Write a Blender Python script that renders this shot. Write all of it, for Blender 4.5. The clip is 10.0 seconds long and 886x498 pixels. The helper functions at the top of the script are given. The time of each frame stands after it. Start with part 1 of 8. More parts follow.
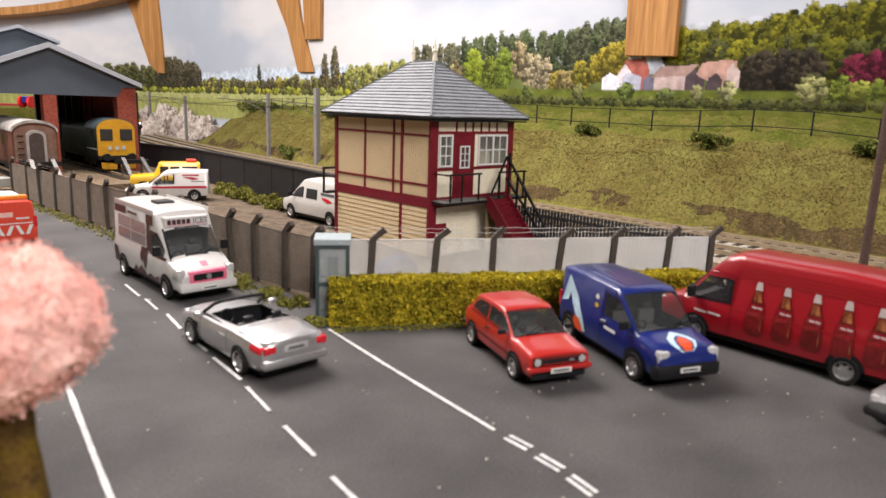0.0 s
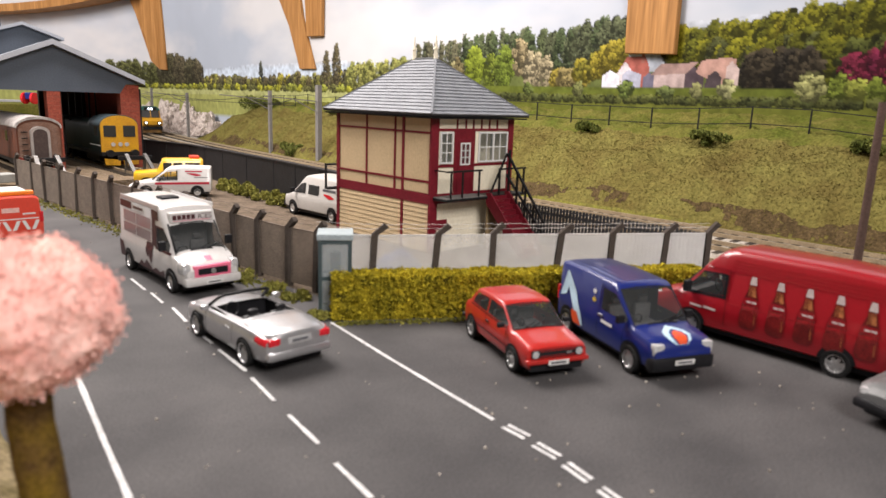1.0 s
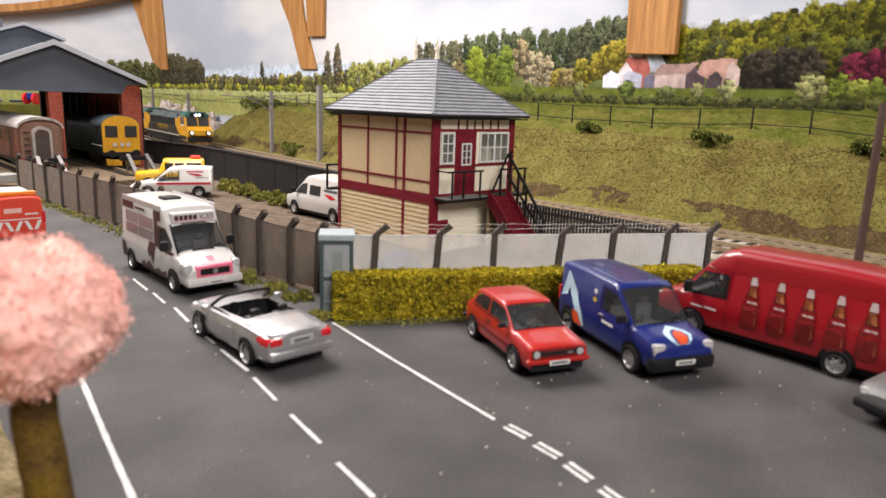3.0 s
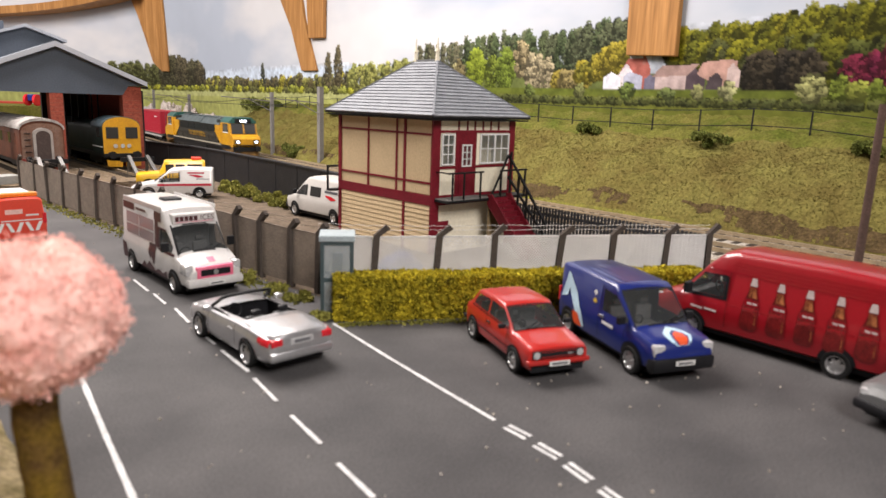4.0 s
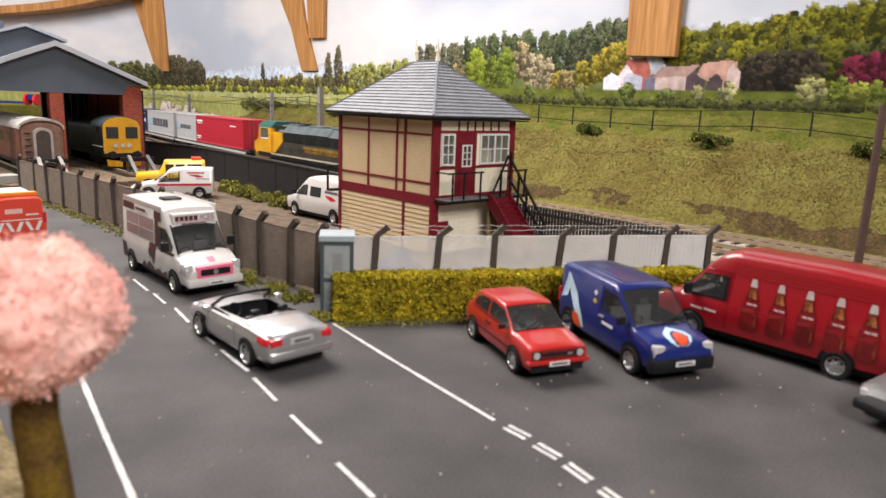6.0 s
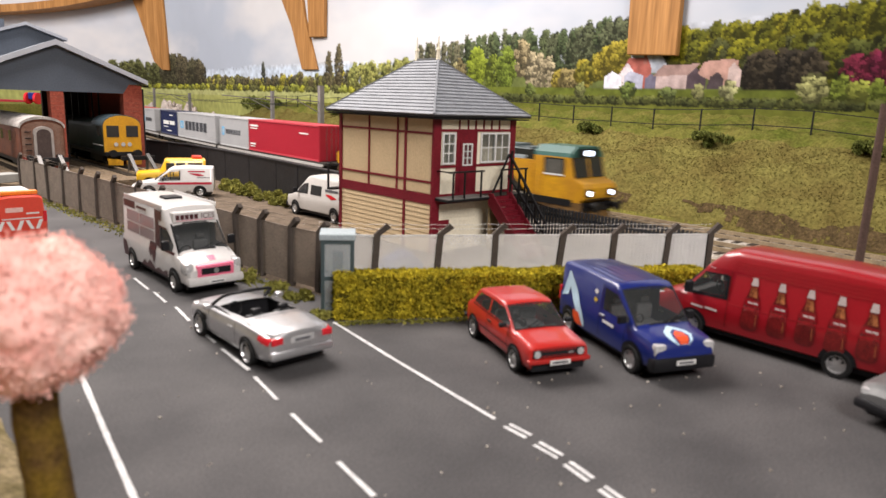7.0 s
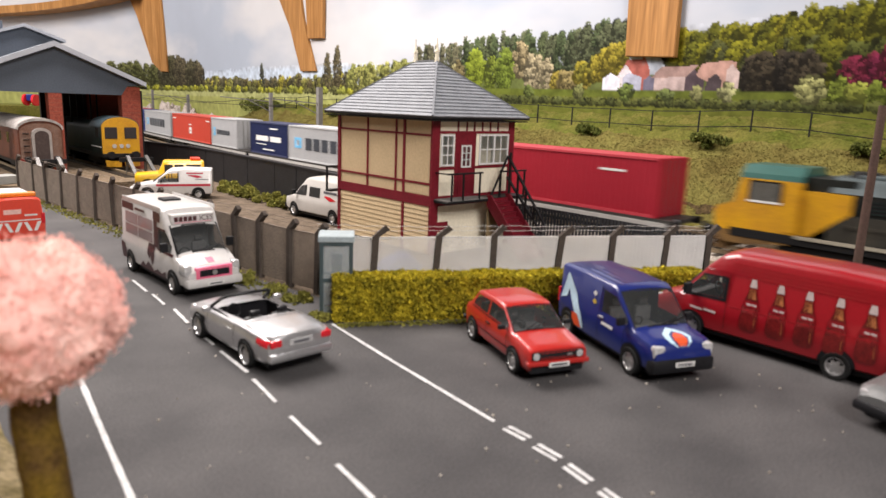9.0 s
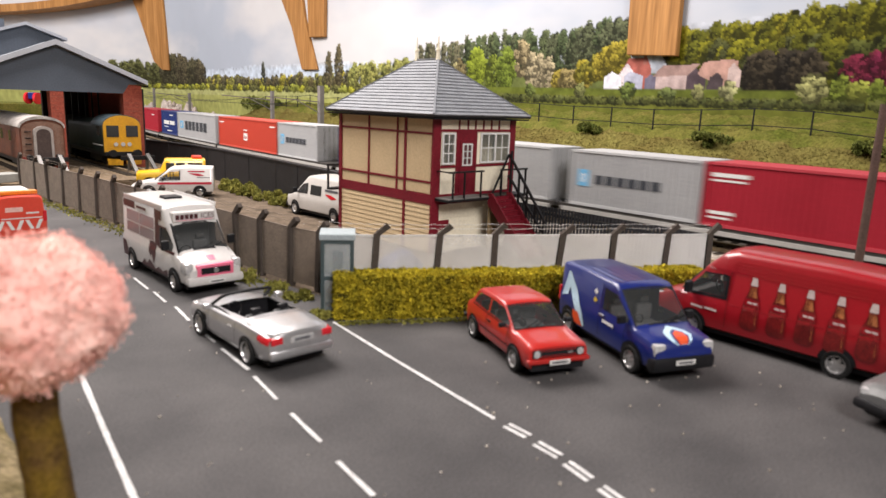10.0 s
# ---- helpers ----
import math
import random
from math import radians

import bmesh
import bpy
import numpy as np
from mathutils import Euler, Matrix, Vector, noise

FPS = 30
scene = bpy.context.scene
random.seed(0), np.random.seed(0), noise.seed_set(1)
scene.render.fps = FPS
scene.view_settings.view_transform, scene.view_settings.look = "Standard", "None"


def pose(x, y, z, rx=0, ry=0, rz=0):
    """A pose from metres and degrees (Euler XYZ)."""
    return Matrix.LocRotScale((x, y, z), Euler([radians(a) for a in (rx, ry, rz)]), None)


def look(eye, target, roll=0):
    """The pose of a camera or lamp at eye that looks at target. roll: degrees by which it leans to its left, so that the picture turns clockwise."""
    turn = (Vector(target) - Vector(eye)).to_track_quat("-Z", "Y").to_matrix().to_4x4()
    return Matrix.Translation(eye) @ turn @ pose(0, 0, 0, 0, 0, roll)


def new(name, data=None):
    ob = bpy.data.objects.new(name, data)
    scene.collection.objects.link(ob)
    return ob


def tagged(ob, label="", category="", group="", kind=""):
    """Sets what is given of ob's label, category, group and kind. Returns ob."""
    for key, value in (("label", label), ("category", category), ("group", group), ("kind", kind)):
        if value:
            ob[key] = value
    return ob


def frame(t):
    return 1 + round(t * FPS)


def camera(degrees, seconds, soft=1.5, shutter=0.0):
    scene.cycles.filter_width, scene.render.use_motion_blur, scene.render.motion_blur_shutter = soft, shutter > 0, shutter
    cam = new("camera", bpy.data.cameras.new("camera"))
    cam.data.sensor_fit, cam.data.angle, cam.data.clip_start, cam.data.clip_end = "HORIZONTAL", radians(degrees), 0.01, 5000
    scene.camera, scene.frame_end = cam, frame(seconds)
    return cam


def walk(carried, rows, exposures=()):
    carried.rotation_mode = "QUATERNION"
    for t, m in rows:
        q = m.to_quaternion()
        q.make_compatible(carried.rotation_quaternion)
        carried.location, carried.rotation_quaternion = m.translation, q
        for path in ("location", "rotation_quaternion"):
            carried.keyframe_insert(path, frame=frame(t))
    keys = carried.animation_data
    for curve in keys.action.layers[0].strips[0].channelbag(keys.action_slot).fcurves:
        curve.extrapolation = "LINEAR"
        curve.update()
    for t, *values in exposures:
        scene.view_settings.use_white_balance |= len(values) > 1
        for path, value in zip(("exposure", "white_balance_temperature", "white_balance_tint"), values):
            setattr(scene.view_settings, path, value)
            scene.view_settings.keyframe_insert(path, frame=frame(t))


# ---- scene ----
# The place is a model railway in 1:76; all lengths below are those of the full-size originals in metres, turned into the model's by S.
S = 1.0 / 76.0
cam = camera(66.0, 10.0, soft=1.5, shutter=0.8)
cam.data.dof.use_dof = True
cam.data.dof.focus_distance = 0.7
cam.data.dof.aperture_fstop = 27.0
PATH = [
    (0.0, (-18.023, -20.141, 6.042), (1.338, 1.429, -0.410), 1.9),
    (0.5, (-18.147, -20.297, 6.090), (1.337, 1.428, -0.415), 1.8),
    (1.0, (-18.257, -20.406, 6.068), (1.335, 1.429, -0.419), 2.0),
    (1.5, (-18.303, -20.441, 6.092), (1.334, 1.430, -0.419), 2.0),
    (2.0, (-18.310, -20.445, 6.089), (1.333, 1.432, -0.419), 2.0),
    (2.5, (-18.295, -20.422, 6.089), (1.333, 1.430, -0.420), 2.0),
    (4.0, (-18.311, -20.457, 6.079), (1.333, 1.433, -0.415), 2.0),
    (4.5, (-18.305, -20.455, 6.087), (1.333, 1.433, -0.414), 2.05),
    (5.0, (-18.317, -20.456, 6.072), (1.333, 1.433, -0.412), 2.1),
    (5.5, (-18.317, -20.456, 6.072), (1.333, 1.432, -0.412), 2.1),
    (7.0, (-18.309, -20.441, 6.063), (1.332, 1.433, -0.417), 2.1),
    (7.5, (-18.327, -20.466, 6.077), (1.331, 1.434, -0.417), 2.1),
    (8.0, (-18.331, -20.448, 6.064), (1.332, 1.433, -0.415), 2.15),
    (8.5, (-18.312, -20.439, 6.066), (1.334, 1.431, -0.414), 2.1),
    (9.0, (-18.313, -20.431, 6.078), (1.336, 1.431, -0.413), 2.1),
    (9.5, (-18.305, -20.453, 6.067), (1.333, 1.432, -0.414), 2.1),
    (10.0, (-18.315, -20.449, 6.056), (1.332, 1.432, -0.416), 2.15),
]
walk(cam, [(t, look(Vector(e) * S, (Vector(e) + Vector(d) * 10) * S, r)) for t, e, d, r in PATH])

# ---- light: unseen area lamps added above the layout ----
world = bpy.data.worlds.new("world")
scene.world = world
world.use_nodes = True
world.node_tree.nodes["Background"].inputs[0].default_value = (0.9, 0.95, 1.0, 1)
world.node_tree.nodes["Background"].inputs[1].default_value = 0.25
scene.view_settings.exposure = 0.0


def unseen_lamp(eye, target, sx, sy, watts, colour):
    data = bpy.data.lights.new("unseen_lamp", "AREA")
    data.shape, data.size, data.size_y, data.energy, data.color = "RECTANGLE", sx * S, sy * S, watts, colour
    ob = new("unseen_lamp", data)
    ob.matrix_world = look(Vector(eye) * S, Vector(target) * S)
    return ob


# Main lamp, set by how the cars' shadows fall.
unseen_lamp((-7, 24, 40), (-6, 4, 0), 26, 26, 8.2, (1.0, 0.91, 0.87))
# Added fill that brightens the left of the backscene.
unseen_lamp((-50, 56, 52), (-4, 104, 12), 34, 34, 18.5, (1.0, 0.93, 0.9))
# Added fill for walls and car ends that face -y.
unseen_lamp((-20, -54, 44), (-10, 0, 2), 26, 26, 7.5, (1.0, 0.93, 0.9))

# ---- materials ----


def mat(name, colour, rough=0.6, metal=0.0, var=0.12, size=0.4, bump=0.0, fine=0.05, second=None, mix=0.5, coat=0.0, island=0.0, obj=0.0, stretch=(1, 1, 1)):
    """A surface with broad and fine variation; size and fine are the two scales in full-size metres."""
    m = bpy.data.materials.new(name)
    m.use_nodes = True
    nt = m.node_tree
    b = nt.nodes["Principled BSDF"]
    L = nt.links.new
    tc = nt.nodes.new("ShaderNodeTexCoord")
    n1 = nt.nodes.new("ShaderNodeTexNoise")
    n1.inputs["Scale"].default_value = 1 / (size * S)
    n1.inputs["Detail"].default_value = 4
    n2 = nt.nodes.new("ShaderNodeTexNoise")
    n2.inputs["Scale"].default_value = 1 / (fine * S)
    n2.inputs["Detail"].default_value = 3
    mp = nt.nodes.new("ShaderNodeMapping")
    mp.inputs["Scale"].default_value = stretch
    L(tc.outputs["Object"], mp.inputs["Vector"])
    L(mp.outputs["Vector"], n1.inputs["Vector"])
    L(mp.outputs["Vector"], n2.inputs["Vector"])
    ramp = nt.nodes.new("ShaderNodeValToRGB")
    c2 = second or tuple(max(0, c * (1 - var)) for c in colour)
    ramp.color_ramp.elements[0].color = (*c2, 1)
    ramp.color_ramp.elements[1].color = (*colour, 1)
    w = 0.25 * (1.2 - mix)
    ramp.color_ramp.elements[0].position, ramp.color_ramp.elements[1].position = 0.5 - w, 0.5 + w
    L(n1.outputs["Fac"], ramp.inputs["Fac"])
    hsv = nt.nodes.new("ShaderNodeHueSaturation")
    L(ramp.outputs["Color"], hsv.inputs["Color"])
    mr = nt.nodes.new("ShaderNodeMapRange")
    mr.inputs["To Min"].default_value, mr.inputs["To Max"].default_value = 1 - var * 1.5, 1 + var * 1.5
    mr.inputs["From Min"].default_value, mr.inputs["From Max"].default_value = 0.25, 0.75
    L(n2.outputs["Fac"], mr.inputs["Value"])
    value = mr.outputs["Result"]
    if island or obj:
        src = nt.nodes.new("ShaderNodeNewGeometry").outputs["Random Per Island"] if island else nt.nodes.new("ShaderNodeObjectInfo").outputs["Random"]
        m2 = nt.nodes.new("ShaderNodeMapRange")
        a = island or obj
        m2.inputs["To Min"].default_value, m2.inputs["To Max"].default_value = 1 - a, 1 + a
        L(src, m2.inputs["Value"])
        mul = nt.nodes.new("ShaderNodeMath")
        mul.operation = "MULTIPLY"
        L(value, mul.inputs[0])
        L(m2.outputs["Result"], mul.inputs[1])
        value = mul.outputs["Value"]
    L(value, hsv.inputs["Value"])
    L(hsv.outputs["Color"], b.inputs["Base Color"])
    b.inputs["Roughness"].default_value, b.inputs["Metallic"].default_value = rough, metal
    b.inputs["Specular IOR Level"].default_value = 0.5 if rough < 0.45 or coat else 0.22 if rough < 0.75 else 0.08
    if coat:
        b.inputs["Coat Weight"].default_value, b.inputs["Coat Roughness"].default_value = coat, 0.08
    if bump:
        bp = nt.nodes.new("ShaderNodeBump")
        bp.inputs["Strength"].default_value, bp.inputs["Distance"].default_value = min(1, bump), fine * S * 0.6
        L(n2.outputs["Fac"], bp.inputs["Height"])
        L(bp.outputs["Normal"], b.inputs["Normal"])
    return m


def glass_mat(name, tint, rough=0.06, alpha=0.35):
    m = bpy.data.materials.new(name)
    m.use_nodes = True
    b = m.node_tree.nodes["Principled BSDF"]
    b.inputs["Base Color"].default_value = (*tint, 1)
    b.inputs["Roughness"].default_value, b.inputs["Alpha"].default_value = rough, alpha
    return m


def glow(name, colour, power):
    m = bpy.data.materials.new(name)
    m.use_nodes = True
    b = m.node_tree.nodes["Principled BSDF"]
    b.inputs["Emission Color"].default_value, b.inputs["Emission Strength"].default_value = (*colour, 1), power
    return m


ASPHALT = mat("asphalt", (0.088, 0.084, 0.084), 0.72, var=0.2, size=2.4, fine=0.05, bump=0.4, second=(0.056, 0.054, 0.055))
YARD = mat("yard_grit", (0.15, 0.115, 0.085), 0.95, var=0.3, size=0.7, fine=0.08, bump=0.8, second=(0.085, 0.066, 0.048))
BALLAST = mat("ballast", (0.52, 0.48, 0.42), 0.95, var=0.3, size=0.25, fine=0.09, bump=1.0, second=(0.25, 0.21, 0.17))
LINE = mat("road_paint", (0.68, 0.68, 0.67), 0.7, var=0.16, size=0.3, fine=0.05, second=(0.5, 0.5, 0.5))
SOIL = mat("verge_soil", (0.3, 0.24, 0.14), 0.95, var=0.3, size=0.6, fine=0.1, bump=0.9, second=(0.16, 0.13, 0.06))
GRASS = mat("static_grass", (0.165, 0.148, 0.042), 0.95, var=0.2, size=2.2, fine=0.2, bump=1.0, second=(0.125, 0.098, 0.029))
FIELD = mat("field_grass", (0.085, 0.1, 0.016), 0.95, var=0.25, size=1.6, fine=0.14, bump=0.9, second=(0.15, 0.135, 0.034))
YVERGE = mat("verge_green", (0.2, 0.19, 0.04), 0.95, var=0.3, size=0.5, fine=0.1, bump=1.0, second=(0.12, 0.105, 0.03))
TUFT = mat("grass_tuft", (0.185, 0.164, 0.047), 0.95, var=0.13, size=2.2, island=0.22, second=(0.14, 0.112, 0.034))
BUSH = mat("bush_foliage", (0.16, 0.17, 0.045), 0.9, var=0.3, size=0.5, island=0.5, second=(0.09, 0.11, 0.025))
HEDGE = mat("hedge_foliage", (0.5, 0.4, 0.03), 0.9, var=0.3, size=0.3, island=0.55, second=(0.26, 0.22, 0.02))
# Darkened leaf colour for the shade inside the hedge.
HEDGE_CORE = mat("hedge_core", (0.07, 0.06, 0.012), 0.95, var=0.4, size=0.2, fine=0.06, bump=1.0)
BEIGE = mat("beige_paint", (0.56, 0.43, 0.26), 0.62, var=0.06, size=0.8, fine=0.1, bump=0.08)
CREAM = mat("cream_paint", (0.82, 0.76, 0.6), 0.6, var=0.06, size=0.7, fine=0.1, bump=0.08)
MAROON = mat("maroon_paint", (0.17, 0.012, 0.022), 0.5, var=0.15, size=0.5, fine=0.08)
SLATE = mat("roof_slate", (0.26, 0.275, 0.3), 0.5, var=0.18, size=0.5, fine=0.06, bump=0.25, island=0.16)
LEAD = mat("roof_lead", (0.2, 0.21, 0.23), 0.55, var=0.1)
BLACK = mat("black_paint", (0.012, 0.012, 0.013), 0.5, var=0.2)
WHITE = mat("white_paint", (0.72, 0.72, 0.7), 0.5, var=0.04)
CONCRETE = mat("brown_concrete", (0.085, 0.07, 0.06), 0.85, var=0.25, size=0.3, bump=0.3)
WIRE = mat("galvanised_wire", (0.82, 0.81, 0.79), 0.45, metal=0.2, var=0.12)
DULLWIRE = mat("dull_wire", (0.26, 0.215, 0.175), 0.6, metal=0.2, var=0.2)
TIMBER = mat("pine_timber", (0.42, 0.21, 0.07), 0.6, var=0.14, size=0.8, fine=0.2, second=(0.29, 0.135, 0.04), stretch=(1, 1, 0.06))
WALLDARK = mat("dark_wall", (0.022, 0.021, 0.022), 0.55, var=0.25, size=0.6, fine=0.08, bump=0.3)
BRICK = mat("red_brick", (0.3, 0.075, 0.05), 0.85, var=0.25, size=0.25, fine=0.08, bump=0.4)
SHEDROOF = mat("grey_cladding", (0.075, 0.09, 0.115), 0.6, var=0.08, size=1.0, fine=0.1)
RUST = mat("rusty_rail", (0.42, 0.33, 0.22), 0.45, metal=0.4, var=0.2)
SLEEPER = mat("sleeper", (0.06, 0.05, 0.04), 0.9, var=0.3, size=0.2)
RUBBER = mat("tyre_rubber", (0.012, 0.012, 0.012), 0.7, var=0.2)
CHROME = mat("wheel_silver", (0.62, 0.62, 0.62), 0.3, metal=0.85, var=0.1)
PLASTIC = mat("dark_plastic", (0.014, 0.014, 0.016), 0.45, var=0.2)
GLASS = glass_mat("tinted_glass", (0.035, 0.036, 0.036), 0.12, 0.95)
CABGLASS = glass_mat("cab_glass", (0.12, 0.13, 0.13), 0.04, 0.22)
TRIM = mat("cabin_trim", (0.11, 0.11, 0.11), 0.6, var=0.15)
CLEAR = glass_mat("clear_glass", (0.3, 0.34, 0.33), 0.05, 0.14)
PALEGREY = mat("palisade_grey", (0.035, 0.036, 0.04), 0.6, var=0.2)
LAMPGLASS = mat("lamp_glass", (0.6, 0.6, 0.6), 0.15, metal=0.3, var=0.15, size=0.1)
REDLAMP = mat("red_lamp", (0.6, 0.02, 0.03), 0.2, var=0.1)
PLATE = mat("plate_white", (0.72, 0.72, 0.7), 0.5, var=0.05)
GREYBAR = mat("grey_bar", (0.1, 0.1, 0.11), 0.6)


def paint(name, c, coat=0.6, rough=0.35, metal=0.0):
    return mat(name, c, rough, metal, var=0.04, size=1.5, fine=0.1, coat=coat)


RED = paint("car_red", (0.42, 0.016, 0.012))
VANRED = paint("van_red", (0.29, 0.005, 0.011))
BLUE = paint("van_blue", (0.006, 0.016, 0.14))
SILVER = paint("silver_paint", (0.6, 0.6, 0.61), metal=0.8, rough=0.32)
VANWHITE = paint("van_white", (0.58, 0.565, 0.55), coat=0.4)
YELLOW = paint("vehicle_yellow", (0.72, 0.42, 0.01))

# ---- builders ----


def at(x, y, z=0.0, rz=0.0, rx=0.0, ry=0.0):
    return pose(x * S, y * S, z * S, rx, ry, rz)


def finish(name, bm, material, smooth=None):
    """A mesh object from a bmesh in full-size metres."""
    bmesh.ops.recalc_face_normals(bm, faces=bm.faces)
    for v in bm.verts:
        v.co *= S
    me = bpy.data.meshes.new(name)
    bm.to_mesh(me)
    bm.free()
    me.materials.append(material)
    if smooth is not None:
        me.shade_smooth()
        me.set_sharp_from_angle(angle=radians(smooth))
    return new(name, me)


def part(name, bm, material, parent=None, label="", smooth=None):
    ob = finish(name, bm, material, smooth)
    ob.parent = parent
    if label:
        tagged(ob, label)
    return ob


def thing(name, m, label, category, group="", kind=""):
    ob = new(name)
    ob.empty_display_size = 0.005
    ob.matrix_world = m
    return tagged(ob, label, category, group, kind)


def solid(name, bm, material, m=None, label="", category="", group="", kind="", smooth=None):
    ob = finish(name, bm, material, smooth)
    if m is not None:
        ob.matrix_world = m
    return tagged(ob, label, category, group, kind)


def box(bm, x0, x1, y0, y1, z0, z1, bevel=0.0):
    r = bmesh.ops.create_cube(bm, size=1)
    vs = r["verts"]
    for v in vs:
        v.co = Vector((x0 + (v.co.x + 0.5) * (x1 - x0), y0 + (v.co.y + 0.5) * (y1 - y0), z0 + (v.co.z + 0.5) * (z1 - z0)))
    if bevel:
        es = list({e for v in vs for e in v.link_edges})
        bmesh.ops.bevel(bm, geom=es, offset=bevel, segments=2, affect="EDGES", profile=0.5)
    return vs


def B(*a, bevel=0.0):
    bm = bmesh.new()
    box(bm, *a, bevel=bevel)
    return bm


def bar(bm, a, b, w, h=None, up=(0, 0, 1)):
    """A square bar from a to b."""
    a, b = Vector(a), Vector(b)
    d = (b - a).normalized()
    s = d.cross(Vector(up))
    s = s.normalized() if s.length > 1e-4 else Vector((1, 0, 0))
    u = s.cross(d).normalized()
    h = h or w
    vs = [bm.verts.new(p + s * i * w / 2 + u * j * h / 2) for p in (a, b) for i, j in ((-1, -1), (1, -1), (1, 1), (-1, 1))]
    for f in ((0, 1, 2, 3), (7, 6, 5, 4), (0, 4, 5, 1), (1, 5, 6, 2), (2, 6, 7, 3), (3, 7, 4, 0)):
        bm.faces.new([vs[i] for i in f])


def tube(bm, a, b, r, n=8, r2=None):
    a, b = Vector(a), Vector(b)
    q = (b - a).to_track_quat("Z", "Y")
    r2 = r if r2 is None else r2
    rings = [[bm.verts.new(p + q @ Vector((rr * math.cos(2 * math.pi * i / n), rr * math.sin(2 * math.pi * i / n), 0))) for i in range(n)] for p, rr in ((a, r), (b, r2))]
    for i in range(n):
        bm.faces.new((rings[0][i], rings[0][(i + 1) % n], rings[1][(i + 1) % n], rings[1][i]))
    bm.faces.new(rings[0][::-1])
    bm.faces.new(rings[1])


def prism(bm, pts, axis, a, b):
    """A polygon pts, in the two other axes, drawn out along an axis from a to b."""
    def put(p, t):
        return {"x": (t, p[0], p[1]), "y": (p[0], t, p[1]), "z": (p[0], p[1], t)}[axis]
    r0 = [bm.verts.new(put(p, a)) for p in pts]
    r1 = [bm.verts.new(put(p, b)) for p in pts]
    n = len(pts)
    for i in range(n):
        bm.faces.new((r0[i], r0[(i + 1) % n], r1[(i + 1) % n], r1[i]))
    bm.faces.new(r0[::-1])
    bm.faces.new(r1)


def P(pts, axis, a, b):
    bm = bmesh.new()
    prism(bm, pts, axis, a, b)
    return bm


def leaves(bm, pts, size, rng, flat=0.0):
    """Small crumpled leaf clumps: two crossed triangles at each point."""
    for p in pts:
        for k in range(2):
            q = Euler((rng.uniform(-0.6, 0.6), rng.uniform(-0.6, 0.6), rng.uniform(0, 6.3))) if flat else Euler((rng.uniform(0, 6.3), rng.uniform(0, 6.3), rng.uniform(0, 6.3)))
            s = size * rng.uniform(0.6, 1.4)
            vs = [bm.verts.new(Vector(p) + q.to_matrix() @ Vector(c) * s) for c in ((-0.5, -0.3, 0), (0.5, -0.25, 0.1), (0.05, 0.6, -0.1))]
            bm.faces.new(vs)

# ---- the setting ----
rng = random.Random(7)
solid("baseboard", B(-70, 26.5, -40, 132, -6.0, -0.4), TIMBER, label="pine baseboard under the model railway", category="baseboard", kind="structure")
# Unseen room shell added round the layout; its grey sets the bounced fill.
ROOMPAINT = mat("room_paint", (0.24, 0.225, 0.21), 0.9, var=0.04, size=20, fine=2)
FLOORMAT = mat("room_floor", (0.2, 0.17, 0.15), 0.8, var=0.1, size=10, fine=1)
solid("floor", B(-140, 60, -130, 180, -72, -70), FLOORMAT, label="unseen plain floor added to close the room", category="floor", kind="structure")
solid("ceiling", B(-140, 60, -130, 180, 110, 112), ROOMPAINT, label="unseen plain ceiling added to close the room and bounce light", category="ceiling", kind="structure")
for n, a in (("wall_north", (-140, 60, 180, 184)), ("wall_south", (-140, 60, -134, -130)), ("wall_east", (60, 64, -130, 180)), ("wall_west", (-144, -140, -130, 180))):
    solid(n, B(*a, -70, 110), ROOMPAINT, label="unseen plain wall added to close the room and bounce light", category="wall", kind="structure")


def sheet(name, outline, z0, z1, material, label, category, kind="structure"):
    return solid(name, P(outline, "z", z0, z1), material, label=label, category=category, kind=kind)


# Road along y, with the car park opening off it.
sheet("road", [(-16.9, -36), (12, -36), (12, -15), (6.6, -11.3), (-6.9, -3.2), (-7.4, 0), (-9.3, 26), (-10.6, 60), (-10.6, 130), (-18.0, 130), (-16.9, 20), (-16.6, -4)], -0.4, 0.0, ASPHALT,
      "dark grey asphalt road and car park with white markings", "road")
sheet("ground", [(-6.9, -3.2), (6.6, -11.3), (12, -15), (26, -36), (26, 130), (-10.6, 130), (-10.6, 60), (-9.3, 26), (-7.4, 0)], -0.42, -0.03, YARD, "pale gritty ground of the railway yard", "ground")


def stripe(bm, a, b, w=0.11):
    a, b = Vector((*a, 0)), Vector((*b, 0))
    d = (b - a).normalized()
    s = Vector((-d.y, d.x, 0)) * w / 2
    vs = [bm.verts.new(p + q + Vector((0, 0, 0.018))) for p, q in ((a, -s), (b, -s), (b, s), (a, s))]
    bm.faces.new(vs)


def stripes(label, segs, w):
    for a, b in segs:
        bm = bmesh.new()
        n = max(1, int((Vector(b) - Vector(a)).length / 0.35))
        pa, pb = Vector(a), Vector(b)
        side = (pb - pa).normalized().orthogonal()
        prev = None
        r = random.Random(hash((round(a[0], 2), round(a[1], 2))) % 1000)
        for i in range(n + 1):
            p = pa.lerp(pb, i / n)
            ww = w / 2 * r.uniform(0.82, 1.15)
            q = [bm.verts.new((p.x + side.x * ww, p.y + side.y * ww, 0.02)), bm.verts.new((p.x - side.x * ww, p.y - side.y * ww, 0.02))]
            if prev:
                bm.faces.new((prev[0], prev[1], q[1], q[0]))
            prev = q
        solid("road_marking", bm, LINE, label=label, category="road marking", group="road markings", kind="structure")


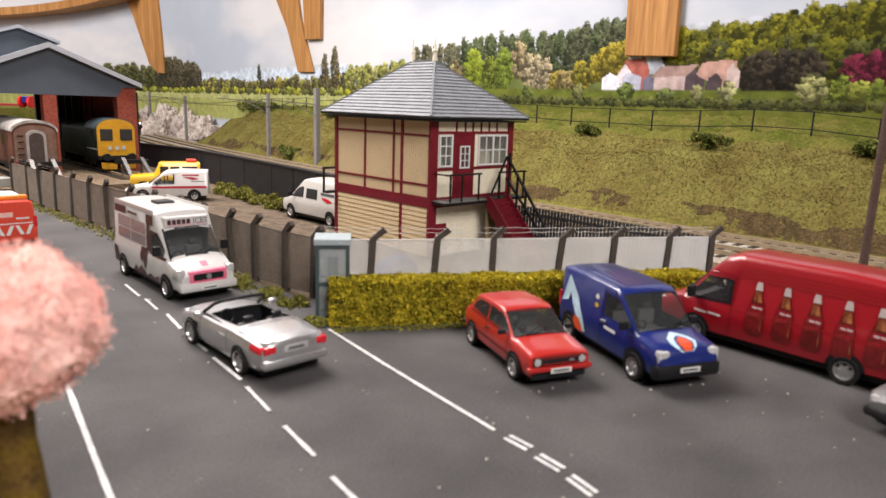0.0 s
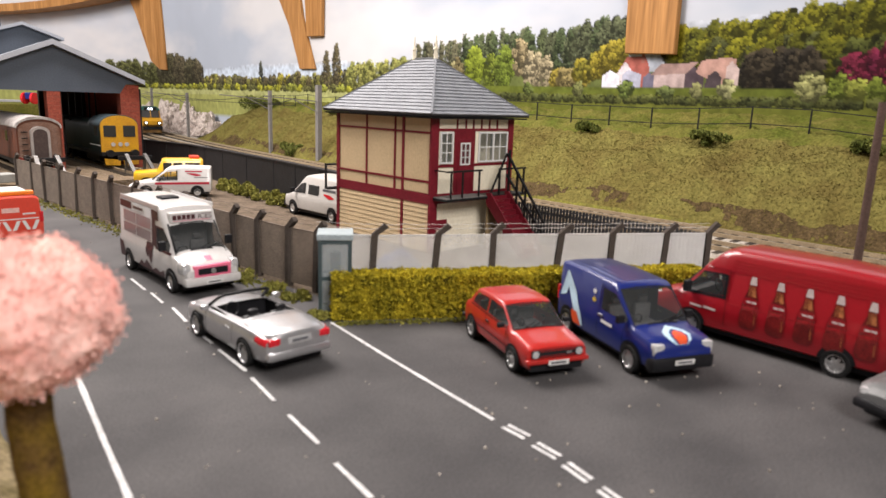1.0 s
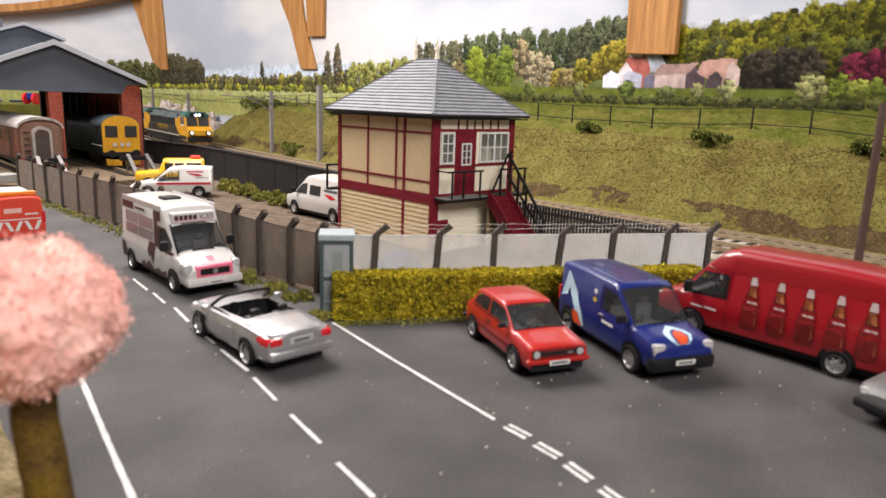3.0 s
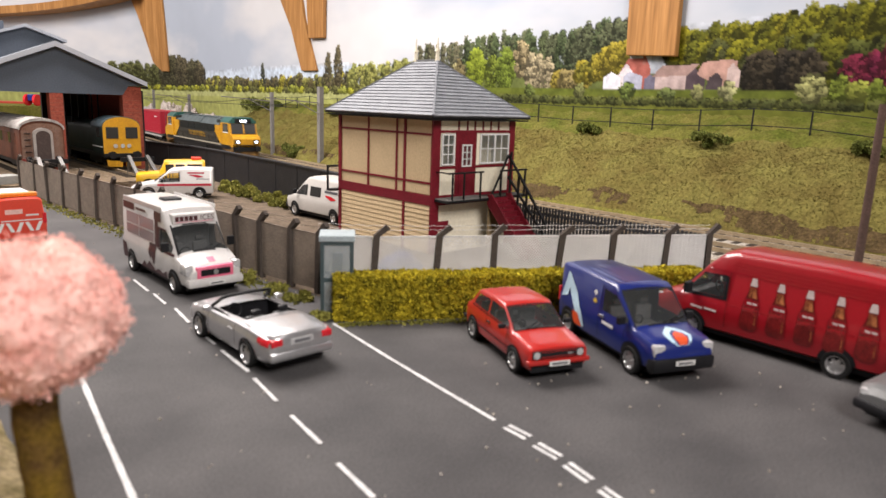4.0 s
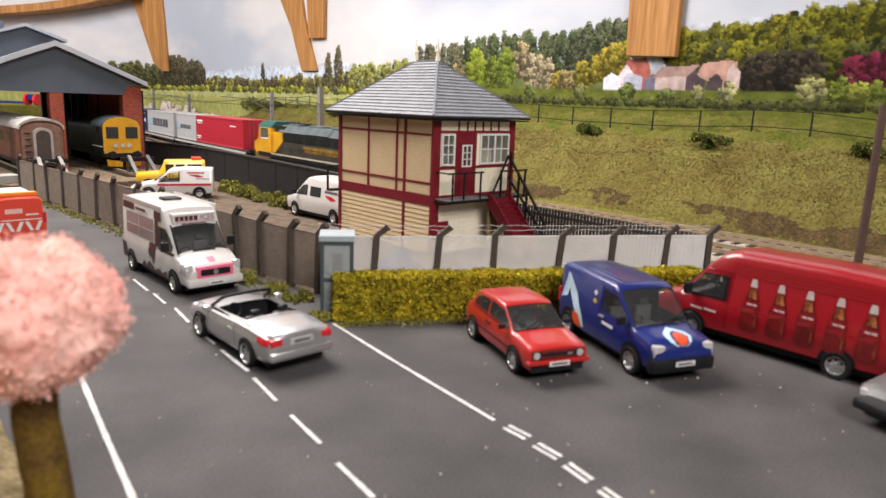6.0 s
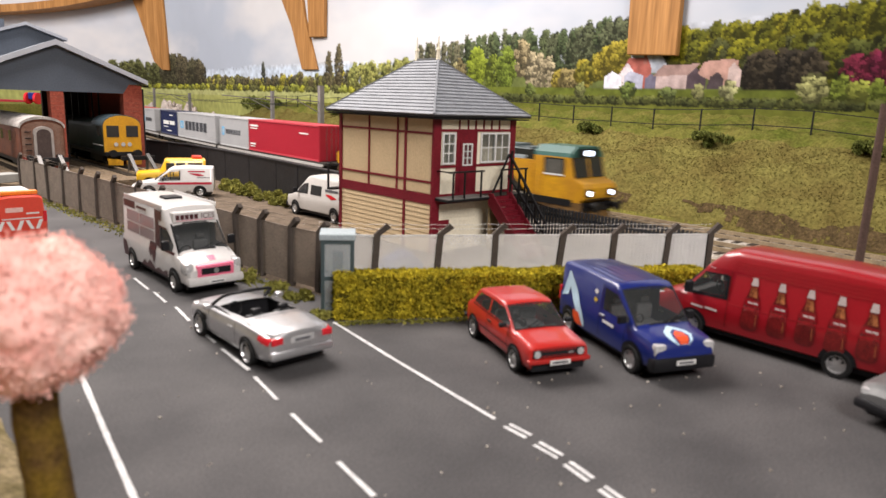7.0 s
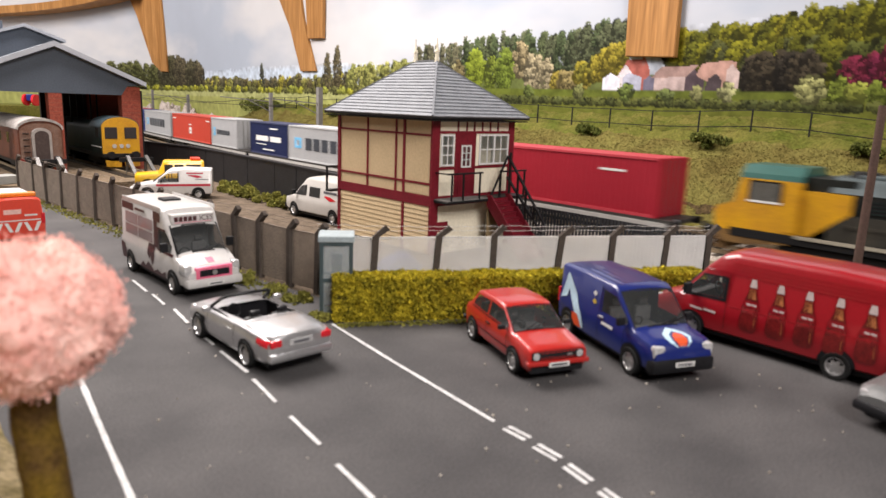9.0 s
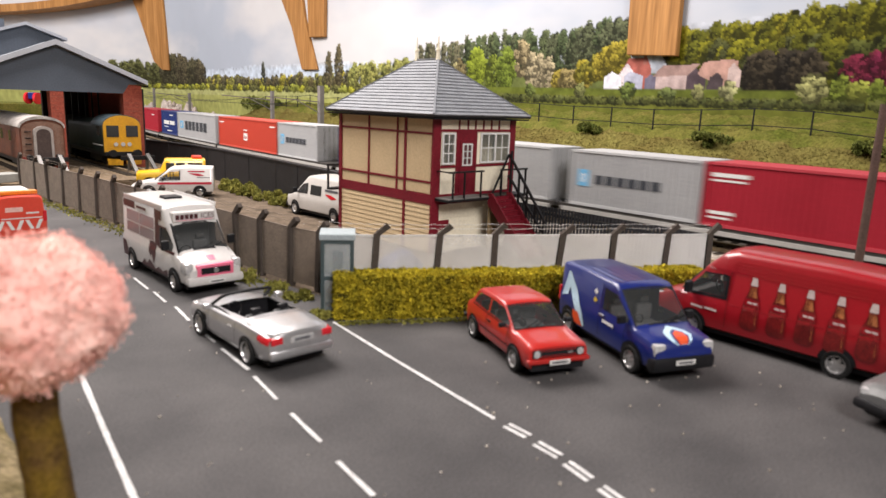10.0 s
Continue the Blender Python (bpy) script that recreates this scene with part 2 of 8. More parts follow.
stripes("short white centre dash painted on asphalt", [((-11.67, -7.34), (-11.87, -8.7)), ((-11.97, -9.44), (-12.14, -10.77)), ((-12.29, -11.53), (-12.44, -12.75)), ((-12.6, -13.7), (-12.8, -15)), ((-10.88, 2.58), (-11.0, 0.96)),
        ((-10.97, 0.55), (-11.09, -0.72)), ((-11.04, -1.32), (-11.24, -2.79)), ((-11.48, -5.3), (-11.59, -6.92)), ((-11.3, -3.4), (-11.42, -4.8))], 0.088)
stripes("long white edge line painted on asphalt", [((-14.2, 3), (-14.58, -5.21)), ((-14.58, -5.21), (-15.0, -8.27)), ((-15.0, -8.27), (-15.28, -10.4)), ((-15.28, -10.4), (-15.8, -15))], 0.11)
stripes("white bay line painted on asphalt", [((-8.16, -5.17), (-8.55, -8.21)), ((-8.55, -8.21), (-8.98, -12.09))], 0.1)
for a, b in (((-8.99, -12.42), (-9.01, -12.99)), ((-9.1, -13.25), (-9.15, -13.83)), ((-9.23, -14.05), (-9.36, -14.64)), ((-9.42, -14.9), (-9.55, -15.5))):
    for o in (-0.08, 0.08):
        stripes("pair of white give-way dashes on asphalt", [((a[0] + o, a[1]), (b[0] + o, b[1]))], 0.085)

# Verge beside the road.
bm = bmesh.new()
bmesh.ops.create_grid(bm, x_segments=40, y_segments=110, size=1)
for v in bm.verts:
    x, y = -26 + (v.co.x + 1) * 5.15, -20 + (v.co.y + 1) * 45
    edge = -16.1 + 0.2 * noise.noise((0, y * 0.5, 3))
    x = min(x, edge)
    v.co = Vector((x, y, 0.03 + 0.22 * noise.noise((x * 0.9, y * 0.9, 1)) + 0.35 * min(1, (edge - x) * 0.8)))
solid("verge", bm, SOIL, label="rough brown and tan verge beside the road", category="verge", kind="structure")

# Track bed and embankment.
TZ = 0.65


def rail_path(step=0.5):
    """The running line's middle, from the camera's side to behind the engine shed: rows of s, x, y, heading."""
    rows, x, y = [], 9.6, 0.0
    for k in range(int(40 / step), 0, -1):
        rows.append((-k * step, 9.6, -k * step, 0.0))
    s, h = 0.0, 0.0
    while s < 215:
        rows.append((s, x, y, h))
        h = math.atan(0.002 * s) if s < 80 else h - step / 38
        x, y, s = x + math.sin(h) * step, y + math.cos(h) * step, s + step
    return rows


LINE_ROWS = rail_path()


def on_line(s):
    k = min(max((s + 40) / 0.5, 0), len(LINE_ROWS) - 1.001)
    i, f = int(k), k - int(k)
    a, b = LINE_ROWS[i], LINE_ROWS[i + 1]
    return tuple(p + (q - p) * f for p, q in zip(a, b))


def along(bm, offs, s0, s1, step=1.0):
    """A strip drawn along the line: offs are (sideways, height) corners of its closed section."""
    prev = None
    n = int((s1 - s0) / step)
    for i in range(n + 1):
        _, x, y, h = on_line(s0 + (s1 - s0) * i / n)
        ring = [bm.verts.new((x + o * math.cos(h), y - o * math.sin(h), z)) for o, z in offs]
        if prev:
            for j in range(len(ring)):
                k = (j + 1) % len(ring)
                bm.faces.new((prev[j], prev[k], ring[k], ring[j]))
        else:
            bm.faces.new(ring)
        prev = ring
    bm.faces.new(prev[::-1])
    return bm


def track(name, y0, y1, label, shift=0.0, z=TZ):
    t = thing(name, at(0, 0, 0), label, "track", "railway tracks", "structure")
    for s in (-1, 1):
        o = s * 0.627 + shift
        part("rail", along(bmesh.new(), [(o - 0.06, z - 0.17), (o + 0.06, z - 0.17), (o + 0.06, z), (o - 0.06, z)], y0, y1), RUST, t)
    bm = bmesh.new()
    s = y0
    while s < y1:
        _, x, y, h = on_line(s)
        c, d = math.cos(h), math.sin(h)
        bar(bm, (x + (shift - 1.25) * c, y - (shift - 1.25) * d, z - 0.22), (x + (shift + 1.25) * c, y - (shift + 1.25) * d, z - 0.22), 0.26, 0.12)
        s += 0.68
    tagged(part("sleepers", bm, SLEEPER, t), kind="stuff")
    return t


solid("track_bed", along(bmesh.new(), [(-2.3, -0.4), (5.6, -0.4), (5.6, 0.46), (-1.7, 0.46), (-2.3, 0.1)], -38, 210), BALLAST, label="pale grey ballast bed of the running line", category="ballast", kind="structure")
solid("siding_bed", along(bmesh.new(), [(-4.1, -0.4), (-2.32, -0.4), (-2.32, 0.28), (-3.9, 0.28)], -38, -3), BALLAST, label="pale ballast bed of a siding", category="ballast", kind="structure")
track("running_line", -38, 210, "rusty rails of the running line on ballast")
track("running_line", -38, 120, "rusty rails of the second running line on ballast", 3.1)
track("siding", -38, -3, "rusty rails of a siding beside the running line", -3.05, 0.5)


def bank_z(u, y):
    """Height of the embankment at the sideways distance u of a straight line."""
    f = min(1, max(0, (u - 11.6) / 4.4))
    z = 0.5 + 3.2 * (1 - (1 - f) ** 1.6) + min(2.4, max(0, u - 16)) * 0.56 + max(0, u - 18.4) * 0.19
    k = min(1, f * 4)
    z += k * (0.34 * noise.noise((u * 0.45, y * 0.33, 0)) + 0.2 * noise.noise((u * 1.1, y * 0.9, 4))) + min(1, f * 4 + 0.3) * (0.15 * noise.noise((u * 2.4, y * 2.0, 5)) + 0.1 * abs(noise.noise((u * 4.6, y * 4.2, 9))) + 0.05 * noise.noise((u * 9, y * 9, 2)))
    end = min(1, max(0, (66 - y) / 6))
    return 0.4 + (z - 0.4) * end ** 0.6


def bank_x(u, y):
    return min(25.45, u + 2.2 + 0.001 * max(0, min(y, 78)) ** 2)


bm = bmesh.new()
NX, NY = 112, 860
grid = [[bm.verts.new((bank_x(11.6 + 14 * i / NX, -36 + 104 * j / NY), -36 + 104 * j / NY, bank_z(11.6 + 14 * i / NX, -36 + 104 * j / NY))) for j in range(NY + 1)] for i in range(NX + 1)]
for i in range(48):
    for j in range(NY):
        bm.faces.new((grid[i][j], grid[i + 1][j], grid[i + 1][j + 1], grid[i][j + 1]))
for i in range(49, NX + 1):
    for v in grid[i]:
        bm.verts.remove(v)
solid("embankment", bm, GRASS, label="grassy railway embankment of olive static grass", category="embankment", kind="structure", smooth=60)
bm = bmesh.new()
grid = [[bm.verts.new((bank_x(11.6 + 14 * i / NX, -36 + 104 * j / NY), -36 + 104 * j / NY, bank_z(11.6 + 14 * i / NX, -36 + 104 * j / NY))) for j in range(NY + 1)] for i in range(48, NX + 1)]
for i in range(NX - 48):
    for j in range(NY):
        if grid[i][j].co.x > 25.44 and grid[i][j + 1].co.x > 25.44:
            continue
        bm.faces.new((grid[i][j], grid[i + 1][j], grid[i + 1][j + 1], grid[i][j + 1]))
solid("field", bm, FIELD, label="green grass field above the embankment", category="field", kind="structure", smooth=60)
bm = bmesh.new()
pts = []
for _ in range(46000):
    u, y = 11.6 + 5.9 * rng.random() ** 0.9, rng.uniform(-16, 64)
    pts.append((bank_x(u, y), y, bank_z(u, y) + 0.012))
leaves(bm, pts, 0.07, rng)
solid("grass_tufts", bm, TUFT, label="olive foam tufts covering the embankment", category="grass", kind="stuff")

# Bare earth and a paler grass edge along the foot of the bank.
EARTH = mat("bank_earth", (0.1, 0.068, 0.032), 0.95, var=0.35, size=0.5, fine=0.12, bump=1.0, second=(0.055, 0.038, 0.018))
for name, u0, u1, seed, level, m_, label in (("earth_bank", 11.7, 12.6, 33, 0.0, EARTH, "bare brown earth showing at the foot of the bank"), ("grass_edge", 11.4, 11.8, 71, 0.05, YVERGE, "yellow-green grass edge beside the ballast")):
    bm = bmesh.new()
    du, dy = 0.12, 0.16
    for j in range(int(76 / dy)):
        for i in range(int((u1 - u0) / du)):
            u, y = u0 + i * du, -16 + j * dy
            edge = min(u - u0, u1 - u) / (u1 - u0)
            if noise.noise((u * 0.9, y * 0.22, seed)) + 0.35 * noise.noise((u * 3, y * 2.5, seed)) > level + 0.5 * max(0, 0.3 - edge):
                bm.faces.new([bm.verts.new((bank_x(a, b), b, bank_z(a, b) + 0.03)) for a, b in ((u, y), (u + du, y), (u + du, y + dy), (u, y + dy))])
    bmesh.ops.remove_doubles(bm, verts=bm.verts, dist=0.001)
    solid(name, bm, m_, label=label, category="ground", kind="structure", smooth=60)

# Retaining wall between the yard and the running line, in sheets with a coping.
WALL_LINE = [(2.35, 7.6), (2.6, 12), (3.1, 18), (3.5, 26), (3.55, 32), (1.9, 41), (-1.5, 52)]
bm = bmesh.new()
for half, z0, z1 in ((0.15, -0.3, 2.17), (0.21, 2.17, 2.27)):
    for (xa, ya), (xb, yb) in zip(WALL_LINE, WALL_LINE[1:]):
        bar(bm, (xa, ya, (z0 + z1) / 2), (xb, yb, (z0 + z1) / 2), half * 2, z1 - z0)
for (xa, ya), (xb, yb) in zip(WALL_LINE, WALL_LINE[1:]):
    n = max(1, int(math.hypot(xb - xa, yb - ya) / 3))
    for k in range(n):
        x, y = xa + (xb - xa) * k / n, ya + (yb - ya) * k / n
        box(bm, x - 0.18, x - 0.14, y - 0.02, y + 0.02, -0.3, 2.16)
solid("retaining_wall", bm, WALLDARK, label="long low black retaining wall beside the line", category="wall", kind="structure")

bm = bmesh.new()
for _ in range(260):
    x, y = rng.uniform(-15.5, 3), rng.uniform(-17, 10)
    k = rng.uniform(0.012, 0.035)
    bmesh.ops.create_icosphere(bm, subdivisions=1, radius=k, matrix=Matrix.Translation((x, y, k * 0.5)))
solid("road_grit", bm, BALLAST, label="pale crumbs of ballast strewn on the asphalt", category="grit", kind="stuff")

# ---- vehicles ----


class Shell:
    """A car body lofted from stations (x, sill, belt, top, half width, half width of the roof). x runs to the front."""

    def __init__(self, stations, crown=0.05, edge=0.07, tuck=0.05):
        self.st, self.crown, self.edge, self.tuck = sorted(stations), crown, edge, tuck

    def at(self, x):
        st = self.st
        if x <= st[0][0]:
            return st[0][1:]
        for a, b in zip(st, st[1:]):
            if x <= b[0]:
                t = (x - a[0]) / (b[0] - a[0])
                return tuple(p + (q - p) * t for p, q in zip(a[1:], b[1:]))
        return st[-1][1:]

    def ring(self, x):
        s, b, t, w, r = self.at(x)
        e = min(self.edge, (t - s) * 0.2)
        m = s + (b - s) * 0.55
        return [(0, s), (w * 0.9, s), (w - self.tuck * 0.6, s + 0.05), (w - self.tuck * 0.3, s + (b - s) * 0.25), (w, m), (w - self.tuck * 0.25, b - (b - s) * 0.12), (w - self.tuck, b),
                (r + 0.012, max(b + 0.004, t - e)), (r - e * 0.35, max(b + 0.006, t - e * 0.3)), (r - e * 1.1, t), (r * 0.5, t + self.crown * 0.75), (0, t + self.crown)]

    def side(self, x, z):
        rg = self.ring(x)[1:9]
        for a, b in zip(rg, rg[1:]):
            if a[1] <= z <= b[1]:
                return a[0] + (b[0] - a[0]) * (z - a[1]) / max(1e-6, b[1] - a[1])
        return rg[-1][0] if z > rg[-1][1] else rg[0][0]

    def top(self, x, y):
        rg = self.ring(x)[6:]
        y = abs(y)
        for a, b in zip(rg, rg[1:]):
            if b[0] <= y <= a[0]:
                return b[1] + (a[1] - b[1]) * (y - b[0]) / max(1e-6, a[0] - b[0])
        return rg[0][1]

    def mesh(self, step=0.16, hole=None):
        xs = [s[0] for s in self.st]
        fine = []
        for a, b in zip(xs, xs[1:]):
            n = max(1, round((b - a) / step))
            fine += [a + (b - a) * i / n for i in range(n)]
        fine.append(xs[-1])
        bm = bmesh.new()
        rows = []
        for x in fine:
            rg = self.ring(x)
            full = rg + [(-y, z) for y, z in rg[-2:0:-1]]
            rows.append([bm.verts.new((x, y, z)) for y, z in full])
        n = len(rows[0])
        for i in range(len(rows) - 1):
            for j in range(n):
                k = (j + 1) % n
                if hole and hole[0] <= fine[i] and fine[i + 1] <= hole[1] + 1e-6 and 9 <= j <= 12:
                    continue
                bm.faces.new((rows[i][j], rows[i][k], rows[i + 1][k], rows[i + 1][j]))
        bm.faces.new(rows[0])
        bm.faces.new(rows[-1][::-1])
        return bm

    def cut_windows(self, bm, sides=(), tops=()):
        """Openings through the shell: sides as for side_patch, on both flanks, tops as for top_patch."""
        for poly in sides:
            ring = [(x, a) for x, a, b in poly] + [(x, b) for x, a, b in poly[::-1]]
            for sgn in (1, -1):
                self.carve(bm, ring, 2, lambda c, n, s=sgn: s * c.y > 0.2 and abs(n.y) > 0.35)
        for rows in tops:
            ring = [(x, a) for x, a, b in rows] + [(x, b) for x, a, b in rows[::-1]]
            self.carve(bm, ring, 1, lambda c, n: abs(n.z) > 0.15 and c.z > self.at(c.x)[1] - 0.03)
        return bm

    def carve(self, bm, ring, k, pick):
        """Cut the outline ring, in x and the axis k, out of the picked faces."""
        x0, x1 = min(p[0] for p in ring), max(p[0] for p in ring)
        y0, y1 = min(p[1] for p in ring), max(p[1] for p in ring)

        def near():
            bm.normal_update()
            out = []
            for f in bm.faces:
                if pick(f.calc_center_median(), f.normal):
                    xs, ys = [v.co.x for v in f.verts], [v.co[k] for v in f.verts]
                    if max(xs) > x0 and min(xs) < x1 and max(ys) > y0 and min(ys) < y1:
                        out.append(f)
            return out
        for a, b in zip(ring, ring[1:] + ring[:1]):
            if math.hypot(b[0] - a[0], b[1] - a[1]) < 1e-4:
                continue
            fs_ = near()
            geom = fs_ + list({e for f in fs_ for e in f.edges}) + list({v for f in fs_ for v in f.verts})
            co, no = Vector((a[0], 0, 0)), Vector((b[1] - a[1], 0, 0))
            co[k], no[k] = a[1], a[0] - b[0]
            bmesh.ops.bisect_plane(bm, geom=geom, dist=1e-5, plane_co=co, plane_no=no)
        kill = []
        for f in near():
            c = f.calc_center_median()
            inside = False
            for a, b in zip(ring, ring[1:] + ring[:1]):
                if (a[1] > c[k]) != (b[1] > c[k]) and c.x < (b[0] - a[0]) * (c[k] - a[1]) / (b[1] - a[1]) + a[0]:
                    inside = not inside
            if inside:
                kill.append(f)
        bmesh.ops.delete(bm, geom=kill, context="FACES")

    def side_patch(self, poly, sgn, off=0.014, n=7):
        """A panel laid on the flank: poly gives lower and upper edges [(x, z_low, z_high), ...]."""
        bm = bmesh.new()
        pts = []
        for (xa, l0, h0), (xb, l1, h1) in zip(poly, poly[1:]):
            k = max(1, round((xb - xa) / 0.2))
            pts += [(xa + (xb - xa) * i / k, l0 + (l1 - l0) * i / k, h0 + (h1 - h0) * i / k) for i in range(k)]
        pts.append(poly[-1])
        cols = []
        for x, l, h in pts:
            cols.append([bm.verts.new((x, sgn * (self.side(x, l + (h - l) * i / n) + off), l + (h - l) * i / n)) for i in range(n + 1)])
        for a, b in zip(cols, cols[1:]):
            for i in range(n):
                bm.faces.new((a[i], a[i + 1], b[i + 1], b[i]))
        return bm

    def top_patch(self, rows, off=0.014, n=8):
        """A panel laid on the top: rows [(x, y_left, y_right), ...]."""
        bm = bmesh.new()
        pts = []
        for (xa, l0, h0), (xb, l1, h1) in zip(rows, rows[1:]):
            k = max(1, round((xb - xa) / 0.15))
            pts += [(xa + (xb - xa) * i / k, l0 + (l1 - l0) * i / k, h0 + (h1 - h0) * i / k) for i in range(k)]
        pts.append(rows[-1])
        cols = []
        for x, l, h in pts:
            cols.append([bm.verts.new((x, l + (h - l) * i / n, self.top(x, l + (h - l) * i / n) + off)) for i in range(n + 1)])
        for a, b in zip(cols, cols[1:]):
            for i in range(n):
                bm.faces.new((a[i], a[i + 1], b[i + 1], b[i]))
        return bm


def wheel(car, x, y, r, rim=0.62, w=0.2, spokes=5):
    """A wheel with its tyre and rim; y is the outer face."""
    s = 1 if y > 0 else -1
    bm = bmesh.new()
    prof = [(0.5, 0), (0.96, 0), (1.0, 0.25), (1.0, 0.75), (0.96, 1.0), (rim + 0.06, 1.03), (rim, 0.96)]
    n = 24
    rings = [[bm.verts.new((x + r * pr * math.cos(2 * math.pi * i / n), y - s * w + s * w * pw, r + r * pr * math.sin(2 * math.pi * i / n))) for i in range(n)] for pr, pw in prof]
    for a, b in zip(rings, rings[1:]):
        for i in range(n):
            bm.faces.new((a[i], a[(i + 1) % n], b[(i + 1) % n], b[i]))
    t = part("wheel", bm, RUBBER, car, "black rubber tyre", smooth=40)
    bm = bmesh.new()
    prof = [(rim, 0.97), (rim * 0.93, 0.99), (rim * 0.86, 0.8), (rim * 0.5, 0.86), (rim * 0.3, 0.94), (0.0, 0.94)]
    rings = []
    for k, (pr, pw) in enumerate(prof):
        ring = []
        for i in range(n):
            a = 2 * math.pi * i / n
            dip = -0.1 * (math.cos(a * spokes) < -0.2) if k in (2, 3) else 0
            ring.append(bm.verts.new((x + r * pr * math.cos(a), y - s * w + s * w * (pw + dip), r + r * pr * math.sin(a))))
        rings.append(ring)
    for a, b in zip(rings, rings[1:]):
        for i in range(n):
            bm.faces.new((a[i], a[(i + 1) % n], b[(i + 1) % n], b[i]))
    bmesh.ops.remove_doubles(bm, verts=bm.verts, dist=0.0005)
    part("rim", bm, CHROME, t, "silver alloy rim", smooth=30)
    return t


def arch(car, sh, x, r, sgn, material=None):
    """A dark patch laid on the closed flank as the shade of the wheel opening."""
    bm = bmesh.new()
    n = 18
    c = []
    for i in range(n + 1):
        a = -0.35 + (math.pi + 0.7) * i / n
        px, pz = x + r * math.cos(a), r * 0.84 + r * math.sin(a)
        c.append((px, max(pz, sh.at(px)[0] + 0.02)))
    mid = bm.verts.new((x, sgn * (sh.side(x, r) + 0.012), r * 0.8))
    vs = [bm.verts.new((px, sgn * (sh.side(px, pz) + 0.012), pz)) for px, pz in c]
    for a, b in zip(vs, vs[1:]):
        bm.faces.new((mid, a, b))
    bm.faces.new((mid, vs[-1], vs[0]))
    part("wheel_arch_shade", bm, material or PLASTIC, car, "dark patch standing in for the shaded wheel opening")


def wheels(car, sh, xs, r, track, arch_r, rim=0.62, spokes=5, arch_mat=None):
    for x in xs:
        for s in (1, -1):
            arch(car, sh, x, arch_r, s, arch_mat)
            wheel(car, x, s * track, r, rim, 0.2, spokes)


def cabin(car, dash, seats, w, floor, belt, rhd=1):
    """What shows through the glass: floor, dashboard, seats and a steering wheel."""
    part("cabin_floor", B(min(seats) - 0.5, dash + 0.3, -w, w, floor, floor + 0.04), TRIM, car, "dark cabin floor")
    part("dashboard", B(dash, dash + 0.38, -w, w, floor + 0.1, belt, bevel=0.05), TRIM, car, "dark grey dashboard", smooth=40)
    for x in seats:
        for s in (1, -1):
            c = s * w * 0.52
            seat = part("seat", B(x - 0.1, x + 0.42, c - 0.24, c + 0.24, floor + 0.12, floor + 0.32, bevel=0.05), TRIM, car, "grey seat", smooth=40)
            part("seat_back", B(x - 0.2, x - 0.04, c - 0.24, c + 0.24, floor + 0.3, belt + 0.16, bevel=0.06), TRIM, seat, smooth=40)
            part("headrest", B(x - 0.19, x - 0.07, c - 0.13, c + 0.13, belt + 0.2, belt + 0.36, bevel=0.04), TRIM, seat, smooth=40)
    bm = bmesh.new()
    for i in range(12):
        a, b = 2 * math.pi * i / 12, 2 * math.pi * (i + 1) / 12
        c = -rhd * w * 0.52
        tube(bm, (dash - 0.12 + 0.06 * math.sin(a), c + 0.17 * math.cos(a), belt + 0.02 + 0.16 * math.sin(a)), (dash - 0.12 + 0.06 * math.sin(b), c + 0.17 * math.cos(b), belt + 0.02 + 0.16 * math.sin(b)), 0.02, 6)
    part("steering_wheel", bm, PLASTIC, car, "black steering wheel")


def screen_frame(car, sh, rows, t=0.05, material=None):
    """Black rubber round a windscreen laid on the shell."""
    (xa, la, ra), (xb, lb, rb) = rows[0], rows[-1]
    for r_ in ([(xa - t, la - t, ra + t), (xa, la - t, ra + t)], [(xb, lb - t, rb + t), (xb + t, lb - t, rb + t)], [(xa, la - t, la), (xb, lb - t, lb)], [(xa, ra, ra + t), (xb, rb, rb + t)]):
        part("screen_rubber", sh.top_patch(r_, 0.016, 3), material or PLASTIC, car, "black windscreen rubber")


def bars(car, name, rows, material, label):
    """Unreadable writing as plain bars: rows of box bounds."""
    for b in rows:
        part(name, B(*b), material, car, label)


def lamp_disc(bm, x, y, z, r, d, n=16):
    tube(bm, (x - d, y, z), (x + d, y, z), r, n, r * 0.92)


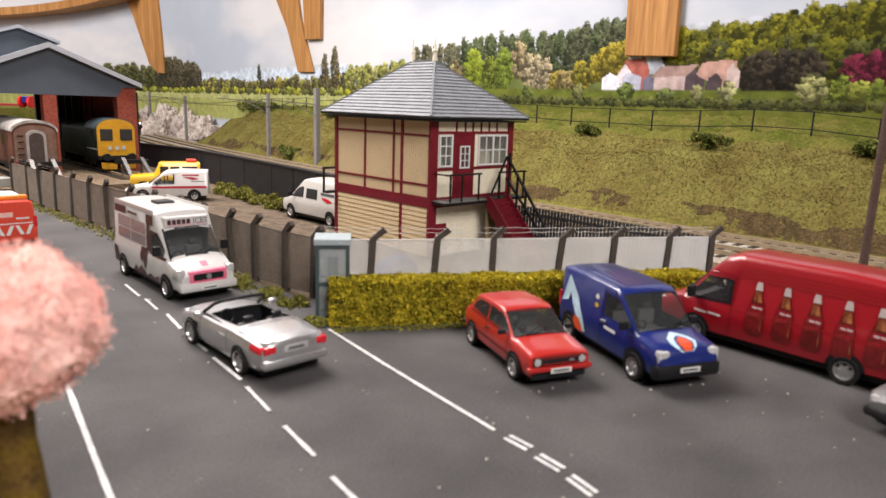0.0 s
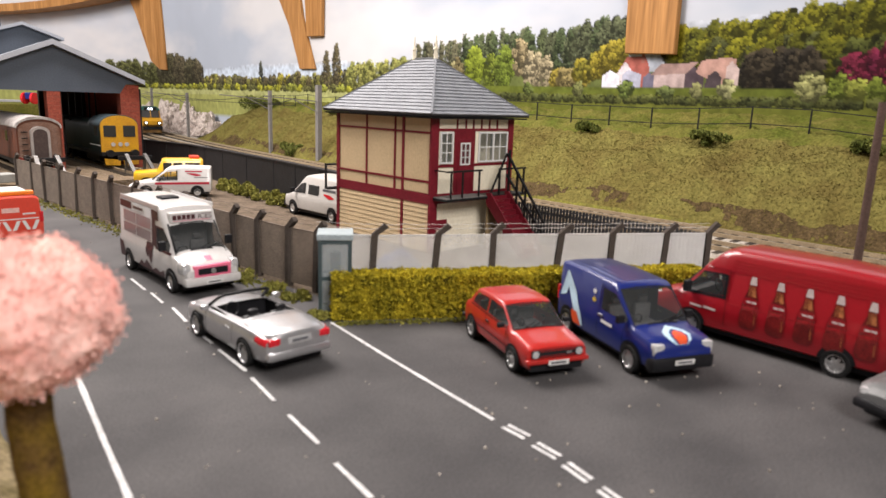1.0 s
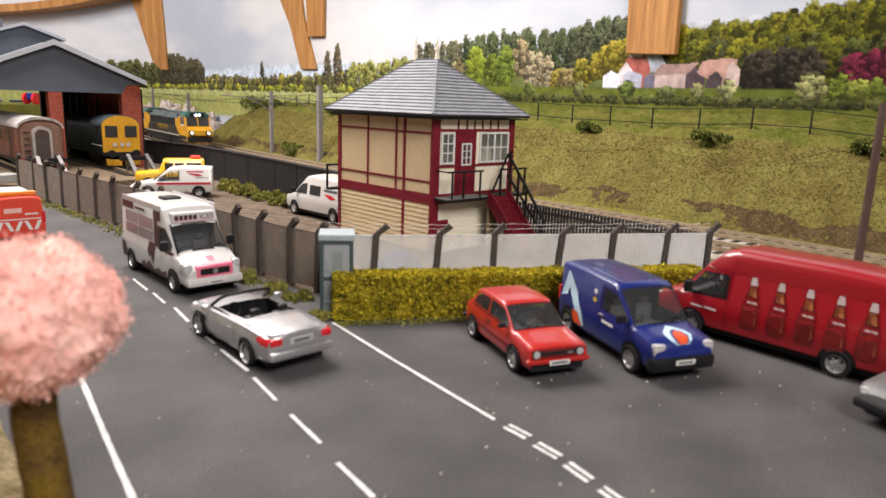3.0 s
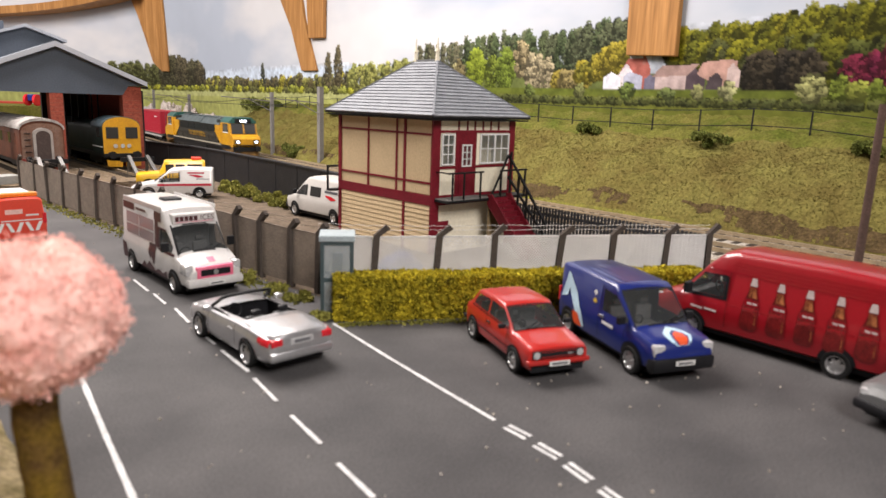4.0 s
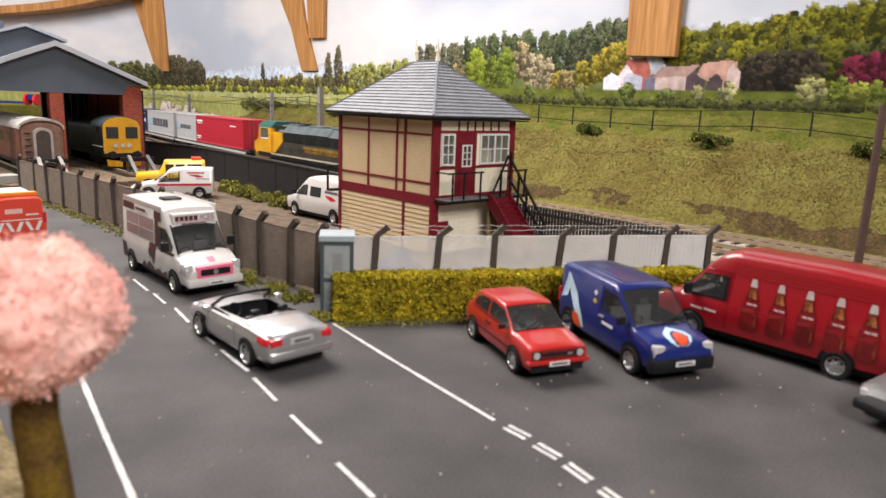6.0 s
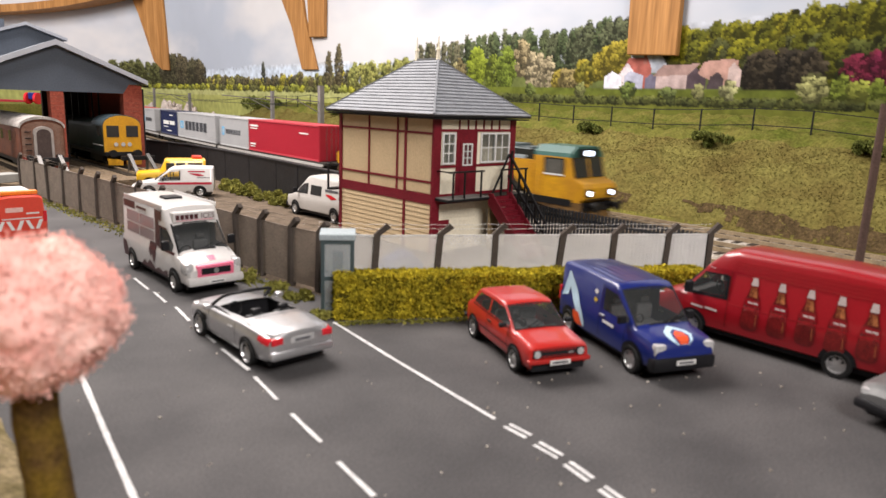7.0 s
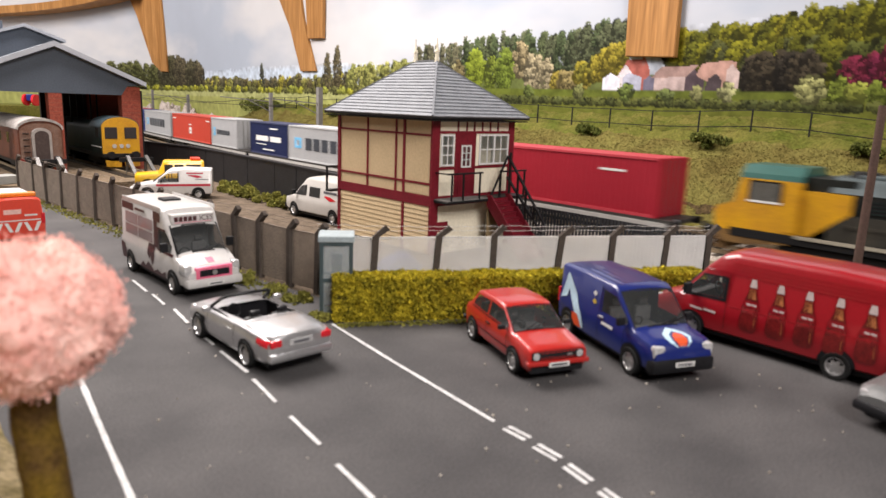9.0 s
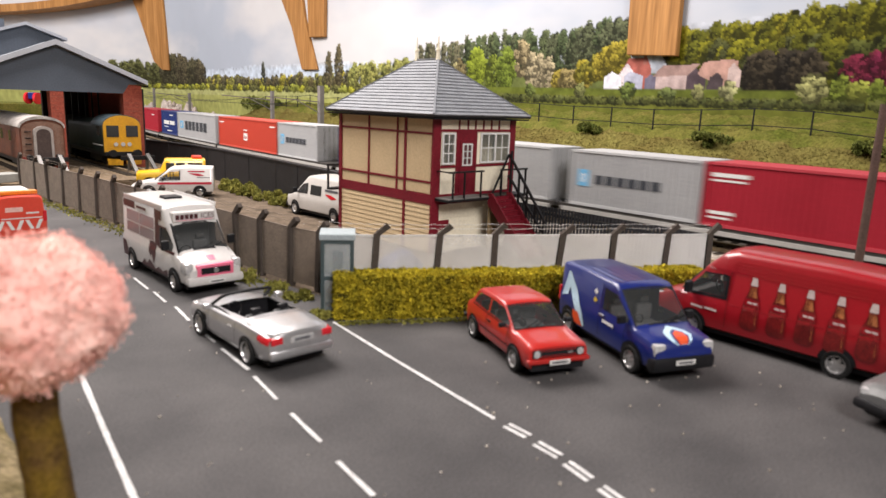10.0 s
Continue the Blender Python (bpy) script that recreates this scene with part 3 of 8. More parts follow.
# Small red hatchback.
def hatchback():
    car = thing("hatchback", at(-5.62, -9.84, 0, -112.0), "bright red two-door hatchback parked on the asphalt", "car", "parked vehicles")
    sh = Shell([(-1.86, 0.42, 0.78, 0.80, 0.70, 0.6), (-1.80, 0.30, 0.84, 0.88, 0.765, 0.62), (-1.72, 0.27, 0.90, 0.98, 0.79, 0.62), (-1.28, 0.25, 0.92, 1.34, 0.80, 0.63), (-1.15, 0.25, 0.92, 1.38, 0.805, 0.635),
                (-0.3, 0.24, 0.90, 1.41, 0.81, 0.65), (0.16, 0.24, 0.885, 1.39, 0.81, 0.64), (0.27, 0.24, 0.88, 1.34, 0.81, 0.64), (0.93, 0.24, 0.86, 0.905, 0.80, 0.7), (1.0, 0.24, 0.85, 0.885, 0.80, 0.68), (1.72, 0.26, 0.76, 0.79, 0.775, 0.68), (1.80, 0.30, 0.72, 0.75, 0.76, 0.66)], crown=0.02, edge=0.045)
    door_glass, rear_glass = [(-0.38, 0.96, 1.31), (0.30, 0.94, 1.27), (0.68, 0.93, 1.0)], [(-1.36, 0.98, 1.05), (-1.16, 0.97, 1.27), (-0.46, 0.96, 1.30)]
    screen, back = [(0.31, -0.59, 0.59), (0.90, -0.655, 0.655)], [(-1.66, -0.56, 0.56), (-1.34, -0.5, 0.5)]
    part("body", sh.cut_windows(sh.mesh(), [door_glass, rear_glass], [screen, back]), RED, car, smooth=38)
    part("windscreen", sh.top_patch(screen, 0.004), CABGLASS, car, "clear windscreen")
    part("rear_window", sh.top_patch(back, 0.004), CABGLASS, car, "clear rear window")
    screen_frame(car, sh, screen, 0.03)
    cabin(car, 0.55, (-0.3, -1.15), 0.62, 0.42, 0.86)
    for s in (-1, 1):
        bm = bmesh.new()
        bar(bm, (0.93, s * 0.1 - 0.3, 0.94), (0.74, s * 0.1 + 0.12, 1.05), 0.022)
        part("wiper", bm, PLASTIC, car, "black wiper")
    for s in (1, -1):
        part("door_window", sh.side_patch(door_glass, s, 0.003), CABGLASS, car, "clear side window")
        part("quarter_window", sh.side_patch(rear_glass, s, 0.003), CABGLASS, car, "clear side window")
        part("window_seal", sh.side_patch([(-1.42, 0.925, 0.95), (0.74, 0.9, 0.925)], s, 0.016, 1), PLASTIC, car, "black window seal")
        part("door_seam", sh.side_patch([(-0.43, 0.36, 0.92), (-0.415, 0.36, 0.92)], s, 0.015), PLASTIC, car, "dark door seam")
        part("door_seam", sh.side_patch([(0.74, 0.36, 0.88), (0.755, 0.36, 0.88)], s, 0.015), PLASTIC, car, "dark door seam")
        part("side_strip", sh.side_patch([(-0.95, 0.5, 0.53), (0.95, 0.5, 0.53)], s, 0.02, 1), PLASTIC, car, "black rubbing strip")
        part("door_handle", B(-0.36, -0.2, s * 0.8 - 0.03, s * 0.8 + 0.03, 0.77, 0.8), PLASTIC, car, "black handle")
        part("wing_mirror", B(0.6, 0.7, min(s * 0.8, s * 0.98), max(s * 0.8, s * 0.98), 0.92, 1.03, bevel=0.02), PLASTIC, car, "black mirror")
        bm = bmesh.new()
        lamp_disc(bm, 1.81, s * 0.56, 0.62, 0.092, 0.035)
        part("headlight", bm, LAMPGLASS, car, "round glass headlight", smooth=30)
        part("tail_light", B(-1.87, -1.8, s * 0.6 - 0.1, s * 0.6 + 0.1, 0.62, 0.76, bevel=0.01), REDLAMP, car, "red tail light")
    part("grille", B(1.79, 1.83, -0.66, 0.66, 0.53, 0.71, bevel=0.01), PLASTIC, car, "black slatted grille")
    for z in (0.56, 0.68):
        part("grille_trim", B(1.828, 1.836, -0.45, 0.45, z, z + 0.012), RED, car)
    part("badge", B(1.83, 1.842, 0.24, 0.36, 0.6, 0.64), CHROME, car)
    part("bumper", B(1.76, 1.9, -0.8, 0.8, 0.40, 0.51, bevel=0.03), RED, car)
    part("bumper", B(-1.98, -1.8, -0.79, 0.79, 0.40, 0.51, bevel=0.03), PLASTIC, car, "black bumper")
    part("front_valance", B(1.68, 1.82, -0.68, 0.68, 0.2, 0.4, bevel=0.03), PLASTIC, car, "black valance")
    part("number_plate", B(1.9, 1.915, -0.26, 0.26, 0.37, 0.48), PLATE, car, "white number plate")
    bars(car, "plate_bar", [(1.914, 1.92, -0.2, 0.2, 0.4, 0.45)], GREYBAR, "dark bar")
    wheels(car, sh, (1.14, -1.26), 0.30, 0.835, 0.36, rim=0.68, spokes=8)
    part("underbody", B(-1.7, 1.7, -0.6, 0.6, 0.16, 0.3), PLASTIC, car)
    return car


def blue_van():
    car = thing("panel_van", at(-3.26, -11.42, 0, -113.5), "royal blue panel van with a pale printed flame on its flank", "van", "parked vehicles")
    sh = Shell([(-2.16, 0.5, 1.1, 1.84, 0.84, 0.76), (-2.1, 0.34, 1.1, 1.89, 0.88, 0.79), (-1.0, 0.3, 1.1, 1.93, 0.895, 0.80), (0.42, 0.3, 1.08, 1.9, 0.895, 0.79), (0.58, 0.3, 1.07, 1.82, 0.895, 0.785), (1.36, 0.3, 1.02, 1.09, 0.88, 0.78), (1.46, 0.3, 1.02, 1.06, 0.88, 0.78),
                (1.98, 0.32, 0.94, 0.99, 0.85, 0.73), (2.13, 0.36, 0.86, 0.9, 0.82, 0.69), (2.21, 0.42, 0.74, 0.77, 0.76, 0.63)], crown=0.03, edge=0.08)
    door_glass, screen = [(0.02, 1.14, 1.7), (0.56, 1.13, 1.66), (1.1, 1.12, 1.22)], [(0.63, -0.71, 0.71), (1.33, -0.735, 0.735)]
    part("body", sh.cut_windows(sh.mesh(), [door_glass], [screen]), BLUE, car, smooth=38)
    part("windscreen", sh.top_patch(screen, 0.004), CABGLASS, car, "clear windscreen")
    screen_frame(car, sh, screen, 0.03)
    cabin(car, 0.95, (0.1,), 0.74, 0.5, 1.06)
    part("bulkhead", B(-0.3, -0.26, -0.72, 0.72, 0.4, 1.8), TRIM, car, "grey bulkhead behind the seats")
    pale = mat("pale_blue_print", (0.5, 0.68, 0.8), 0.4, var=0.05)
    flame = mat("orange_print", (0.75, 0.09, 0.02), 0.4, var=0.1)
    for s in (1, -1):
        part("door_window", sh.side_patch(door_glass, s, 0.003), CABGLASS, car, "clear side window")
        part("door_seam", sh.side_patch([(-0.06, 0.45, 1.78), (-0.045, 0.45, 1.78)], s, 0.016), PLASTIC, car, "dark door seam")
        part("door_seam", sh.side_patch([(1.06, 0.45, 1.08), (1.075, 0.45, 1.08)], s, 0.016), PLASTIC, car, "dark door seam")
        part("flank_flame", sh.side_patch([(-1.98, 0.98, 1.0), (-1.75, 1.05, 1.72), (-1.70, 1.05, 1.72), (-1.62, 1.3, 1.66), (-1.2, 0.75, 1.25), (-0.82, 0.42, 0.72), (-0.75, 0.44, 0.5)], s, 0.016), pale, car, "pale blue printed flame")
        part("flank_flame_heart", sh.side_patch([(-1.32, 0.42, 0.75), (-1.05, 0.4, 0.74), (-0.86, 0.4, 0.45)], s, 0.02), flame, car, "orange printed flame heart")
        part("door_handle", B(-0.02, 0.16, s * 0.9 - 0.03, s * 0.9 + 0.03, 0.98, 1.03), CHROME, car, "silver handle")
        part("wing_mirror", B(0.98, 1.1, min(s * 0.86, s * 1.08), max(s * 0.86, s * 1.08), 1.1, 1.3, bevel=0.03), PLASTIC, car, "black mirror")
        part("lettering_bar", sh.side_patch([(0.12, 0.84, 0.92), (0.62, 0.83, 0.91)], s, 0.018, 1), WHITE, car, "white bar of lettering")
        part("crest", sh.side_patch([(-0.42, 1.28, 1.30), (-0.33, 1.22, 1.38), (-0.24, 1.28, 1.30)], s, 0.018, 2), mat("yellow_print", (0.7, 0.5, 0.05), 0.4), car, "small yellow crest")
        part("crest", sh.side_patch([(-0.42, 1.5, 1.52), (-0.33, 1.43, 1.59), (-0.24, 1.5, 1.52)], s, 0.018, 2), WHITE, car, "small white crest")
        part("headlight", B(1.86, 2.19, s * 0.66 - 0.15, s * 0.66 + 0.17, 0.62, 0.92, bevel=0.06), LAMPGLASS, car, "clear headlight", smooth=40)
        part("tail_light", B(-2.2, -2.1, s * 0.8 - 0.06, s * 0.8 + 0.06, 0.8, 1.2), REDLAMP, car, "red tail light")
    part("bonnet_flame", sh.top_patch([(1.46, -0.02, 0.0), (1.58, -0.14, 0.16), (1.74, -0.3, 0.3), (1.94, -0.36, 0.34), (2.1, -0.3, 0.26), (2.17, -0.18, 0.12)], 0.016), pale, car, "pale blue printed flame")
    part("bonnet_flame_gap", sh.top_patch([(1.66, 0.0, 0.02), (1.8, -0.16, 0.18), (1.98, -0.22, 0.22), (2.12, -0.19, 0.17), (2.17, -0.14, 0.1)], 0.024), BLUE, car)
    part("bonnet_flame_heart", sh.top_patch([(1.76, 0.0, 0.02), (1.88, -0.13, 0.13), (2.02, -0.18, 0.17), (2.12, -0.15, 0.13), (2.17, -0.12, 0.08)], 0.036), flame, car, "orange printed flame heart")
    for k in range(7):
        y = -0.6 + k * 0.2
        part("roof_rib", sh.top_patch([(-1.9, y - 0.03, y + 0.03), (0.35, y - 0.03, y + 0.03)], 0.02, 2), BLUE, car)
    part("bumper", B(1.92, 2.27, -0.85, 0.85, 0.27, 0.63, bevel=0.1), PLASTIC, car, "black plastic bumper", smooth=40)
    part("number_plate", B(2.265, 2.285, -0.26, 0.26, 0.44, 0.55), PLATE, car, "white number plate")
    bars(car, "plate_bar", [(2.284, 2.29, -0.2, 0.2, 0.47, 0.52)], GREYBAR, "dark bar")
    part("badge", B(2.17, 2.19, -0.06, 0.06, 0.67, 0.72, bevel=0.005), CHROME, car)
    for s in (-1, 1):
        bm = bmesh.new()
        bar(bm, (1.32, s * 0.1 + 0.1, 1.15), (1.22, s * 0.1 + 0.58, 1.25), 0.03)
        part("wiper", bm, PLASTIC, car, "black wiper")
    wheels(car, sh, (1.4, -1.55), 0.33, 0.925, 0.42, rim=0.66, spokes=6)
    part("underbody", B(-2.0, 2.0, -0.7, 0.7, 0.18, 0.34), PLASTIC, car)
    return car


def bottle_van():
    car = thing("high_roof_van", at(0.08, -13.8, 0, 88.0), "long high-roof red van with printed drink bottles along its side", "van", "parked vehicles")
    sh = Shell([(-3.2, 0.5, 1.2, 2.46, 0.92, 0.80), (-3.12, 0.36, 1.2, 2.52, 0.97, 0.83), (-1.5, 0.34, 1.2, 2.58, 0.985, 0.84), (0.9, 0.34, 1.2, 2.55, 0.985, 0.83), (1.25, 0.34, 1.2, 2.46, 0.985, 0.82), (1.55, 0.34, 1.2, 2.2, 0.98, 0.80), (1.7, 0.34, 1.19, 2.06, 0.98, 0.79), (2.42, 0.34, 1.16, 1.28, 0.95, 0.78),
                (2.55, 0.34, 1.12, 1.2, 0.95, 0.78), (3.05, 0.36, 0.94, 1.0, 0.9, 0.72), (3.15, 0.45, 0.84, 0.88, 0.8, 0.66)], crown=0.04, edge=0.16)
    door_glass, screen = [(1.05, 1.3, 1.85), (1.75, 1.28, 1.8), (2.1, 1.26, 1.4)], [(1.76, -0.72, 0.72), (2.38, -0.75, 0.75)]
    part("body", sh.cut_windows(sh.mesh(), [door_glass], [screen]), VANRED, car, smooth=38)
    part("windscreen", sh.top_patch(screen, 0.004), CABGLASS, car, "clear windscreen")
    screen_frame(car, sh, screen, 0.04)
    cabin(car, 2.0, (1.15,), 0.8, 0.6, 1.2)
    part("bulkhead", B(0.85, 0.89, -0.8, 0.8, 0.4, 2.0), PLASTIC, car, "dark bulkhead behind the seats")
    brown = mat("brown_print", (0.11, 0.008, 0.008), 0.3, var=0.3, size=0.3, second=(0.19, 0.012, 0.012))
    capm = mat("pale_print", (0.6, 0.5, 0.48), 0.5, var=0.1)
    amber = mat("amber_print", (0.5, 0.17, 0.06), 0.4, var=0.25, size=0.15)
    for s in (1, -1):
        part("door_window", sh.side_patch(door_glass, s, 0.003), CABGLASS, car, "clear cab window")
        for strip in ([(0.98, 1.23, 1.3), (1.75, 1.21, 1.28), (2.2, 1.19, 1.26)], [(0.98, 1.3, 1.88), (1.05, 1.3, 1.88)], [(1.05, 1.85, 1.9), (1.75, 1.8, 1.85)]):
            part("window_rubber", sh.side_patch(strip, s, 0.012, 3), PLASTIC, car, "black window surround")
        part("door_seam", sh.side_patch([(0.94, 0.5, 2.0), (0.96, 0.5, 2.0)], s, 0.016), brown, car, "dark door seam")
        part("gutter", sh.side_patch([(-3.1, 2.02, 2.05), (1.6, 2.0, 2.03)], s, 0.03, 1), VANRED, car)
        part("body_seam", sh.side_patch([(-3.05, 1.14, 1.16), (0.9, 1.14, 1.16)], s, 0.02, 1), VANRED, car)
        part("wing_mirror", B(1.95, 2.1, min(s * 0.95, s * 1.2), max(s * 0.95, s * 1.2), 1.25, 1.55, bevel=0.03), PLASTIC, car, "black mirror")
        for k in range(2):
            part("lettering_bar", sh.side_patch([(1.2 + k * 0.4, 0.85, 0.91), (1.55 + k * 0.4, 0.87, 0.93)], s, 0.018, 1), capm, car, "pale stroke of lettering")
        for k in range(6):
            x = 0.31 - k * 0.69
            b = part("bottle_print", sh.side_patch([(x - 0.23, 0.7, 0.98), (x - 0.19, 0.62, 1.36), (x - 0.12, 0.6, 1.58), (x - 0.07, 0.6, 1.82), (x + 0.07, 0.6, 1.82), (x + 0.12, 0.6, 1.58), (x + 0.19, 0.62, 1.36), (x + 0.23, 0.7, 0.98)], s, 0.016, 10), brown, car, "printed brown drink bottle")
            part("bottle_cap_print", sh.side_patch([(x - 0.09, 1.76, 1.8), (x - 0.06, 1.76, 1.97), (x + 0.06, 1.76, 1.97), (x + 0.09, 1.76, 1.8)], s, 0.024, 4), capm, b, "pale printed bottle top")
            for q in (-0.08, -0.025, 0.03, 0.085):
                part("bottle_neck_stroke", sh.side_patch([(x + q * 1.2 - 0.014, 1.46, 1.5), (x + q * 0.7 + 0.004, 1.46, 1.72), (x + q * 0.7 + 0.018, 1.5, 1.72)], s, 0.024, 3), amber, b, "amber printed highlight")
            part("bottle_label", sh.side_patch([(x - 0.19, 1.22, 1.38), (x + 0.19, 1.24, 1.4)], s, 0.022, 2), VANRED, b, "red printed label")
            for q in (-0.09, 0.05):
                part("label_bar", sh.side_patch([(x + q - 0.06, 1.28, 1.33), (x + q + 0.06, 1.29, 1.34)], s, 0.026, 1), capm, b, "pale bar of lettering")
            part("bottle_glint", sh.side_patch([(x - 0.17, 0.75, 0.85), (x - 0.155, 0.75, 1.1)], s, 0.024, 2), amber, b, "amber printed glint")
        part("headlight", B(2.9, 3.12, s * 0.68 - 0.14, s * 0.68 + 0.14, 0.74, 0.98, bevel=0.05), LAMPGLASS, car, "clear headlight", smooth=40)
    for k in range(3):
        for s in (1, -1):
            part("roof_rib", sh.side_patch([(-3.0, 2.12 + 0.09 * k, 2.14 + 0.09 * k), (0.9, 2.1 + 0.09 * k, 2.12 + 0.09 * k)], s, 0.025, 1), VANRED, car)
    part("bumper", B(2.85, 3.25, -0.9, 0.9, 0.34, 0.66, bevel=0.08), PLASTIC, car, "black plastic bumper", smooth=40)
    wheels(car, sh, (1.9, -1.86), 0.34, 1.01, 0.43, rim=0.66, spokes=6)
    part("underbody", B(-3.0, 2.9, -0.8, 0.8, 0.2, 0.4), PLASTIC, car)
    return car


def convertible():
    car = thing("convertible", at(-10.57, -5.3, 0, 90.0), "silver open-top convertible with black interior on the road", "car", "parked vehicles")
    sh = Shell([(-2.24, 0.5, 0.72, 0.80, 0.66, 0.6), (-2.18, 0.36, 0.80, 0.90, 0.8, 0.68), (-2.0, 0.28, 0.86, 0.95, 0.87, 0.74), (-1.3, 0.22, 0.9, 0.99, 0.905, 0.78), (-0.9, 0.2, 0.9, 0.98, 0.905, 0.78), (0.0, 0.2, 0.86, 0.92, 0.9, 0.78), (0.75, 0.2, 0.85, 0.91, 0.9, 0.76),
                (1.4, 0.22, 0.8, 0.86, 0.895, 0.72), (1.95, 0.26, 0.68, 0.75, 0.84, 0.66), (2.2, 0.34, 0.56, 0.62, 0.7, 0.55), (2.28, 0.4, 0.5, 0.53, 0.55, 0.45)], crown=0.035, edge=0.1, tuck=0.06)
    part("body", sh.mesh(0.12, hole=(-0.92, 0.66)), SILVER, car, smooth=42)
    bm = B(-0.95, 0.7, -0.72, 0.72, 0.3, 0.36)
    box(bm, -1.0, -0.93, -0.72, 0.72, 0.3, 0.93)
    box(bm, 0.66, 0.9, -0.72, 0.72, 0.3, 0.88)
    for s in (-1, 1):
        box(bm, -0.95, 0.7, s * 0.735 - 0.02, s * 0.735 + 0.02, 0.3, 0.9)
    part("cockpit", bm, PLASTIC, car, "black cockpit lining")
    for s in (1, -1):
        bm = B(-0.6, -0.05, s * 0.36 - 0.25, s * 0.36 + 0.25, 0.36, 0.58, bevel=0.06)
        part("seat", bm, PLASTIC, car, "black leather seat", smooth=40)
        bm = bmesh.new()
        box(bm, -0.78, -0.58, s * 0.36 - 0.25, s * 0.36 + 0.25, 0.45, 0.98, bevel=0.07)
        part("seat_back", bm, PLASTIC, car, "black leather seat back", smooth=40)
        part("headrest", B(-0.8, -0.66, s * 0.36 - 0.13, s * 0.36 + 0.13, 1.0, 1.14, bevel=0.05), PLASTIC, car, "black headrest", smooth=40)
        part("wing_mirror", B(0.5, 0.68, min(s * 0.88, s * 1.08), max(s * 0.88, s * 1.08), 0.9, 1.03, bevel=0.04), SILVER, car, smooth=40)
        part("tail_light", sh.side_patch([(-2.17, 0.68, 0.84), (-1.78, 0.74, 0.86)], s, 0.02, 3), REDLAMP, car, "red tail light")
        part("tail_light", B(-2.245, -2.15, s * 0.64 - 0.16, s * 0.64 + 0.13, 0.68, 0.84, bevel=0.025), REDLAMP, car, "red tail light", smooth=40)
        part("door_seam", sh.side_patch([(-0.72, 0.4, 0.86), (-0.705, 0.4, 0.86)], s, 0.014), PLASTIC, car, "dark door seam")
        part("door_seam", sh.side_patch([(0.72, 0.36, 0.84), (0.735, 0.36, 0.84)], s, 0.014), PLASTIC, car, "dark door seam")
        part("door_handle", B(-0.55, -0.36, s * 0.895 - 0.025, s * 0.895 + 0.025, 0.7, 0.74), CHROME, car, "silver handle")
        part("wing_vent", sh.side_patch([(0.86, 0.52, 0.66), (1.12, 0.5, 0.68)], s, 0.014, 3), PLASTIC, car, "dark wing vent")
        part("headlight", B(1.9, 2.12, s * 0.6 - 0.14, s * 0.6 + 0.14, 0.55, 0.7, bevel=0.05), LAMPGLASS, car, "clear headlight", smooth=40)
    bm = bmesh.new()
    pts = [Vector((0.9, -0.74, 0.88)), Vector((0.42, -0.66, 1.2)), Vector((0.32, -0.52, 1.265)), Vector((0.28, 0, 1.29)), Vector((0.32, 0.52, 1.265)), Vector((0.42, 0.66, 1.2)), Vector((0.9, 0.74, 0.88))]
    for a, b in zip(pts, pts[1:]):
        tube(bm, a, b, 0.042, 8)
    part("windscreen_frame", bm, BLACK, car, "black windscreen frame")
    bm = bmesh.new()
    n = 6
    rows = []
    for i in range(n + 1):
        y = -1 + 2 * i / n
        rows.append((bm.verts.new((0.92 - 0.05 * y * y, y * 0.72, 0.9)), bm.verts.new((0.3 + 0.08 * y * y, y * 0.6, 1.27 - 0.04 * y * y))))
    for a, b in zip(rows, rows[1:]):
        bm.faces.new((a[0], b[0], b[1], a[1]))
    part("windscreen", bm, CLEAR, car, "clear windscreen")
    bm = bmesh.new()
    for i in range(14):
        a, b = 2 * math.pi * i / 14, 2 * math.pi * (i + 1) / 14
        tube(bm, (0.36 + 0.05 * math.sin(a), 0.36 + 0.17 * math.cos(a), 0.86 + 0.16 * math.sin(a)), (0.36 + 0.05 * math.sin(b), 0.36 + 0.17 * math.cos(b), 0.86 + 0.16 * math.sin(b)), 0.02, 6)
    part("steering_wheel", bm, PLASTIC, car, "black steering wheel")
    part("number_plate_recess", B(-2.255, -2.2, -0.3, 0.3, 0.66, 0.82, bevel=0.02), mat("plate_grey", (0.42, 0.42, 0.42), 0.5), car, "grey number plate recess")
    bars(car, "plate_bar", [(-2.262, -2.25, -0.2, 0.2, 0.71, 0.77)], GREYBAR, "dark bar")
    part("bumper", B(-2.3, -2.05, -0.82, 0.82, 0.32, 0.54, bevel=0.09), SILVER, car, smooth=40)
    part("boot_seam", sh.top_patch([(-1.12, -0.7, 0.7), (-1.1, -0.7, 0.7)], 0.014), PLASTIC, car, "dark boot seam")
    wheels(car, sh, (1.28, -1.28), 0.32, 0.935, 0.375, rim=0.74, spokes=7)
    part("underbody", B(-2.0, 2.0, -0.7, 0.7, 0.14, 0.3), PLASTIC, car, "black underbody")
    return car


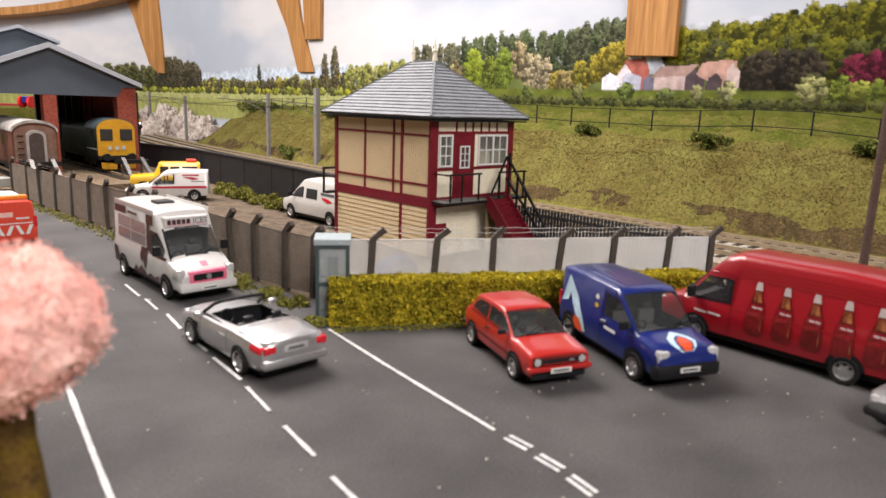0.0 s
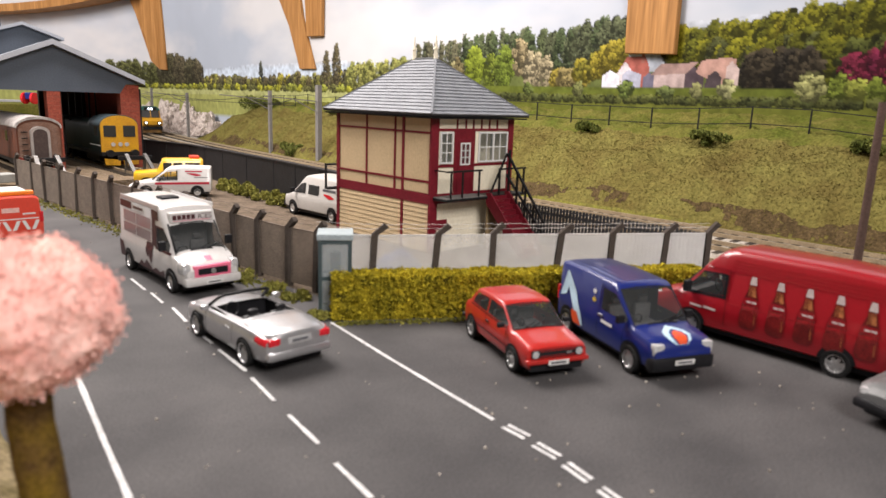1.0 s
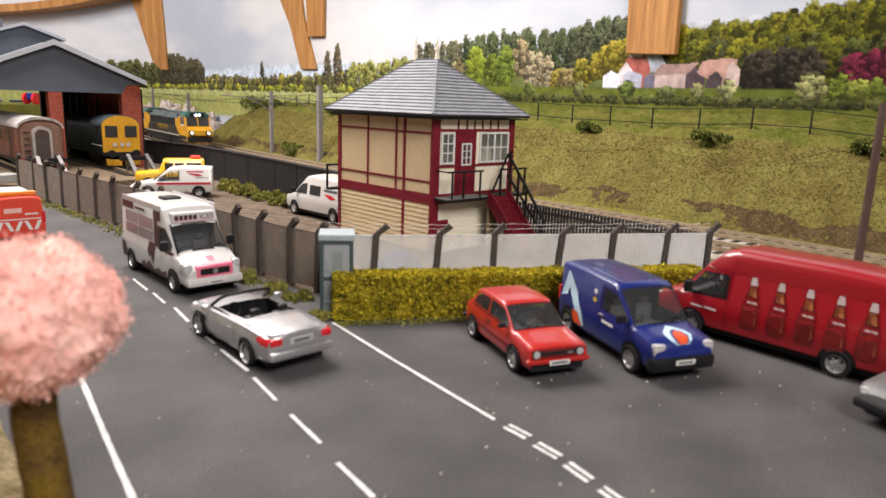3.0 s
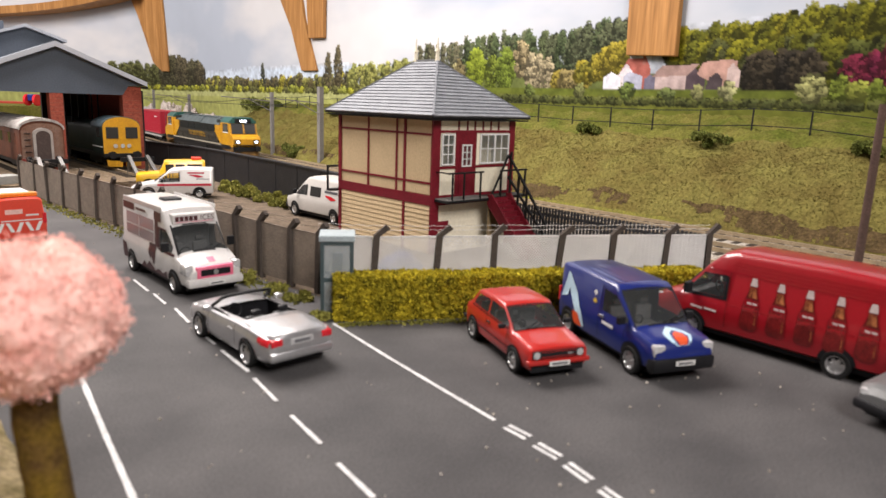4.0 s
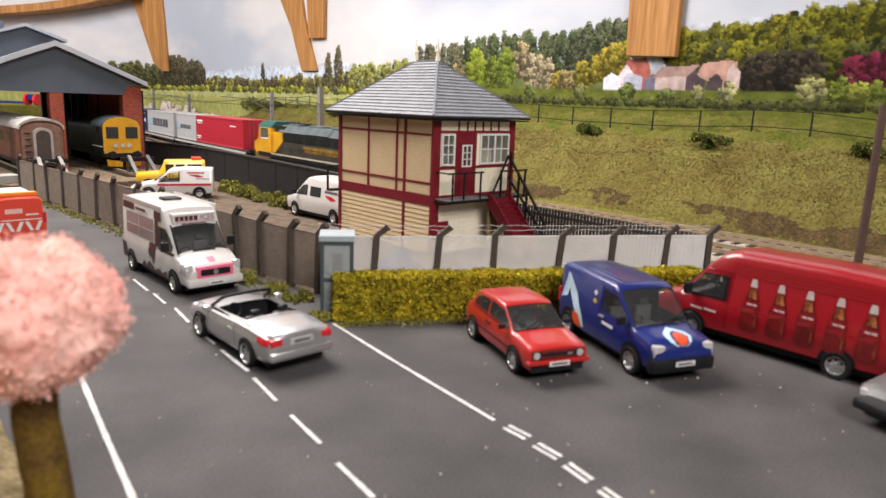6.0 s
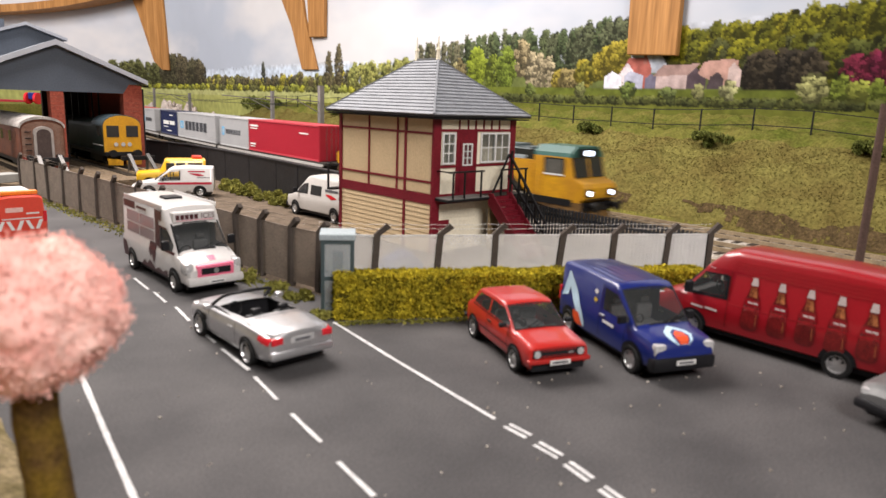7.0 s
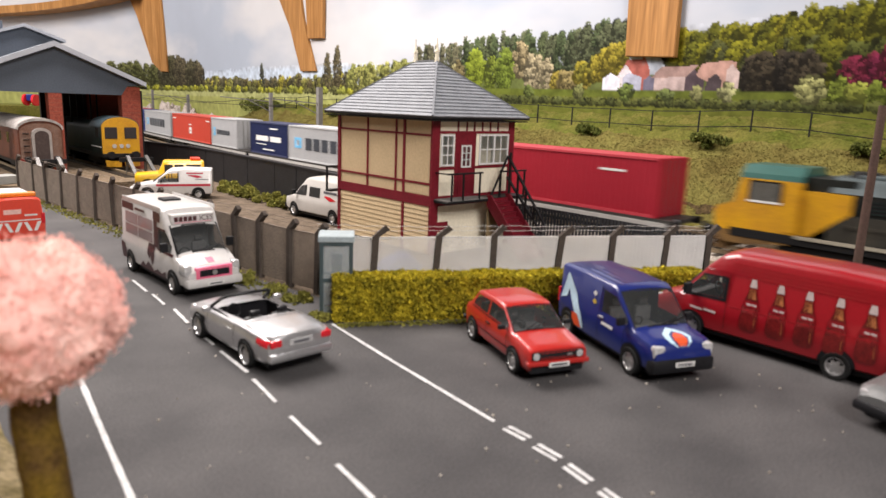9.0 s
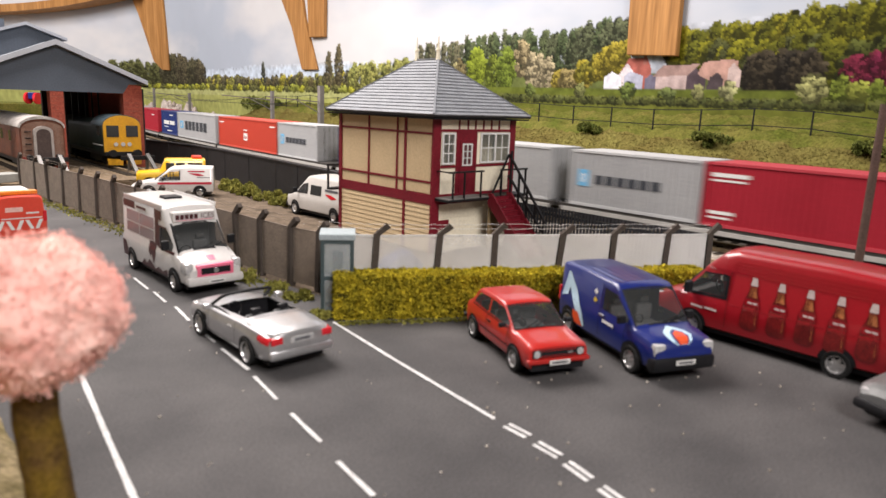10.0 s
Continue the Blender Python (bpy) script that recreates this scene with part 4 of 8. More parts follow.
def ice_cream_van():
    car = thing("ice_cream_van", at(-9.5, 2.06, 0, -90.0), "white ice cream van with pink and maroon trim on the road", "van", "parked vehicles")
    sh = Shell([(-2.75, 0.5, 1.2, 2.48, 0.92, 0.86), (-2.68, 0.36, 1.2, 2.54, 0.97, 0.88), (0.6, 0.34, 1.2, 2.56, 0.98, 0.88), (0.95, 0.34, 1.2, 2.5, 0.98, 0.86), (1.12, 0.34, 1.2, 2.22, 0.98, 0.85), (1.3, 0.34, 1.2, 2.0, 0.975, 0.82), (1.95, 0.34, 1.16, 1.26, 0.95, 0.8), (2.08, 0.34, 1.12, 1.19, 0.94, 0.79), (2.6, 0.36, 0.92, 0.98, 0.9, 0.72), (2.74, 0.42, 0.8, 0.85, 0.8, 0.66)], crown=0.05, edge=0.12)
    door_glass, screen = [(0.72, 1.28, 1.9), (1.2, 1.26, 1.86), (1.62, 1.24, 1.45)], [(1.3, -0.72, 0.72), (1.92, -0.76, 0.76)]
    part("body", sh.cut_windows(sh.mesh(), [door_glass], [screen]), VANWHITE, car, smooth=38)
    screen_frame(car, sh, screen, 0.06)
    cabin(car, 1.6, (0.75,), 0.8, 0.6, 1.2)
    part("bulkhead", B(0.5, 0.54, -0.8, 0.8, 0.4, 2.2), TRIM, car, "grey bulkhead behind the seats")
    pink = mat("pink_print", (0.74, 0.15, 0.25), 0.4, var=0.08)
    maroon = mat("maroon_print", (0.06, 0.01, 0.013), 0.4, var=0.2)
    part("windscreen", sh.top_patch(screen, 0.004), CABGLASS, car, "clear windscreen")
    b = part("roof_sign", B(0.98, 1.3, -0.7, 0.7, 2.08, 2.4, bevel=0.03), VANWHITE, car, "white sign board above the windscreen")
    part("sign_trim", B(1.302, 1.308, -0.6, 0.6, 2.13, 2.145), pink, b)
    word(b, "ICES", 0.24, maroon, at(1.304, 0.19, 2.17, 90, 90, 0))
    for k in range(5):
        part("lettering_bar", B(1.301, 1.31, -0.62 + k * 0.15, -0.5 + k * 0.15, 2.17, 2.32), maroon, b, "maroon bar of lettering")
    part("roof_hatch", B(-0.9, -0.35, -0.3, 0.3, 2.58, 2.68, bevel=0.04), PLASTIC, car, "black roof hatch")
    part("roof_fin", B(-2.6, 0.9, -0.9, -0.86, 2.44, 2.6, bevel=0.02), VANWHITE, car)
    part("roof_fin", B(-2.6, 0.9, 0.86, 0.9, 2.44, 2.6, bevel=0.02), VANWHITE, car)
    for s in (1, -1):
        part("cab_window", sh.side_patch(door_glass, s, 0.003), CABGLASS, car, "clear cab window")
        for strip in ([(0.62, 1.2, 1.28), (1.2, 1.18, 1.26), (1.8, 1.16, 1.24)], [(0.62, 1.28, 1.95), (0.72, 1.28, 1.95)], [(0.72, 1.9, 1.96), (1.2, 1.86, 1.92)]):
            part("window_rubber", sh.side_patch(strip, s, 0.012, 3), maroon, car, "dark window surround")
        part("pillar_print", sh.side_patch([(0.34, 1.3, 2.42), (0.62, 1.25, 2.42)], s, 0.014, 6), maroon, car, "maroon printed pillar")
        part("splash_print", sh.side_patch([(-0.15, 0.95, 1.3), (0.02, 0.8, 1.34), (0.1, 0.92, 1.32), (0.24, 0.62, 1.34), (0.36, 0.75, 1.3), (0.45, 1.0, 1.3)], s, 0.016, 5), maroon, car, "dark printed sauce drips")
        part("skirt_print", sh.side_patch([(-0.9, 0.4, 0.42), (-0.6, 0.4, 0.62), (-0.4, 0.4, 0.5), (-0.1, 0.4, 0.7), (0.3, 0.4, 0.5)], s, 0.016, 3), maroon, car, "dark printed skirt")
        part("serving_window", sh.side_patch([(-2.3, 1.35, 2.1), (0.25, 1.35, 2.1)], s), glass_mat("serving_glass", (0.34, 0.25, 0.25), 0.08, 0.8), car, "large serving window")
        part("window_frame", sh.side_patch([(-1.1, 1.3, 2.15), (-1.04, 1.3, 2.15)], s, 0.02), VANWHITE, car)
        part("window_frame", sh.side_patch([(-2.35, 1.68, 1.73), (0.3, 1.68, 1.73)], s, 0.02, 1), VANWHITE, car)
        part("roof_trim", sh.side_patch([(-2.6, 2.18, 2.42), (-1.5, 2.18, 2.42)], s, 0.016, 2), maroon, car, "maroon roof trim")
        part("roof_trim", sh.side_patch([(0.3, 2.15, 2.42), (0.85, 2.1, 2.4)], s, 0.016, 2), maroon, car, "maroon roof trim")
        part("name_board", sh.side_patch([(-1.4, 2.2, 2.38), (-0.3, 2.2, 2.38)], s, 0.03, 1), PLATE, car, "white name board")
        part("name_bar", sh.side_patch([(-1.3, 2.25, 2.33), (-0.4, 2.25, 2.33)], s, 0.036, 1), maroon, car, "maroon bar of lettering")
        part("skirt_print", sh.side_patch([(-2.65, 0.42, 1.0), (-2.3, 0.42, 0.95), (-2.2, 0.42, 0.7)], s, 0.016), maroon, car, "dark printed skirt")
        part("skirt_print", sh.side_patch([(0.3, 0.4, 0.44), (0.7, 0.4, 0.58), (1.0, 0.4, 0.5), (1.35, 0.4, 0.62)], s, 0.016), maroon, car, "dark printed skirt")
        part("wing_mirror", B(1.5, 1.62, min(s * 0.96, s * 1.2), max(s * 0.96, s * 1.2), 1.3, 1.6, bevel=0.03), PLASTIC, car, "black mirror")
        part("headlight", B(2.26, 2.72, s * 0.77 - 0.17, s * 0.77 + 0.1, 0.7, 1.06, bevel=0.08), LAMPGLASS, car, "clear headlight", smooth=40)
    g = part("grille_surround", B(2.56, 2.765, -0.6, 0.6, 0.56, 0.98, bevel=0.06), pink, car, "pink grille surround", smooth=40)
    part("grille", B(2.75, 2.78, -0.47, 0.47, 0.68, 0.88, bevel=0.02), PLASTIC, g, "black grille")
    bm = bmesh.new()
    lamp_disc(bm, 2.785, 0, 0.78, 0.085, 0.01)
    part("badge", bm, CHROME, g, "round silver badge")
    part("bonnet_print", sh.top_patch([(2.3, -0.12, 0.12), (2.55, -0.1, 0.1)], 0.016), pink, car, "pink print on the bonnet")
    part("bumper", B(2.45, 2.84, -0.9, 0.9, 0.34, 0.62, bevel=0.09), VANWHITE, car, smooth=40)
    part("number_plate", B(2.835, 2.85, -0.26, 0.26, 0.4, 0.5), PLATE, car, "white number plate")
    bars(car, "plate_bar", [(2.849, 2.856, -0.2, 0.2, 0.43, 0.475)], GREYBAR, "dark bar")
    for s in (-1, 1):
        bm = bmesh.new()
        bar(bm, (1.95, s * 0.15, 1.29), (1.8, s * 0.15 + 0.5, 1.45), 0.03)
        part("wiper", bm, PLASTIC, car, "black wiper")
    wheels(car, sh, (1.83, -1.83), 0.34, 1.0, 0.43, rim=0.6, spokes=6)
    part("underbody", B(-2.6, 2.5, -0.8, 0.8, 0.2, 0.4), PLASTIC, car, "black underbody")
    return car


def word(parent, text, size, material, m, label=""):
    cu = bpy.data.curves.new("lettering", "FONT")
    cu.body, cu.size, cu.extrude = text, size * S, 0.002 * S
    tmp = new("lettering", cu)
    bpy.context.view_layer.update()
    me = bpy.data.meshes.new_from_object(tmp.evaluated_get(bpy.context.evaluated_depsgraph_get()))
    bpy.data.objects.remove(tmp)
    me.materials.clear()
    me.materials.append(material)
    ob = new("lettering", me)
    ob.parent = parent
    ob.matrix_basis = m
    return tagged(ob, label or "painted lettering")


hatchback()
blue_van()
bottle_van()
convertible()
ice_cream_van()

# ---- signal box ----
W, D, ZT = 4.73, 6.55, 5.45


def window_unit(parent, x0, x1, z0, z1, nx, nz, y=0.0, arch=True):
    """A white sash on the door side (facing -y)."""
    w = part("window", B(x0, x1, y - 0.03, y - 0.02, z0, z1), CLEAR, parent, "glazed sash window")
    bm = bmesh.new()
    t = 0.07
    for a in ((x0 - t, x0, z0 - t, z1 + t), (x1, x1 + t, z0 - t, z1 + t)):
        box(bm, a[0], a[1], y - 0.07, y - 0.005, a[2], a[3])
    for a in ((z0 - t, z0), (z1, z1 + t)):
        box(bm, x0, x1, y - 0.068, y - 0.005, a[0], a[1])
    part("frame", bm, WHITE, w, "white window frame")
    for i in range(1, nx):
        x = x0 + (x1 - x0) * i / nx
        part("glazing_bar", B(x - 0.022, x + 0.022, y - 0.06, y - 0.03, z0, z1), WHITE, w, "white glazing bar")
    for i in range(1, nz):
        z = z0 + (z1 - z0) * i / nz
        part("glazing_bar", B(x0, x1, y - 0.055, y - 0.03, z - 0.022, z + 0.022), WHITE, w, "white glazing bar")
    return w


def signal_box():
    b = thing("signal_box", at(0, 0, 0, 0), "timber signal box in beige and maroon with slate roof", "building")
    # Shell: the wall towards the yard, the door wall with its openings, the back walls.
    part("wall", B(0, 0.12, 0, D, 0, ZT), BEIGE, b, "beige panelled side wall")
    part("wall", B(W - 0.12, W, 0, D, 0, ZT), CREAM, b, "cream side wall")
    part("wall", B(0.12, W - 0.12, D - 0.12, D, 0, ZT), CREAM, b, "cream end wall")
    holes = [(0.42, 1.14), (2.62, 4.42)]
    zs = (3.64, 4.92)
    xs = [0.12, holes[0][0], holes[0][1], holes[1][0], holes[1][1], W - 0.12]
    for i in range(5):
        if i in (1, 3):
            part("wall_panel", B(xs[i], xs[i + 1], 0, 0.12, 0, zs[0]), CREAM, b, "cream wall below a window opening")
            part("wall_panel", B(xs[i], xs[i + 1], 0, 0.12, zs[1], ZT), CREAM, b, "cream wall above a window opening")
        else:
            part("wall_panel", B(xs[i], xs[i + 1], 0, 0.12, 0, ZT), CREAM, b, "cream wall between openings")
    part("upper_floor", B(0.12, W - 0.12, 0.12, D - 0.12, 2.1, 2.25), mat("floor_board", (0.2, 0.14, 0.08), 0.7), b, "plain board floor")
    # Added board close behind the glass, so the panes look brighter.
    part("pane_backing", B(0.3, W - 0.3, 1.0, 1.06, 2.25, 5.2), CREAM, b, "added pale board that catches light behind the windows")
    window_unit(b, holes[0][0] + 0.07, holes[0][1] - 0.07, zs[0] + 0.07, zs[1] - 0.07, 2, 3)
    w = window_unit(b, holes[1][0] + 0.07, holes[1][1] - 0.07, zs[0] + 0.07, zs[1] - 0.07, 4, 2)
    part("mullion", B(3.48, 3.56, -0.075, -0.005, zs[0], zs[1]), WHITE, w, "white mullion")
    # Maroon framing on the door wall.
    def fr(x0, x1, z0, z1, d=0.05, name="frame_timber"):
        part(name, B(x0, x1, -d, 0.0, z0, z1), MAROON, b, "maroon timber framing")
    part("corner_post", B(-0.06, 0.34, -0.06, 0.06, 0.0, ZT), MAROON, b, "maroon corner post")
    part("corner_post", B(W - 0.28, W + 0.05, -0.06, 0.06, 0.0, ZT), MAROON, b, "maroon corner post")
    part("corner_post", B(-0.06, 0.1, D - 0.15, D + 0.05, 0.0, ZT), MAROON, b, "maroon corner post")
    fr(0.34, W - 0.28, 4.96, 5.06)
    fr(0.34, 1.3, 3.5, 3.6)
    fr(2.3, W - 0.28, 3.5, 3.6)
    for x in (1.36, 1.86, 2.3, 2.78, 3.26, 3.74):
        fr(x - 0.035, x + 0.035, 5.06, ZT - 0.02, 0.04, "frieze_batten")
    fr(1.22, 2.42, 2.43, 4.96, 0.03)
    door = part("door", B(1.42, 2.22, -0.06, -0.03, 2.43, 4.62, bevel=0.01), MAROON, b, "maroon panelled door")
    part("door_panel", B(1.52, 1.78, -0.075, -0.058, 2.55, 3.4, bevel=0.005), MAROON, door)
    part("door_panel", B(1.86, 2.12, -0.075, -0.058, 2.55, 3.4, bevel=0.005), MAROON, door)
    part("door_light", B(1.6, 2.04, -0.075, -0.06, 3.62, 4.42), CLEAR, door, "glazed door light")
    bm = bmesh.new()
    for a in ((1.54, 1.6, 3.56, 4.48), (2.04, 2.1, 3.56, 4.48), (1.6, 2.04, 3.56, 3.62), (1.6, 2.04, 4.42, 4.48), (1.8, 1.84, 3.62, 4.42), (1.6, 2.04, 3.87, 3.9), (1.6, 2.04, 4.14, 4.17)):
        box(bm, a[0], a[1], -0.1, -0.06, a[2], a[3])
    part("door_light_frame", bm, WHITE, door, "white door light frame")
    fr(0.34, W, 2.02, 2.43, 0.055, "floor_band")
    for k in range(18):
        x = 2.5 + k * 0.11
        part("match_board", B(x, x + 0.1, -0.018, 0, 2.45, 3.48), CREAM, b)
    # Lower storey on the door side: boarded, with a small window.
    for k in range(10):
        part("weatherboard", P([(-0.005, 0.06 + k * 0.195), (-0.035, 0.06 + k * 0.195), (-0.012, 0.25 + k * 0.195), (-0.005, 0.25 + k * 0.195)], "x", 0.35, 2.45), CREAM, b)
    window_unit(b, 3.3, 4.1, 0.75, 1.55, 2, 2, -0.01)
    # Side wall: battens over beige sheets, band, weatherboards, boarded panels near the corner.
    for y in (4.3, 2.3, 1.75):
        part("batten", B(-0.045, 0, y - (0.04 if y != 1.75 else 0.07), y + (0.04 if y != 1.75 else 0.07), 2.43, ZT), MAROON, b)
    for z in (4.88, 2.92):
        for ya, yb in ((1.82, 2.26), (2.34, 4.26), (4.34, D - 0.15), (0.06, 1.68)):
            part("rail_batten", B(-0.043, 0, ya, yb, z - 0.04, z + 0.04), MAROON, b)
    part("floor_band", B(-0.055, 0, 0.06, D - 0.15, 2.02, 2.43), MAROON, b)
    for z0, z1 in ((2.46, 2.87), (2.97, 4.83)):
        for k in range(12):
            y = 0.12 + k * 0.13
            part("match_board", B(-0.018, 0, y, y + 0.118, z0, z1), BEIGE, b)
    for k in range(10):
        z = 0.05 + k * 0.197
        for ya, yb in ((0.1, 1.66), (1.86, D - 0.18)):
            part("weatherboard", P([(-0.002, z), (-0.045, z), (-0.014, z + 0.19), (-0.002, z + 0.19)][::-1], "y", ya, yb), BEIGE, b)
    part("batten", B(-0.055, 0, 1.7, 1.82, 0, 2.02), MAROON, b)
    # Roof: hipped, in slate courses.
    o, zE, zR = 0.5, 5.62, 7.92
    ex0, ex1, ey0, ey1 = -o, W + o, -o, D + o
    ra, rb = Vector((W / 2, 2.55, zR)), Vector((W / 2, D - 2.55, zR))
    part("soffit", B(ex0 + 0.05, ex1 - 0.05, ey0 + 0.05, ey1 - 0.05, 5.45, 5.5), BLACK, b, "dark soffit")
    bm = bmesh.new()
    for a in ((ex0, ex1, ey0, ey0 + 0.05), (ex0, ex1, ey1 - 0.05, ey1), (ex0, ex0 + 0.05, ey0 + 0.05, ey1 - 0.05), (ex1 - 0.05, ex1, ey0 + 0.05, ey1 - 0.05)):
        box(bm, *a, 5.54, 5.62)
    part("gutter", bm, BLACK, b, "black gutter board")
    roof = part("roof", B(W / 2 - 0.2, W / 2 + 0.2, 2.6, D - 2.6, 5.5, 7.7), SLATE, b, "grey slate hipped roof")
    c = [Vector((ex0, ey0, zE)), Vector((ex1, ey0, zE)), Vector((ex1, ey1, zE)), Vector((ex0, ey1, zE))]
    rows = 17
    for p, q, r, s_ in ((c[0], c[1], ra, ra), (c[1], c[2], ra, rb), (c[2], c[3], rb, rb), (c[3], c[0], rb, ra)):
        n = (q - p).cross(((r + s_) / 2 - p)).normalized()
        if n.z < 0:
            n = -n
        for i in range(rows):
            bm = bmesh.new()
            t0, t1 = i / rows, (i + 1.0) / rows
            a0, b0 = p.lerp(r, t0), q.lerp(s_, t0)
            if (p - c[1]).length < 1e-6 or (p - c[3]).length < 1e-6:
                a0, b0 = p.lerp(r, t0), q.lerp(s_, t0)
            a1, b1 = p.lerp(r, t1), q.lerp(s_, t1)
            m = max(2, int((b0 - a0).length / 0.25))
            prev = None
            for k in range(m + 1):
                u = k / m
                lift = 0.045 + 0.012 * rng.random()
                col = [bm.verts.new(x) for x in (a0.lerp(b0, u), a0.lerp(b0, u) + n * lift, a1.lerp(b1, u) + n * 0.012)]
                if prev:
                    bm.faces.new((prev[0], col[0], col[1], prev[1]))
                    bm.faces.new((prev[1], col[1], col[2], prev[2]))
                prev = col
            part("slate_course", bm, SLATE, roof)
    for p, q in ((c[0], ra), (c[1], ra), (c[2], rb), (c[3], rb), (ra, rb)):
        bm = bmesh.new()
        bar(bm, p + Vector((0, 0, 0.05)), q + Vector((0, 0, 0.05)), 0.09, 0.05)
        part("hip_cap", bm, LEAD, roof, "grey lead hip capping")
    for p in (ra, rb):
        bm = bmesh.new()
        tube(bm, p, p + Vector((0, 0, 0.42)), 0.1, 8, 0.07)
        tube(bm, p + Vector((0, 0, 0.42)), p + Vector((0, 0, 0.52)), 0.12, 8, 0.09)
        tube(bm, p + Vector((0, 0, 0.52)), p + Vector((0, 0, 1.0)), 0.045, 8, 0.015)
        part("finial", bm, CREAM, b, "cream turned finial")
    # Landing with black rails, and the maroon stair.
    part("landing", B(0.08, 2.45, -0.86, -0.06, 2.2, 2.3, bevel=0.01), BLACK, b, "dark landing")
    part("landing_boards", B(0.1, 2.43, -0.84, -0.07, 2.3, 2.34), mat("grey_boards", (0.2, 0.19, 0.18), 0.8), b, "grey landing boards")
    for x in (0.36, 1.0, 1.95):
        bm = bmesh.new()
        bar(bm, (x, -0.82, 2.3), (x, -0.82, 3.4), 0.06)
        part("rail_post", bm, BLACK, b, "black rail post")
    bm = bmesh.new()
    bar(bm, (0.12, -0.82, 3.4), (2.1, -0.82, 3.4), 0.07)
    part("hand_rail", bm, BLACK, b, "black hand rail")
    bm = bmesh.new()
    bar(bm, (0.16, -0.82, 3.4), (0.16, -0.06, 3.4), 0.05)
    part("side_rail", bm, BLACK, b, "black side rail")
    # The flight runs down from the landing's end, square to the door wall.
    xa, xb, ya, yb, z1, n = 2.5, 3.65, -0.88, -2.9, 2.3, 11
    for k in range(n):
        y = ya + (yb - ya) * k / n
        z = z1 - z1 * (k + 1) / n
        part("tread", B(xa + 0.03, xb - 0.03, y - 0.24, y, z + 0.02, z + 0.07), MAROON, b)
        part("riser", B(xa + 0.03, xb - 0.03, y - 0.025, y - 0.005, z + 0.07, z + 0.21), MAROON, b)
    for x in (xa, xb):
        part("stringer", P([(ya + 0.12, z1 - 0.3), (ya + 0.12, z1 + 0.14), (ya - 0.1, z1 + 0.16), (yb - 0.2, 0.2), (yb - 0.2, 0), (yb + 0.2, 0)], "x", x - 0.04, x + 0.04), MAROON, b)
    for ha, hb in ((0.85, 0.85), (1.75, 1.35)):
        bm = bmesh.new()
        bar(bm, (xb, ya + 0.1, z1 + ha), (xb, yb - 0.1, hb), 0.085)
        part("stair_rail", bm, BLACK, b, "black stair rail")
    for k in range(5):
        f = 0.02 + 0.24 * k
        y = ya + (yb - ya) * f
        bm = bmesh.new()
        bar(bm, (xb, y, z1 * (1 - f)), (xb, y, z1 * (1 - f) + (1.95 if k == 0 else 1.7 - 0.35 * f)), 0.075)
        part("stair_post", bm, BLACK, b, "black stair post")
    bm = bmesh.new()
    bar(bm, (xb - 0.75, ya + 0.3, z1 + 0.05), (xb - 0.02, ya + 0.1, z1 + 1.75), 0.07)
    part("stair_brace", bm, BLACK, b, "black brace")
    part("end_landing", B(2.46, 4.85, -0.84, -0.06, 2.2, 2.32, bevel=0.01), BLACK, b, "dark end landing")
    for x in (3.2, 4.75):
        bm = bmesh.new()
        bar(bm, (x, -0.8, 2.3), (x, -0.8, 3.4), 0.07)
        part("rail_post", bm, BLACK, b, "black rail post")
    bm = bmesh.new()
    bar(bm, (3.15, -0.8, 3.4), (4.85, -0.8, 3.4), 0.07)
    part("hand_rail", bm, BLACK, b, "black hand rail")
    # Added sheet; its darker beige carries the shading of the recess here.
    part("landing_shade", B(2.55, 3.1, -0.8, -0.72, 0.0, 2.2), mat("recess_shade_tan", (0.3, 0.22, 0.12), 0.7, var=0.12), b, "darker beige sheet standing in for the shaded recess under the landing")
    part("foot_beam", B(0.34, 0.92, -0.055, 0.0, 0.95, 1.35), MAROON, b, "maroon foot beam")
    # Rear platform for window cleaning.
    part("rear_landing", B(-0.5, W, D + 0.05, D + 0.4, 1.9, 2.0), BLACK, b, "dark rear landing")
    bm = bmesh.new()
    for x in (-0.45, 1.5, 3.0, 4.6):
        bar(bm, (x, D + 0.36, 1.9), (x, D + 0.36, 3.05), 0.08)
    bar(bm, (-0.5, D + 0.36, 3.05), (W, D + 0.36, 3.05), 0.1)
    part("rear_rail", bm, BLACK, b, "black rear rail")
    return b


signal_box()


# ---- fences, hedge and call box ----
def fence_post(m, h, lean, label):
    bm = bmesh.new()
    prism(bm, [(-0.1, -0.1), (0.1, -0.1), (0.1, 0.1), (-0.1, 0.1)], "z", -0.05, h)
    pts = [bm.verts.new(p) for p in ((-0.1, -0.1, h), (0.1, -0.1, h), (0.1, 0.1, h), (-0.1, 0.1, h), (0.28, -0.08, h + 0.38), (0.43, -0.08, h + 0.26), (0.43, 0.08, h + 0.26), (0.28, 0.08, h + 0.38))]
    for f in ((0, 3, 7, 4), (1, 5, 6, 2), (0, 4, 5, 1), (3, 2, 6, 7), (4, 7, 6, 5)):
        bm.faces.new([pts[i] for i in f])
    return solid("fence_post", bm, CONCRETE, m @ pose(0, 0, 0, lean[0], lean[1], 0), label, "fence post", "fence posts")


